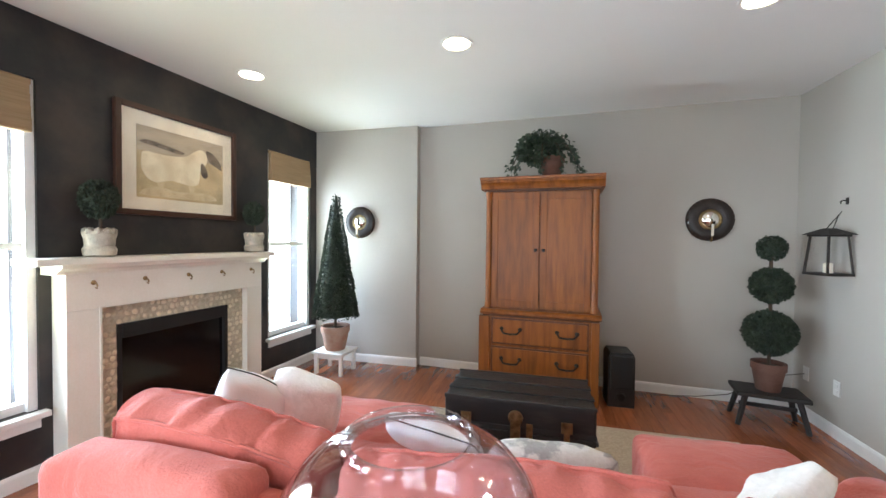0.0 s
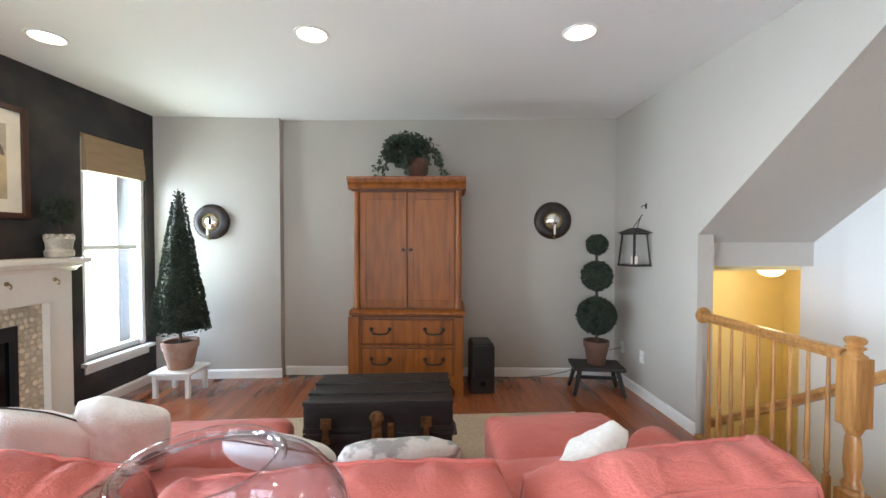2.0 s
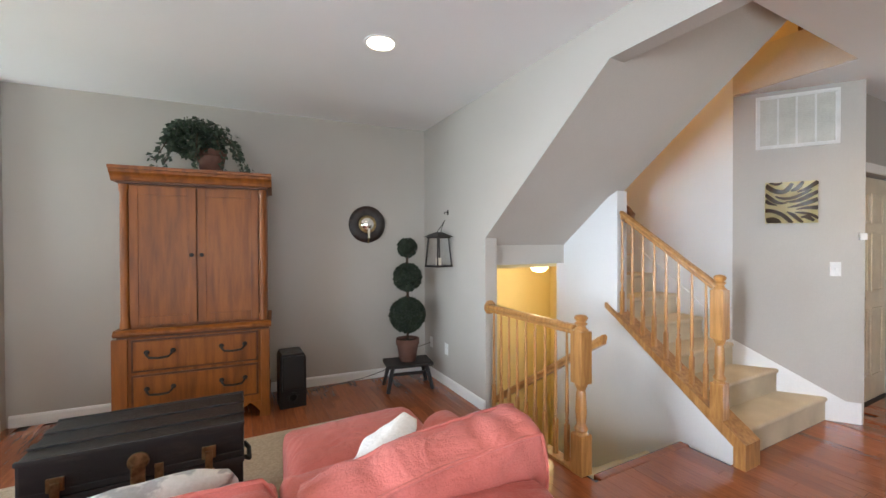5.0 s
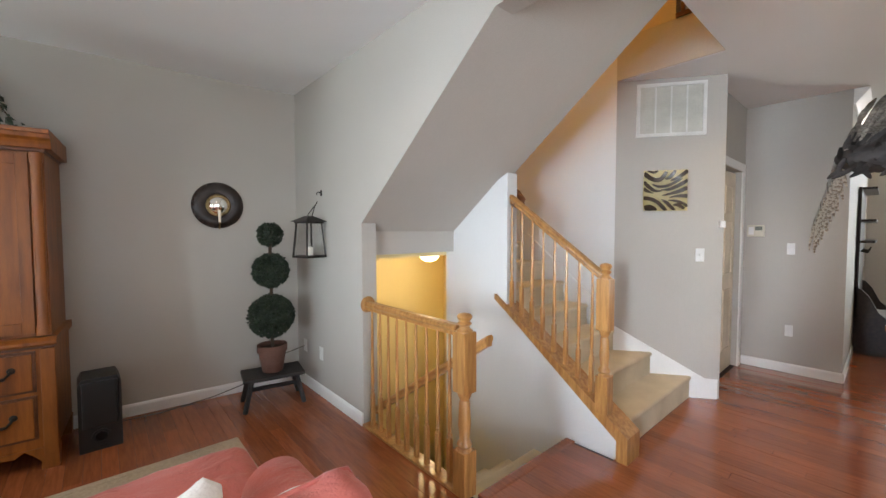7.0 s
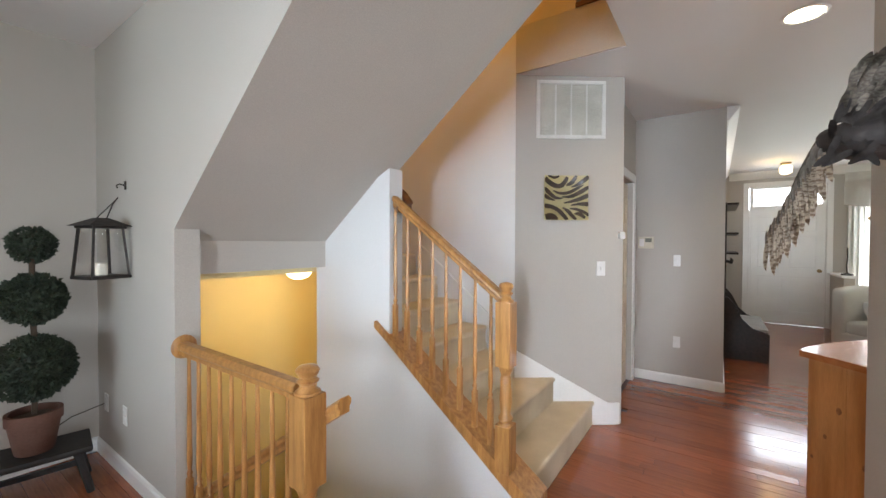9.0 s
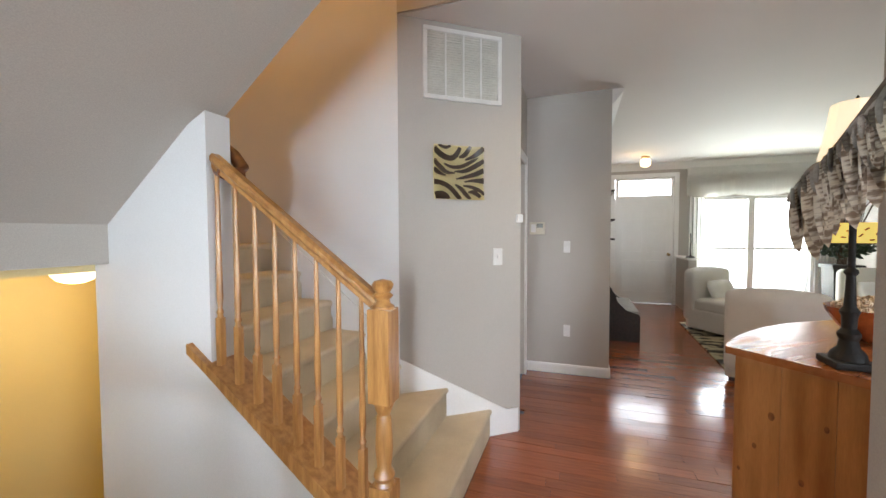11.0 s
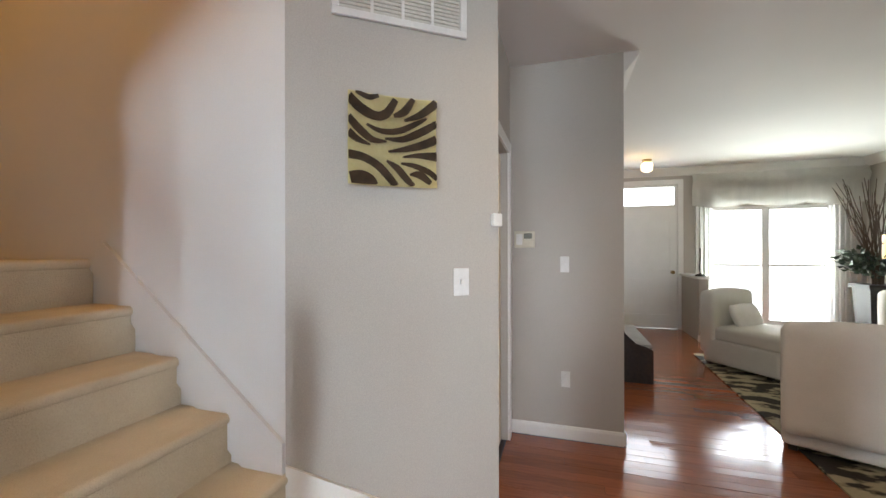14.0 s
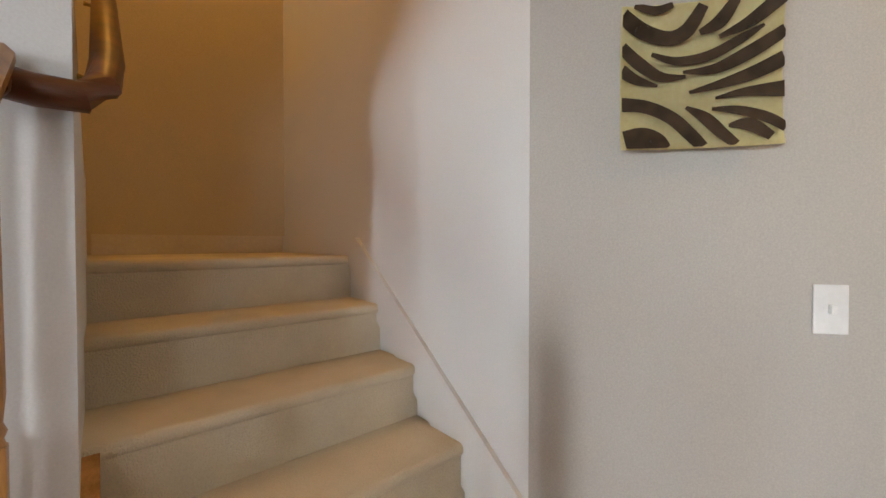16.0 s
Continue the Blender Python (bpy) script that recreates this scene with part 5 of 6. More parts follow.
def ball_topiary():
    st = empty("plant_stool", "low black wooden stool under the ball topiary", "stool", pose(1.735, 3.86, 0, 0, 0, -10))
    part("seat", one(-0.235, 0.235, -0.15, 0.15, 0.235, 0.27, 0.012), BLACK, st)
    for x in (-1, 1):
        for y in (-1, 1):
            part("leg", tube(bmesh.new(), [(x * 0.17, y * 0.10, 0.24), (x * 0.20, y * 0.12, 0.11), (x * 0.225, y * 0.135, 0.0)], 0.022, 8, 0.018), BLACK, st)
    part("stretcher", one(-0.19, 0.19, -0.012, 0.012, 0.12, 0.15, 0.004), BLACK, st)
    t = empty("ball_topiary", "three-ball boxwood topiary in a terracotta pot", "topiary", pose(1.735, 3.86, 0.271))
    flower_pot(t, (0, 0, 0), 0.118, 0.225, TERRACOTTA_DARK)
    part("stem", tube(bmesh.new(), [(0, 0, 0.18), (0.008, 0, 0.5), (-0.004, 0, 0.85), (0, 0, 1.15)], 0.013), BARK, t)
    for k, (z, rr) in enumerate(((0.465, 0.176), (0.845, 0.138), (1.145, 0.092))):
        leaves("foliage_ball", t, LEAF, int(2600 * (rr / 0.15) ** 2), ball_sampler((0, 0, z), rr), 0.022, 30 + k, core=((0, 0, z), rr))


ball_topiary()
bm = bmesh.new()
tube(bm, [tuple((BACK @ pose(-1.36, -0.10, 0.012)).translation), (1.0, 4.22, 0.01), (1.35, 4.18, 0.05), (1.55, 4.10, 0.12), (1.95, 4.17, 0.30), (2.085, 4.05, 0.37)], 0.004, 5)
solid("power_cord", bm, CORD, "thin grey power cord along the wall", "cable")


def lantern():
    o = empty("hanging_lantern", "black metal lantern with glass panes on a wall hook", "lantern", pose(1.975, 3.63, 1.225, 0, 0, 14) @ Matrix.Scale(0.86, 4))
    part("base", one(-0.115, 0.115, -0.115, 0.115, 0, 0.022, 0.004), IRON, o)
    bw, tw, zt = 0.105, 0.082, 0.33
    for x in (-1, 1):
        for y in (-1, 1):
            part("post", tube(bmesh.new(), [(x * bw, y * bw, 0.02), (x * tw, y * tw, zt)], 0.010, 4), IRON, o)
    part("top_frame", one(-0.098, 0.098, -0.098, 0.098, zt, zt + 0.018, 0.003), IRON, o)
    bm = bmesh.new()
    v = [bm.verts.new(p) for p in ((-0.125, -0.125, zt + 0.016), (0.125, -0.125, zt + 0.016), (0.125, 0.125, zt + 0.016), (-0.125, 0.125, zt + 0.016), (-0.03, -0.03, zt + 0.07), (0.03, -0.03, zt + 0.07), (0.03, 0.03, zt + 0.07), (-0.03, 0.03, zt + 0.07))]
    bm.faces.new(v[:4]), bm.faces.new(v[4:])
    for i in range(4):
        bm.faces.new((v[i], v[(i + 1) % 4], v[4 + (i + 1) % 4], v[4 + i]))
    part("roof", bm, IRON, o, "black peaked roof")
    for a in range(4):
        bm = bmesh.new()
        q = [bm.verts.new(p) for p in ((-bw + 0.012, -bw, 0.024), (bw - 0.012, -bw, 0.024), (tw - 0.012, -tw, zt), (-tw + 0.012, -tw, zt))]
        bm.faces.new(q)
        bmesh.ops.solidify(bm, geom=bm.faces[:], thickness=0.003)
        bmesh.ops.transform(bm, matrix=pose(0, 0, 0, 0, 0, 90 * a), verts=bm.verts)
        part("pane", bm, GLASS, o).visible_shadow = False
    part("candle", lathe(bmesh.new(), [(0.033, 0.022), (0.033, 0.10), (0.028, 0.105), (0.004, 0.10)], seg=20), MAT_BOARD, o, "stub of a cream candle", 40)
    part("handle", tube(bmesh.new(), [(-0.03, 0, zt + 0.06), (0.03, 0.0, zt + 0.13), (0.09, 0.0, zt + 0.20), (0.10, 0, zt + 0.215), (0.07, 0, zt + 0.17), (0.03, 0, zt + 0.06)], 0.004, 6), IRON, o)
    hk = empty("wall_hook", "small black iron wall hook", "hook", pose(2.099, 3.66, 1.42 + 0.01))
    part("plate", one(-0.006, 0, -0.012, 0.012, -0.0, 0.05, 0.002), IRON, hk)
    part("arm", tube(bmesh.new(), [(-0.004, 0, 0.025), (-0.03, 0, 0.03), (-0.045, 0, 0.02), (-0.04, 0, 0.005)], 0.004, 6), IRON, hk)
    hk.location.z = 1.745


lantern()


def wall_plate(name, m, label, category, w=0.07, h=0.115, kind="switch"):
    o = empty(name, label, category, m)
    part("plate", one(-w / 2, w / 2, -0.006, -0.0005, -h / 2, h / 2, 0.003), PLASTIC_WHITE, o)
    if kind == "switch":
        part("toggle", one(-0.006, 0.006, -0.018, -0.005, -0.010, 0.012, 0.002), PLASTIC_WHITE, o)
    else:
        for z in (-0.022, 0.022):
            part("socket", one(-0.016, 0.016, -0.009, -0.005, z - 0.014, z + 0.014, 0.003), PLASTIC_WHITE, o)
    return o


ANG = pose(4.10, 2.06, 0, 0, 0, math.degrees(math.atan2(1.375 - 2.06, 4.62 - 4.10)))
wall_plate("light_switch", ANG @ pose(0.683, -0.001, 1.235), "white light switch on the angled wall", "switch")
wall_plate("light_switch", pose(5.889, 1.098, 1.26, 0, 0, -90), "white light switch below the thermostat wall", "switch", 0.063)
wall_plate("wall_outlet", pose(5.889, 1.093, 0.43, 0, 0, -90), "white wall outlet near the floor", "outlet", 0.063, kind="socket")
wall_plate("wall_outlet", pose(2.099, 3.70, 0.375, 0, 0, -90), "white wall outlet near the floor", "outlet", kind="socket")
wall_plate("wall_outlet", pose(2.099, 4.05, 0.375, 0, 0, -90), "white wall outlet behind the topiary", "outlet", kind="socket")
th = empty("thermostat", "cream plastic wall thermostat with small display", "thermostat", pose(5.889, 1.381, 1.443, 0, 0, -90))
part("case", one(-0.075, 0.075, -0.028, -0.0005, -0.062, 0.062, 0.006), material("ivory_plastic", (0.62, 0.58, 0.46), 0.4, bump=0.0), th)
part("display", one(-0.005, 0.055, -0.030, -0.027, 0.005, 0.045, 0.001), material("grey_display", (0.20, 0.21, 0.18), 0.25, bump=0.0), th)
part("button_panel", one(-0.06, -0.015, -0.030, -0.027, -0.04, 0.04, 0.002), PLASTIC_WHITE, th)
sn = empty("motion_sensor_box", "small white sensor on the wall corner", "sensor", ANG @ pose(0.842, -0.001, 1.497))
part("case", one(-0.022, 0.022, -0.03, -0.0005, -0.028, 0.028, 0.006), PLASTIC_WHITE, sn)


def return_vent():
    v = empty("return_vent", "white metal return-air grille high on the wall", "vent", ANG @ pose(0.16, -0.001, 2.25))
    w, h = 0.545, 0.45
    for a in ((0, w, 0, 0.028), (0, w, h - 0.028, h), (0, 0.028, 0.028, h - 0.028), (w - 0.028, w, 0.028, h - 0.028)):
        part("frame", one(a[0], a[1], -0.016, -0.0005, a[2], a[3], 0.003), METAL_WHITE, v)
    for i in range(1, 4):
        x = 0.028 + (w - 0.056) * i / 4
        part("divider", one(x - 0.006, x + 0.006, -0.013, -0.001, 0.028, h - 0.028), METAL_WHITE, v)
    part("backing", one(0.028, w - 0.028, -0.003, -0.0006, 0.028, h - 0.028), VENT_DARK, v, "grey filter behind")
    for i in range(26):
        z = 0.034 + i * (h - 0.068) / 25
        part("slat", one(0.03, w - 0.03, -0.011, -0.004, z - 0.0035, z + 0.0035), VENT_DARK, v)


return_vent()


def zebra_tile():
    z = empty("zebra_art_tile", "glossy square art tile with cream and brown zebra stripes", "wall art", ANG @ pose(0.215, -0.022, 1.613))
    w = 0.345
    bm = bmesh.new()
    n = 12
    g = [[bm.verts.new((w * i / n, -0.012 + 0.008 * ((2 * i / n - 1) ** 2 * (2 * j / n - 1) ** 2) * -1 - 0.006 * ((2 * i / n - 1) ** 4 + (2 * j / n - 1) ** 4), w * j / n)) for j in range(n + 1)] for i in range(n + 1)]
    for i in range(n):
        for j in range(n):
            bm.faces.new((g[i][j], g[i + 1][j], g[i + 1][j + 1], g[i][j + 1]))
    bmesh.ops.solidify(bm, geom=bm.faces[:], thickness=0.008)
    part("glazed_plate", bm, ZEBRA_CREAM, z, "cream glazed plate", 40)
    part("wall_mount", one(0.08, w - 0.08, -0.006, 0.021, 0.08, w - 0.08), ZEBRA_BROWN, z)

    def depth(x, y):
        a, b = 2 * x - 1, 2 * y - 1
        return -0.012 - 0.008 * a * a * b * b - 0.006 * (a ** 4 + b ** 4) - 0.0105

    def stripe(pts):
        """A tapering brown stripe along points (x, y, half width), all as shares of the tile."""
        bm = bmesh.new()
        m = 22
        rows = []
        for i in range(m + 1):
            k = min(i * (len(pts) - 1) / m, len(pts) - 1.0001)
            a, f = int(k), k - int(k)
            q = [pts[max(0, min(len(pts) - 1, a + o))] for o in (-1, 0, 1, 2)]
            c = [0.5 * (2 * q[1][d] + (q[2][d] - q[0][d]) * f + (2 * q[0][d] - 5 * q[1][d] + 4 * q[2][d] - q[3][d]) * f * f + (3 * q[1][d] - q[0][d] - 3 * q[2][d] + q[3][d]) * f ** 3) for d in range(3)]
            rows.append(c)
        vs = []
        for i, c in enumerate(rows):
            p, q = rows[max(0, i - 1)], rows[min(m, i + 1)]
            d = Vector((q[0] - p[0], q[1] - p[1])).normalized()
            hw = max(c[2], 0.001)
            line = []
            for s in (-1, 0, 1):
                x, y = min(0.995, max(0.005, c[0] - d.y * hw * s)), min(0.995, max(0.005, c[1] + d.x * hw * s))
                line.append(bm.verts.new((x * w, depth(x, y), y * w)))
            vs.append(line)
        for a, b in zip(vs, vs[1:]):
            for j in (0, 1):
                bm.faces.new((a[j], b[j], b[j + 1], a[j + 1]))
        part("stripe", bm, ZEBRA_BROWN, z, "brown glazed stripe", 60)
    for pts in (
        [(0.0, 0.93, 0.05), (0.14, 0.82, 0.055), (0.30, 0.76, 0.05), (0.42, 0.80, 0.05), (0.52, 0.96, 0.035)],
        [(0.08, 0.99, 0.02), (0.22, 0.95, 0.03), (0.33, 0.98, 0.02)],
        [(0.50, 0.78, 0.02), (0.62, 0.84, 0.045), (0.72, 0.99, 0.03)],
        [(0.62, 0.74, 0.015), (0.80, 0.82, 0.04), (0.99, 0.97, 0.05)],
        [(0.20, 0.66, 0.015), (0.36, 0.60, 0.03), (0.56, 0.62, 0.035), (0.76, 0.72, 0.03), (0.88, 0.79, 0.01)],
        [(0.0, 0.72, 0.04), (0.12, 0.60, 0.045), (0.26, 0.50, 0.035), (0.42, 0.49, 0.012)],
        [(0.0, 0.56, 0.045), (0.10, 0.49, 0.035), (0.24, 0.44, 0.01)],
        [(0.40, 0.52, 0.012), (0.60, 0.53, 0.035), (0.80, 0.62, 0.045), (1.0, 0.74, 0.04)],
        [(0.44, 0.38, 0.012), (0.62, 0.42, 0.03), (0.82, 0.48, 0.045), (1.0, 0.56, 0.05)],
        [(0.60, 0.33, 0.01), (0.78, 0.36, 0.03), (1.0, 0.36, 0.055)],
        [(0.0, 0.32, 0.05), (0.16, 0.30, 0.045), (0.32, 0.22, 0.045), (0.44, 0.10, 0.045), (0.52, 0.0, 0.04)],
        [(0.02, 0.06, 0.07), (0.14, 0.08, 0.075), (0.24, 0.05, 0.06), (0.30, 0.0, 0.03)],
        [(0.42, 0.28, 0.012), (0.54, 0.20, 0.04), (0.64, 0.09, 0.04), (0.72, 0.01, 0.03)],
        [(0.58, 0.26, 0.012), (0.74, 0.24, 0.03), (0.90, 0.18, 0.035), (1.0, 0.10, 0.03)],
        [(0.68, 0.14, 0.012), (0.80, 0.14, 0.045), (0.92, 0.05, 0.03)],
    ):
        stripe(pts)


zebra_tile()


def panel_door(name, m, w, h, mat, label, knob_x, panels=True):
    d = empty(name, label, "door", m, "", "structure")
    part("leaf", one(0, w, 0, 0.04, 0.008, h, 0.002), mat, d)
    if panels:
        for x0, x1 in ((0.10, w / 2 - 0.04), (w / 2 + 0.04, w - 0.10)):
            for z0, z1 in ((0.22, 0.85), (1.0, h - 0.5), (h - 0.42, h - 0.14)):
                for a in ((x0, x1, z0, z0 + 0.018), (x0, x1, z1 - 0.018, z1), (x0, x0 + 0.018, z0, z1), (x1 - 0.018, x1, z0, z1)):
                    part("panel_mould", one(a[0], a[1], -0.008, 0.001, a[2], a[3], 0.003), mat, d)
    part("door_knob", lathe(bmesh.new(), [(0.03, 0), (0.028, 0.006), (0.012, 0.012), (0.012, 0.035), (0.026, 0.045), (0.028, 0.06), (0.015, 0.07)], m=pose(knob_x, -0.001, 0.97, 90, 0, 0), seg=18), BRASS, d, "brass knob", 40)
    return d


def casing(m, w, h, t=0.08, d=0.018):
    c = empty("door_casing", "white painted door casing", "casing", m, "", "structure")
    part("side", one(-t, 0, -d, -0.0005, 0, h + t, 0.004), TRIM, c)
    part("side", one(w, w + t, -d, -0.0005, 0, h + t, 0.004), TRIM, c)
    part("head", one(0, w, -d, -0.0005, h, h + t, 0.004), TRIM, c)


panel_door("door_1", pose(4.88, 1.535, 0), 0.84, 2.04, material("cream_door_paint", (0.66, 0.56, 0.40), 0.35, bump=0.03), "cream closet door standing closed", 0.07)
casing(pose(4.86, 1.49, 0), 0.88, 2.06)


def can_light(at):
    c = empty("can_light", "lit recessed can light with white trim ring", "ceiling light", pose(*at), "recessed can lights")
    part("trim_ring", lathe(bmesh.new(), [(0.088, -0.001), (0.108, -0.001), (0.106, -0.006), (0.092, -0.008), (0.088, -0.004)], seg=32), TRIM, c, smooth=40)
    part("bulb_face", lathe(bmesh.new(), [(0.089, -0.003), (0.07, -0.010), (0.001, -0.014)], seg=28), CAN_GLOW, c, "glowing reflector")


for x, y in ((-2.30, 2.82), (-0.62, 2.70), (1.04, 2.59), (4.284, 0.374), (-1.6, 0.2), (0.6, 0.0)):
    can_light((x, y, H))

# dome lamp over the lower stairs
dm = empty("dome_lamp", "lit glass dome lamp under the low ceiling", "ceiling light", pose(3.22, 3.58, 1.219))
part("collar", lathe(bmesh.new(), [(0.05, 0), (0.11, 0), (0.11, -0.012), (0.05, -0.012)], seg=28), BRASS, dm)
part("glass_dome", lathe(bmesh.new(), [(0.105, -0.012), (0.10, -0.04), (0.075, -0.07), (0.04, -0.085), (0.001, -0.09)], seg=28), DOME_GLOW, dm, "glowing frosted dome", 70)
# foot of the upstairs railing seen through the stairwell
ur = empty("upper_railing", "dark wooden railing of the upper floor", "railing")
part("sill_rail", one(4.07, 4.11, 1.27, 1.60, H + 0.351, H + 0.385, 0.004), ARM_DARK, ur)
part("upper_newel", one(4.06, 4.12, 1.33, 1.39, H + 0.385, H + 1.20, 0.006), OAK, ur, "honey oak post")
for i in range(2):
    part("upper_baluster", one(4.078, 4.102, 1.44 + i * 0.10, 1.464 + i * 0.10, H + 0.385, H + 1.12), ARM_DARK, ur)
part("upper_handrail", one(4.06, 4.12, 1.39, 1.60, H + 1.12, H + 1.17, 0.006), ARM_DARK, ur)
solid("wall_landing_side", one(4.084, 4.098, 1.601, 2.055, H + 0.351, 5.398), LAMPLIT_PAINT, "wall beside the upstairs railing, toned tan for warm lamplight", "wall", "structure")
fr = empty("floor_register", "dark bronze floor register near the window", "vent", pose(-2.50, 3.72, 0, 0, 0, -5))
part("grate_frame", one(-0.05, 0.05, -0.14, 0.14, 0.001, 0.006), IRON, fr)
for i in range(11):
    part("bar", one(-0.04, 0.04, -0.125 + i * 0.024, -0.115 + i * 0.024, 0.006, 0.009), IRON, fr)

# ---- hall and front room ----


def pine_dresser():
    d = empty("pine_dresser", "knotty pine dresser with a bowed front top", "dresser", pose(3.64, 0.455, 0, 0, 0, -46))
    # x runs along the front, y towards the front
    w, dp, h = 1.05, 0.47, 0.93
    part("carcass", one(0.03, w - 0.03, -dp, -0.03, 0.07, h, 0.004), PINE, d)
    for x0, x1 in ((0.012, 0.03), (w - 0.03, w - 0.012)):
        for k in range(3):
            part("side_board", one(x0, x1, -dp + k * 0.147, -dp + k * 0.147 + 0.146, 0.0, h, 0.002), PINE, d, "knotty pine side board")
    n = 20
    top = [(0.0, -dp - 0.02), (w, -dp - 0.02)] + [(w - w * i / n, 0.0 + 0.10 * math.sin(math.pi * i / n) ** 0.8) for i in range(n + 1)]
    part("top", prism(bmesh.new(), top, "z", h, h + 0.028), PINE_TOP, d, "polished reddish pine top")
    for k, (z0, z1) in enumerate(((0.10, 0.36), (0.38, 0.62), (0.64, 0.90))):
        f = part("drawer_front", one(0.05, w - 0.05, -0.03, -0.008, z0, z1, 0.005), PINE, d)
        for x in (0.25, w - 0.25):
            part("drawer_knob", lathe(bmesh.new(), [(0.010, 0), (0.010, 0.014), (0.02, 0.022), (0.014, 0.034)], m=pose(x, -0.008, (z0 + z1) / 2, -90, 0, 0), seg=12), PINE, f, smooth=40)
    knot = material("pine_knot", (0.24, 0.085, 0.026), 0.4, color2=(0.13, 0.045, 0.014), scale=60, bump=0.1)
    for y, z, r in ((-0.15, 0.74, 0.014), (-0.10, 0.61, 0.010), (-0.30, 0.76, 0.010), (-0.24, 0.55, 0.011), (-0.05, 0.50, 0.008), (-0.35, 0.50, 0.012), (-0.19, 0.38, 0.010)):
        part("knot", lathe(bmesh.new(), [(r * 0.75, 0), (r * 0.7, 0.0006), (0.001, 0.0008)], m=pose(0.0122, y, z, 0, -90, 0) @ Matrix.Diagonal((1.5, 1, 1, 1)), seg=12), knot, d, "dark pine knot")
    return d


pine_dresser()


def table_lamp():
    l = empty("table_lamp", "dark turned table lamp with a lit cream bell shade", "lamp", pose(3.485, 0.165, 0.959) @ Matrix.Diagonal((0.77, 0.77, 1.09, 1)))
    part("foot", one(-0.075, 0.075, -0.075, 0.075, 0, 0.022, 0.006), SOOT, l)
    part("stand", lathe(bmesh.new(), [(0.062, 0.02), (0.058, 0.04), (0.036, 0.058), (0.030, 0.08), (0.038, 0.09), (0.038, 0.10), (0.024, 0.115), (0.026, 0.15), (0.034, 0.165), (0.020, 0.18), (0.015, 0.27), (0.024, 0.28), (0.022, 0.287), (0.012, 0.295), (0.012, 0.455), (0.028, 0.478), (0.030, 0.484), (0.008, 0.486)], seg=24), SOOT, l, "black turned column", 40)
    part("socket", lathe(bmesh.new(), [(0.017, 0.486), (0.017, 0.55), (0.008, 0.555)], seg=16), BRASS, l)
    bm = bmesh.new()
    prof = [(0.150, 0.53), (0.128, 0.58), (0.108, 0.65), (0.092, 0.71), (0.080, 0.775)]
    for (ra, za), (rb, zb) in zip(prof, prof[1:]):
        qa, qb = [], []
        for i in range(8):
            a = math.pi / 8 + i * math.pi / 4
            qa.append(bm.verts.new((ra * math.cos(a), ra * math.sin(a), za)))
            qb.append(bm.verts.new((rb * math.cos(a), rb * math.sin(a), zb)))
        for i in range(8):
            bm.faces.new((qa[i], qa[(i + 1) % 8], qb[(i + 1) % 8], qb[i]))
    bmesh.ops.remove_doubles(bm, verts=bm.verts, dist=1e-5)
    bmesh.ops.solidify(bm, geom=bm.faces[:], thickness=0.002)
    part("shade", bm, LAMP_SHADE, l, "glowing cream bell shade")
    part("shade_trim", lathe(bmesh.new(), [(0.150, 0.525), (0.154, 0.53), (0.150, 0.538)], seg=8, m=pose(0, 0, 0, 0, 0, 22.5)), material("gold_trim", (0.5, 0.34, 0.12), 0.6), l, "gold trim")
    part("finial", lathe(bmesh.new(), [(0.005, 0.765), (0.010, 0.782), (0.005, 0.792), (0.001, 0.797)], seg=12), BLACK, l, smooth=50)


table_lamp()


def fruit_bowl():
    b = empty("decor_bowl", "copper-red bowl heaped with pale shells and balls", "bowl", pose(3.88, -0.13, 0.959) @ Matrix.Diagonal((0.84, 0.84, 0.9, 1)))
    part("bowl", lathe(bmesh.new(), [(0.06, 0), (0.075, 0.01), (0.14, 0.06), (0.185, 0.125), (0.192, 0.15), (0.182, 0.148), (0.13, 0.07), (0.06, 0.025), (0.001, 0.022)], seg=36), BOWL_RED, b, "polished copper-red bowl", 50)
    rnd = random.Random(12)
    pale = material("pale_shell", (0.60, 0.50, 0.36), 0.35, color2=(0.22, 0.13, 0.07), scale=2.2, bump=0.2, per_object=0.35, ramp=(0.40, 0.56))
    shapes = []
    for k in range(3):
        bm = bmesh.new()
        bmesh.ops.create_icosphere(bm, subdivisions=2, radius=1)
        for v in bm.verts:
            v.co *= 1 + 0.25 * noise.noise(v.co * 1.7 + Vector((k * 5, 0, 0)))
        shapes.append(mesh_of("shell", bm, pale, 60))
    for i in range(110):
        r, a = 0.165 * math.sqrt(rnd.random()), rnd.uniform(0, 6.28)
        o = new("shell", rnd.choice(shapes))
        o.parent = b
        o.matrix_local = pose(r * math.cos(a), r * math.sin(a), 0.135 + 0.045 * (1 - (r / 0.155) ** 2) + rnd.uniform(-0.01, 0.012), rnd.uniform(0, 360), rnd.uniform(0, 360), 0) @ Matrix.Diagonal((0.019, rnd.uniform(0.009, 0.016), 0.013, 1))


fruit_bowl()


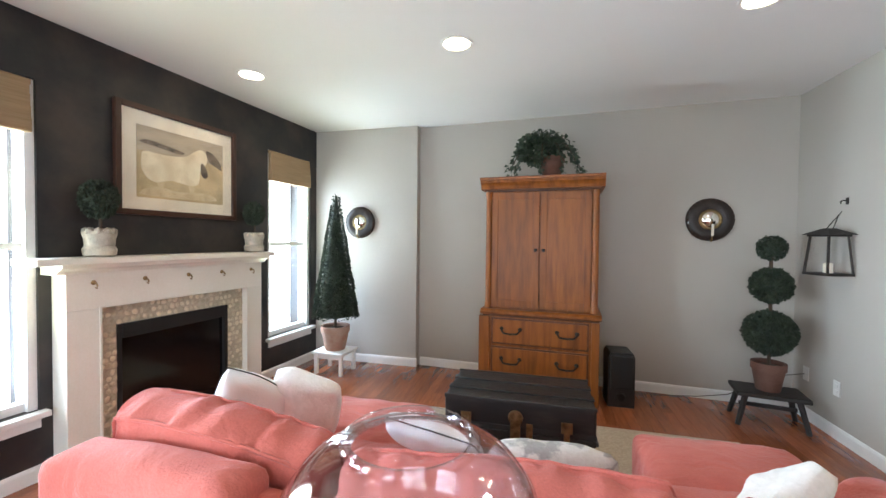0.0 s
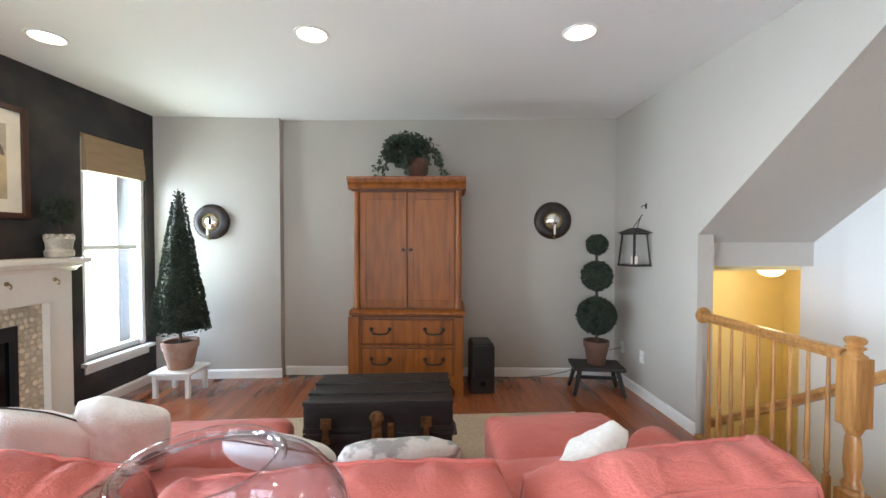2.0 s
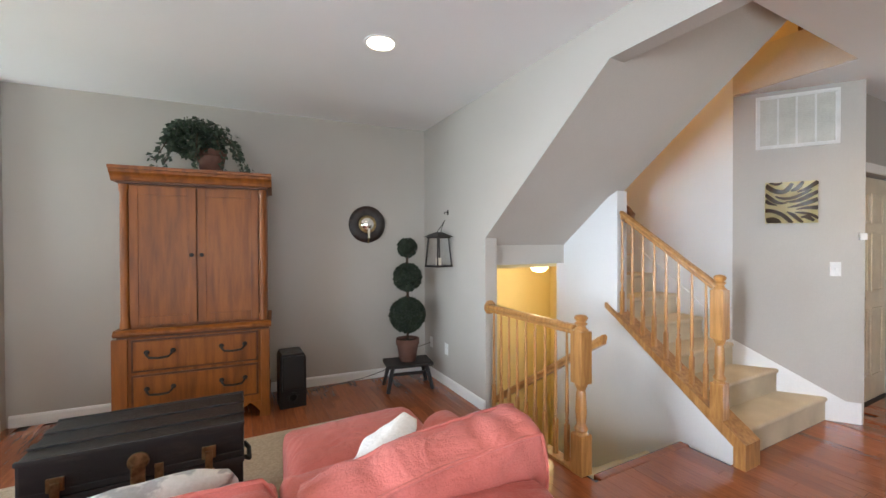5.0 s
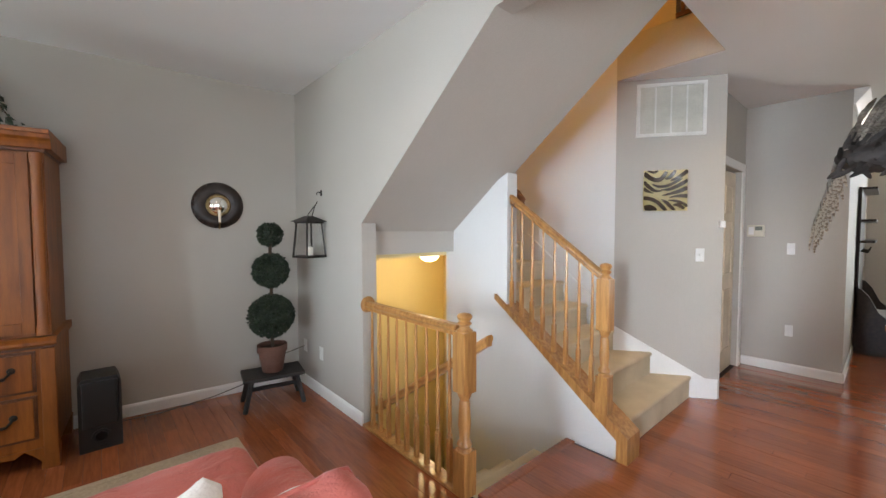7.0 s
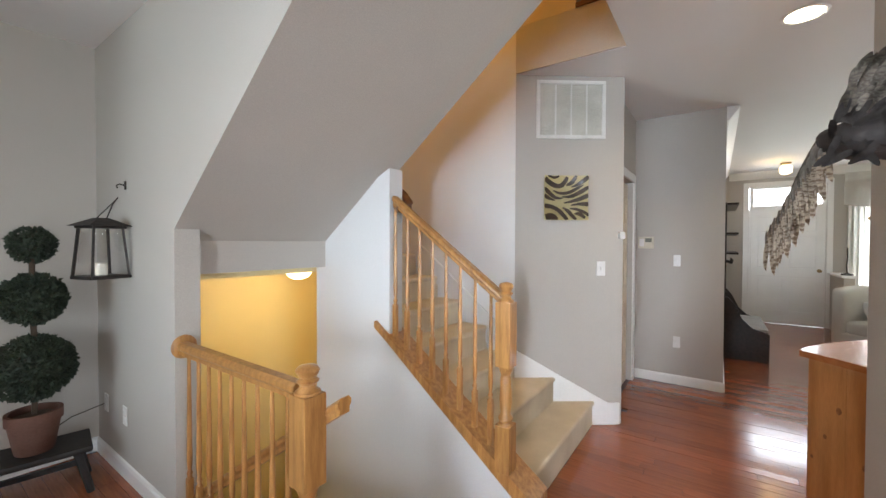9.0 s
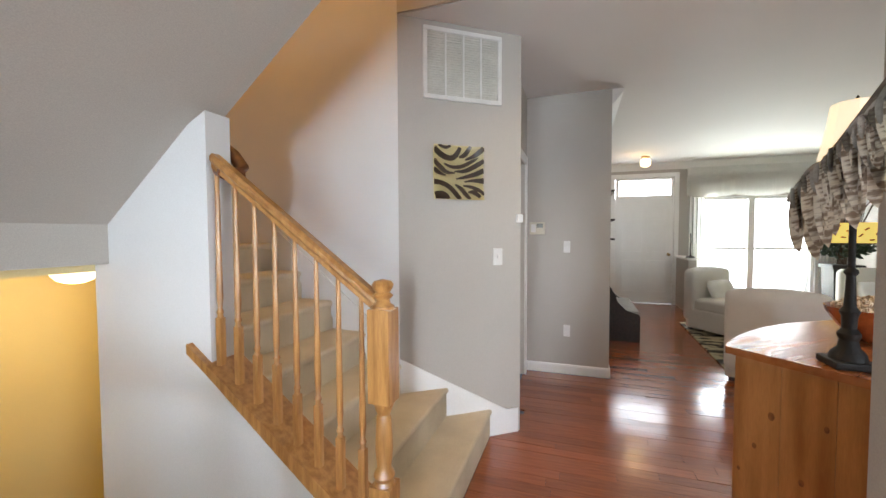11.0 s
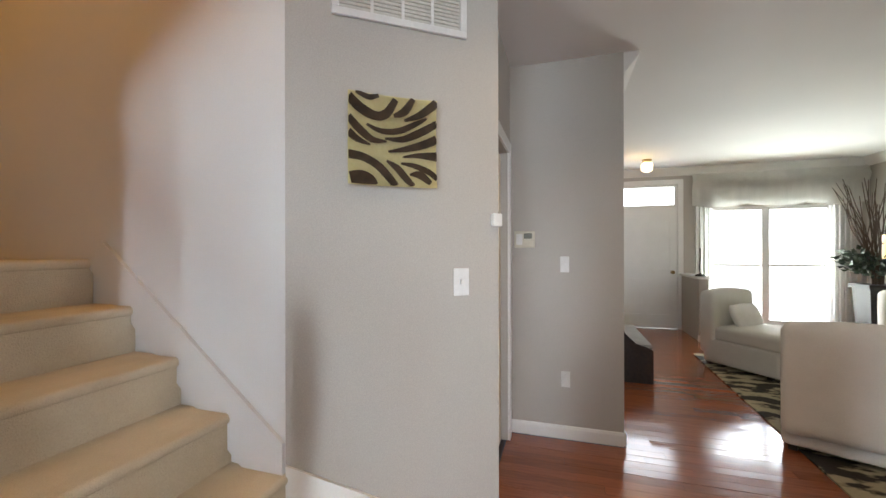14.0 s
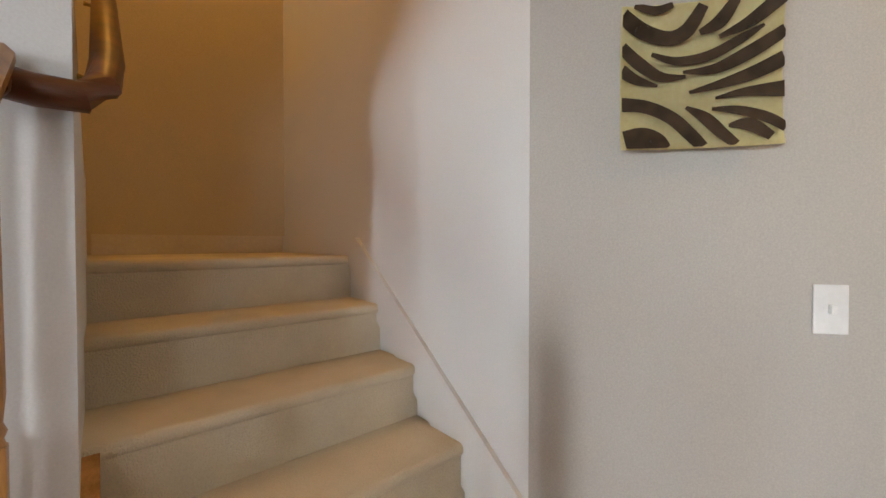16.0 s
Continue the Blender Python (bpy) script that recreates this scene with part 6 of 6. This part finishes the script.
def bird_mount():
    """A taxidermy bird with barred feathers and spread wings, fixed to the pillar."""
    f = empty("mounted_bird", "taxidermy bird with barred brown and pale wings on the pillar", "ornament")
    rnd = random.Random(9)

    def blade(length, width, bend):
        bm = bmesh.new()
        n = 14
        rows = []
        for i in range(n + 1):
            t = i / n
            w = width * (math.sin(math.pi * min(1, t * 0.90 + 0.10)) ** 0.5)
            rows.append([bm.verts.new((s * w, -abs(s) * w * 0.25 + bend * t * t, -length * t)) for s in (-1, 0, 1)])
        for a, b in zip(rows, rows[1:]):
            for j in (0, 1):
                bm.faces.new((a[j], a[j + 1], b[j + 1], b[j]))
        bmesh.ops.solidify(bm, geom=bm.faces[:], thickness=0.0012)
        return bm
    long_ones = [mesh_of("feather", blade(0.30 + 0.03 * k, 0.019, 0.03), FEATHER, 70) for k in range(4)]
    pale_ones = [mesh_of("feather", blade(0.12 + 0.02 * k, 0.020, 0.02), FEATHER_PALE, 70) for k in range(3)]
    dark_ones = [mesh_of("feather", blade(0.12 + 0.02 * k, 0.020, 0.02), FEATHER_DARK, 70) for k in range(3)]
    bar_ones = [mesh_of("feather", blade(0.125 + 0.010 * k, 0.0165, 0.010), FEATHER_BAR, 70) for k in range(3)]
    soft_ones = [mesh_of("feather", blade(0.09 + 0.012 * k, 0.014, 0.008), FEATHER_PALE if k else FEATHER, 70) for k in range(3)]
    mid_ones = [mesh_of("feather", blade(0.10 + 0.012 * k, 0.015, 0.014), FEATHER, 70) for k in range(3)]
    face = Vector((-0.98, -0.10, 0.0)).normalized()

    def lay(me, at, way, size=1.0):
        """A feather from its root along a way, its flat side to the room."""
        z = -Vector(way).normalized()
        y = -(face - z * face.dot(z)).normalized()
        x = y.cross(z)
        o = new("feather", me)
        o.parent = f
        o.matrix_world = Matrix.Translation(at) @ Matrix((x, y, z)).transposed().to_4x4() @ Matrix.Scale(size, 4)
    side = Vector((0.12, -0.99, 0.0))
    # the bird's dark rounded body against the pillar
    mid = Vector((2.485, 0.485, 1.665))
    bm = bmesh.new()
    bmesh.ops.create_uvsphere(bm, u_segments=28, v_segments=18, radius=1, matrix=Matrix.Translation(mid) @ Matrix.Diagonal((0.072, 0.095, 0.050, 1)))
    for v in bm.verts:
        v.co += v.normal * (0.014 * noise.noise(v.co * 22) + 0.006 * noise.noise(v.co * 60))
    part("bird_body", bm, FEATHER_DARK, f, "soft dark grey-brown plumage", 70)
    for row in range(3):
        for i in range(11):
            at = mid + side * (0.17 * (i / 10 - 0.5) + rnd.uniform(-0.01, 0.01)) + Vector((0, 0, 0.035 - 0.035 * row)) + face * (0.062 - 0.022 * abs(i / 5 - 1))
            lay(dark_ones[i % 3], at, side * rnd.uniform(-0.6, 0.9) + Vector((0, 0, -0.35)) + face * 0.12, 0.36)
    # lower wing: a slanting bone from which barred feathers hang, in three overlapping rows
    root, wrist = Vector((2.495, 0.565, 1.665)), Vector((2.714, 0.633, 1.475))
    bm = tube(bmesh.new(), [root + (wrist - root) * k / 6 + Vector((0, 0, 0.008 * math.sin(k))) for k in range(7)], 0.019, 10, 0.009)
    part("wing_bone", bm, FEATHER, f, "downy wing edge", 70)
    for row, (share, lift, first) in enumerate(((1.0, 0.0, 0.0), (0.66, 0.008, -0.004), (0.36, 0.014, -0.006))):
        for i in range(22):
            t = i / 21
            face = (Vector((-0.55, 0.83, 0.12)) + Vector((0.30, 0, 0)) * t).normalized()
            way = Vector((0.10, -0.06, -1)).lerp(Vector((-0.42, 0.16, -1)), t) + Vector((rnd.gauss(0, 0.03), rnd.gauss(0, 0.03), 0))
            at = root + (wrist - root) * t + face * (lift + 0.003 * (i % 2)) + Vector((0, 0, first))
            lay((bar_ones if row < 2 else soft_ones)[(i + row) % 3], at, way, share * (0.58 + 0.42 * math.sin(0.35 + 1.5 * t)))
    # small down over the bone and its front edge
    for i in range(60):
        t = rnd.random()
        face = Vector((-0.8, rnd.uniform(-0.1, 0.8), rnd.uniform(-0.1, 0.6))).normalized()
        lay(soft_ones[i % 3], root + (wrist - root) * t + face * (0.022 - 0.010 * t), (wrist - root) + Vector((0, 0, -0.12)) * rnd.random(), 0.42)
    # upper wing: a rounded mottled mass with its quills fanned up along the pillar
    base = Vector((2.475, 0.535, 1.69))
    face = Vector((-0.97, 0.22, 0.0)).normalized()
    for i in range(22):
        t = i / 21
        way = Vector((0.05, -0.08 - 0.24 * t, 0.28 - 0.20 * t)).normalized()
        lay(long_ones[i % 4], base + side * 0.10 * t + face * 0.003 * (i % 3), way, 0.60 - 0.10 * t)
    for row in range(7):
        for i in range(15):
            t = i / 14
            way = Vector((0.04, -0.08 - 0.24 * t, 0.28 - 0.20 * t)).normalized()
            face = Vector((-0.97, 0.45 - 0.5 * t, 0.1)).normalized()
            lay((dark_ones if row < 1 else mid_ones)[(i + row) % 3], base + side * (0.11 * t - 0.01) + way * 0.020 * row + face * (0.034 - 0.004 * row), way + Vector((rnd.gauss(0, 0.08), rnd.gauss(0, 0.08), 0)), 0.5)


bird_mount()

# white cloth-covered chair beside the pillar
ws = empty("slipper_chair", "white slipcovered chair beside the pillar", "chair", pose(2.34, 0.18, 0))
part("skirt", soft_block(-0.21, 0.21, -0.22, 0.22, 0.01, 0.42, 0.03, 40, 0.006), WHITE_CLOTH, ws, smooth=70)
part("seat", soft_block(-0.215, 0.215, -0.225, 0.225, 0.40, 0.47, 0.03, 41, 0.004), WHITE_CLOTH, ws, smooth=70)
part("backrest", soft_block(-0.205, 0.205, 0.14, 0.22, 0.44, 0.80, 0.035, 42, 0.005), WHITE_CLOTH, ws, smooth=70)


def armchair(m, label):
    c = empty("armchair", label, "armchair", m, "cream armchairs in the front room")
    # faces +y, back at -y
    part("base", soft_block(-0.36, 0.36, -0.36, 0.45, 0.03, 0.31, 0.03, 51, 0.004), CREAM_CLOTH, c, smooth=70)
    part("seat_cushion", soft_block(-0.355, 0.355, -0.24, 0.46, 0.29, 0.46, 0.05, 52, 0.006), CREAM_CLOTH, c, smooth=70)
    part("backrest", soft_block(-0.36, 0.36, -0.42, -0.22, 0.12, 0.86, 0.06, 53, 0.006), CREAM_CLOTH, c, smooth=70)
    for x in (-1, 1):
        for y in (-0.32, 0.32):
            part("leg", one(x * 0.30 - 0.025, x * 0.30 + 0.025, y - 0.025, y + 0.025, 0.0, 0.10, 0.004), DARK_WOOD, c)
    return c


armchair(pose(8.22, -0.98, 0.012, 0, 0, 128), "cream slipcovered armchair beside the entrance")
armchair(pose(6.32, -0.79, 0.012, 0, 0, -116), "cream slipcovered armchair seen from behind")
armchair(pose(8.50, -2.78, 0.012, 0, 0, 82), "cream slipcovered armchair by the leaning mirror")
for m, lab in ((pose(8.22, -0.98, 0.012, 0, 0, 128) @ pose(0, -0.10, 0.58, 22, 0, 0), "pale linen pillow on the armchair"), (pose(8.50, -2.78, 0.012, 0, 0, 82) @ pose(0, -0.10, 0.58, 22, 0, 0), "pale linen pillow on the armchair")):
    o = empty("chair_pillow", lab, "pillow", m, "pillows on the armchairs")
    cushion("cover", Matrix.Identity(4), 0.46, 0.30, 0.13, 61, WHITE_CLOTH, o)
ot = empty("green_pouf", "lime green cloth pouf between the armchairs", "pouf", pose(7.35, -1.75, 0.012))
part("cushion", soft_block(-0.25, 0.25, -0.25, 0.25, 0.02, 0.42, 0.08, 71, 0.006), LIME, ot, smooth=70)
dr = empty("floral_rug", "dark rug with cream floral scrolls", "rug", pose(0, 0, 0.001))
part("woven_field", prism(bmesh.new(), [(5.55, -0.40), (8.75, -0.50), (8.75, -2.9), (5.55, -2.9)], "z", 0, 0.011), RUG_DARK, dr)


def hall_bench():
    b = empty("hall_bench", "dark espresso hall tree with bench seat and shelves", "hall tree", pose(7.32, 0.70, 0))
    w = 1.2
    for x in (0.0, w - 0.035):
        out = [(0, 0), (-0.46, 0), (-0.46, 0.34), (-0.40, 0.37), (-0.30, 0.40), (-0.20, 0.50), (-0.12, 0.68), (-0.06, 0.76), (0.0, 0.78)]
        part("end_panel", prism(bmesh.new(), [(y * 1.0, z) for y, z in out], "x", x, x + 0.035), DARK_WOOD, b, "scrolled end panel")
    part("seat", one(0.035, w - 0.035, -0.45, -0.02, 0.36, 0.39, 0.004), material("grey_seat_cloth", (0.40, 0.39, 0.37), 0.8, bump=0.3), b, "grey seat")
    part("seat_front", one(0.035, w - 0.035, -0.45, -0.43, 0.02, 0.36), DARK_WOOD, b)
    part("back_panel", one(0.0, w, -0.03, -0.004, 0.39, 1.95, 0.003), DARK_WOOD, b)
    for z in (1.30, 1.55, 1.92):
        part("shelf", one(0.0, w, -0.15, -0.031, z, z + 0.025, 0.003), DARK_WOOD, b)
    for i in range(5):
        x = 0.15 + i * 0.22
        part("coat_hook", tube(bmesh.new(), [(x, -0.03, 1.20), (x, -0.09, 1.18), (x, -0.10, 1.23)], 0.007, 6), IRON, b)


hall_bench()
# entrance
panel_door("door_2", pose(10.49, -0.74, 0, 0, 0, 90) @ pose(1.0, 0, 0, 0, 0, 180) @ pose(0, -0.02, 0), 1.0, 2.06, TRIM, "white panelled front door standing closed", 0.93)
for ya, yb in ((0.262, 0.2985), (-0.7485, -0.742)):
    solid("door_jamb", one(10.452, 10.60, ya, yb, 0.0, 2.06), TRIM, "white painted jamb of the front door", "door frame", "structure")
tr = empty("window_4", "bright transom window over the front door", "window", pose(10.47, 0.28, 0, 0, 0, -90), "", "structure")
for a in ((0, 1.03, 2.06, 2.12), (0, 1.03, 2.43, 2.47), (0, 0.05, 2.12, 2.43), (0.98, 1.03, 2.12, 2.43)):
    part("frame", one(a[0], a[1], 0.0, 0.08, a[2], a[3]), TRIM, tr)
part("pane", one(0.05, 0.98, 0.04, 0.045, 2.12, 2.43), GLASS, tr).visible_shadow = False
casing(pose(10.45, 0.30, 0, 0, 0, -90), 1.05, 2.47)
fw = empty("window_5", "tall bright front window with centre mullion", "window", pose(10.47, -1.15, 0, 0, 0, -90), "", "structure")
for a in ((0, 1.70, 0.15, 0.22), (0, 1.70, 2.0, 2.06), (0, 0.05, 0.22, 2.0), (1.65, 1.70, 0.22, 2.0), (0.80, 0.90, 0.22, 2.0)):
    part("frame", one(a[0], a[1], 0.0, 0.10, a[2], a[3]), TRIM, fw)
for x0, x1 in ((0.05, 0.80), (0.90, 1.65)):
    part("meeting_rail", one(x0, x1, 0.03, 0.08, 1.08, 1.12), TRIM, fw)
    part("pane", one(x0, x1, 0.05, 0.055, 0.22, 2.0), GLASS, fw).visible_shadow = False
part("window_sill", one(-0.05, 1.75, -0.06, 0.0, 0.10, 0.149), TRIM, fw)


def drape(name, m, w, z0, z1, label, amp=0.02, folds=9):
    bm = bmesh.new()
    n = folds * 8
    a = [bm.verts.new((w * i / n, amp * math.sin(2 * math.pi * folds * i / n) + amp * 0.4 * math.sin(9.7 * i / n), z0 + 0.01 * math.sin(5 * i / n))) for i in range(n + 1)]
    b = [bm.verts.new((w * i / n, 0.6 * amp * math.sin(2 * math.pi * folds * i / n), z1)) for i in range(n + 1)]
    for i in range(n):
        bm.faces.new((a[i], a[i + 1], b[i + 1], b[i]))
    bmesh.ops.solidify(bm, geom=bm.faces[:], thickness=0.003)
    c = empty(name, label, "curtain", m)
    part("cloth", bm, SHEER, c, smooth=70)
    return c


drape("sheer_curtain", pose(10.36, -0.98, 0, 0, 0, -90), 0.26, 0.03, 2.35, "white sheer curtain beside the front window", 0.022, 4)
drape("sheer_curtain", pose(10.36, -2.76, 0, 0, 0, -90), 0.40, 0.03, 2.35, "white sheer curtain beside the front window", 0.022, 6)


def valance(m, w, z0, z1, swags=3):
    """A soft valance in shallow swags, with a puffed lower edge and a stitched hem."""
    v = empty("gathered_valance", "pale gathered fabric valance over the front window", "curtain", m)
    n, rows = swags * 16, 10
    bm = bmesh.new()
    grid = []
    for j in range(rows + 1):
        t = j / rows
        line = []
        for i in range(n + 1):
            u = i / n
            sag = 0.055 * abs(math.sin(math.pi * swags * u)) ** 0.7
            low = z0 + 0.055 - sag
            pleat = 0.010 * math.sin(2 * math.pi * swags * 5 * u) * (0.4 + 0.6 * t)
            puff = 0.045 * math.sin(math.pi * min(1, (1 - t) * 2.2)) ** 2
            line.append(bm.verts.new((w * u, pleat - puff, low + (z1 - low) * t)))
        grid.append(line)
    for a, b in zip(grid, grid[1:]):
        for i in range(n):
            bm.faces.new((a[i], a[i + 1], b[i + 1], b[i]))
    hem = [tuple(q.co) for q in grid[0]]
    bmesh.ops.solidify(bm, geom=bm.faces[:], thickness=0.003)
    part("cloth", bm, SHEER, v, smooth=70)
    part("hem", tube(bmesh.new(), hem, 0.009, 6), CREAM_CLOTH, v, "darker stitched hem", 60)


valance(pose(10.33, -0.93, 0, 0, 0, -90), 2.30, 2.04, 2.60)
bm = bmesh.new()
tube(bm, [(10.36, -0.85, 2.60), (10.36, -3.24, 2.60)], 0.012, 8)
solid("curtain_rod", bm, TRIM, "white curtain rod over the front window", "curtain rod")
# half wall beside the entrance
pw = empty("pony_wall", "low greige half wall with white cap by the entrance", "half wall", pose(9.55, -0.86, 0), "", "structure")
part("half_wall", one(0, 0.90, -0.06, 0.06, 0, 0.92), PAINT, pw)
part("cap", one(-0.03, 0.90, -0.09, 0.09, 0.92, 0.955, 0.006), TRIM, pw)
part("base", one(-0.014, -0.001, -0.074, 0.074, 0, 0.09), TRIM, pw)
cs = empty("candle_stand", "black iron candle stand on the half wall", "candle holder", pose(9.70, -0.86, 0.956))
part("foot", lathe(bmesh.new(), [(0.07, 0), (0.07, 0.02), (0.02, 0.035), (0.012, 0.05)], seg=18), IRON, cs)
part("stem", tube(bmesh.new(), [(0, 0, 0.04), (0.03, 0, 0.15), (-0.02, 0, 0.28), (0.01, 0, 0.42)], 0.009, 6), IRON, cs)


def planter():
    p = empty("tall_planter", "tall black square planter with bare branches and ferns", "planter", pose(9.5, -2.82, 0))
    bm = bmesh.new()
    a = [bm.verts.new((x * 0.13, y * 0.13, 0)) for x, y in ((-1, -1), (1, -1), (1, 1), (-1, 1))]
    b = [bm.verts.new((x * 0.17, y * 0.17, 0.84)) for x, y in ((-1, -1), (1, -1), (1, 1), (-1, 1))]
    bm.faces.new(a), bm.faces.new(b)
    for i in range(4):
        bm.faces.new((a[i], a[(i + 1) % 4], b[(i + 1) % 4], b[i]))
    part("pot", bm, BLACK, p)
    part("rim", one(-0.195, 0.195, -0.195, 0.195, 0.84, 0.90, 0.006), BLACK, p)
    rnd = random.Random(3)
    for i in range(34):
        a, k = rnd.uniform(0, 6.28), rnd.uniform(0.12, 0.46)
        h = rnd.uniform(1.1, 1.5)
        pts = [(0.05 * math.cos(a), 0.05 * math.sin(a), 0.86)]
        for j in range(1, 6):
            t = j / 5
            pts.append((k * t ** 1.3 * math.cos(a) + rnd.gauss(0, 0.02), k * t ** 1.3 * math.sin(a) + rnd.gauss(0, 0.02), 0.86 + h * t))
        part("branch", tube(bmesh.new(), pts, 0.011, 5, 0.004), BARK, p)

    def f(rnd):
        a = rnd.uniform(0, 6.28)
        r = rnd.uniform(0.05, 0.34)
        return (r * math.cos(a), r * math.sin(a), 0.95 + 0.5 * r + rnd.uniform(0, 0.25)), (math.cos(a), math.sin(a), 0.4)
    leaves("fern_fronds", p, IVY, 420, f, 0.10, 14)


planter()


def pendant():
    p = empty("drum_pendant", "yellow drum pendant lamp with dark dashes, lit", "pendant lamp", pose(7.1, -1.72, 0))
    part("canopy", lathe(bmesh.new(), [(0.065, H - 0.001), (0.065, H - 0.02), (0.02, H - 0.035)], seg=20), TRIM, p)
    part("cord", tube(bmesh.new(), [(0, 0, H - 0.03), (0, 0, 1.49)], 0.005, 6), TRIM, p)
    part("drum", lathe(bmesh.new(), [(0.253, 1.285), (0.258, 1.285), (0.258, 1.487), (0.253, 1.487)], seg=48), DRUM_SHADE, p, "glowing yellow drum shade", 40)
    dark = material("dark_dash", (0.22, 0.11, 0.02), 0.8, bump=0.0)
    rnd = random.Random(6)
    for i in range(40):
        a = 2 * math.pi * i / 40
        part("dash", one(-0.021, 0.021, -0.0015, 0.0, -0.0075, 0.0075, 0.0006), dark, p).matrix_local = pose(0, 0, 0, 0, 0, math.degrees(a)) @ pose(0, -0.2595, 1.30 + 0.17 * ((i * 0.37) % 1), 0, rnd.uniform(-50, 20), 0)


pendant()
fl = empty("foyer_lamp", "small lit glass ceiling lamp by the entrance", "ceiling light", pose(9.6, -0.12, 0))
part("canopy", lathe(bmesh.new(), [(0.07, H - 0.001), (0.07, H - 0.02), (0.03, H - 0.04)], seg=20), BRASS, fl)
part("glass", lathe(bmesh.new(), [(0.05, H - 0.04), (0.085, H - 0.07), (0.08, H - 0.16), (0.03, H - 0.19)], seg=24), DOME_GLOW, fl, "glowing glass shade", 50)


def leaning_mirror():
    m = empty("floor_mirror", "large dark-framed mirror leaning on the wall", "mirror", pose(7.45, -3.16, 0.002, 4, 0, 0))
    w, h, b = 1.15, 2.12, 0.15
    for a in ((0, b, 0, h), (w - b, w, 0, h), (b, w - b, 0, b), (b, w - b, h - b, h)):
        part("frame", one(a[0], a[1], -0.03, 0.03, a[2], a[3], 0.01), DARK_WOOD, m)
    part("mirror_glass", one(b, w - b, -0.01, 0.005, b, h - b), SILVER, m, "clear mirror glass")


leaning_mirror()

# ---- floorboards ----


def floorboards():
    """Boards run along y; those of the hall are single pieces, the rest one mesh."""
    rnd = random.Random(17)
    fl = bpy.data.objects["floor"]
    bw, th = 0.083, 0.0138
    shapes = {}

    def shape(length):
        key = round(length, 1)
        if key not in shapes:
            bm = one(-bw / 2 + 0.0007, bw / 2 - 0.0007, 0.0006, key - 0.0006, -th, 0)
            shapes[key] = mesh_of("floorboard", bm, BOARD)
        return shapes[key], key
    rest = bmesh.new()
    count = 0
    n = int((10.45 + 3.1) / bw)
    for i in range(n):
        x = -3.1 + bw * (i + 0.5)
        if x < 2.16:
            lo = -2.5
            hi = min(4.62, 4.50 - 0.0755 * (x + 1.43)) if x > -1.45 else 4.41
        elif x < 3.04:
            lo, hi = -3.27, 1.835
        elif x < 4.6:
            lo, hi = -3.27, 1.555
        elif x < 5.85:
            lo, hi = -3.27, 1.50
        else:
            lo, hi = -3.27, 0.703
        y = lo - rnd.uniform(0, 1.0)
        while y < hi:
            ln = rnd.choice((0.7, 0.9, 1.1, 1.3, 1.5))
            a, b = max(y, lo), min(y + ln, hi)
            y += ln
            if b - a < 0.12:
                continue
            if 2.2 < x < 6.2 and b > -0.9 and count < 290:
                me, key = shape(b - a)
                o = new("floorboard", me)
                o.parent = fl
                o.location = (x, a, 0)
                o.scale = (1, (b - a) / key, 1)
                o.rotation_euler = (rnd.gauss(0, 0.0006), rnd.gauss(0, 0.0065), 0)
                count += 1
            else:
                tilt = Matrix.Translation((x, a, 0)) @ Matrix.Rotation(rnd.gauss(0, 0.0022 if x < 2.2 else 0.0065), 4, "Y")
                box(rest, -bw / 2 + 0.0007, bw / 2 - 0.0007, 0.0006, b - a - 0.0006, -th, 0, m=tilt)
    me = bpy.data.meshes.new("floorboards_joined")
    rest.to_mesh(me)
    rest.free()
    me.materials.append(BOARD_REST)
    o = new("floorboards_joined", me)
    o.parent = fl
    tagged(o, "reddish oak boards", "", "", "stuff")


BOARD_REST = BOARD.copy()
for nd in BOARD_REST.node_tree.nodes:
    if nd.bl_idname == "ShaderNodeObjectInfo":
        geo = BOARD_REST.node_tree.nodes.new("ShaderNodeNewGeometry")
        for lk in list(nd.outputs["Random"].links):
            BOARD_REST.node_tree.links.new(geo.outputs["Random Per Island"], lk.to_socket)
floorboards()
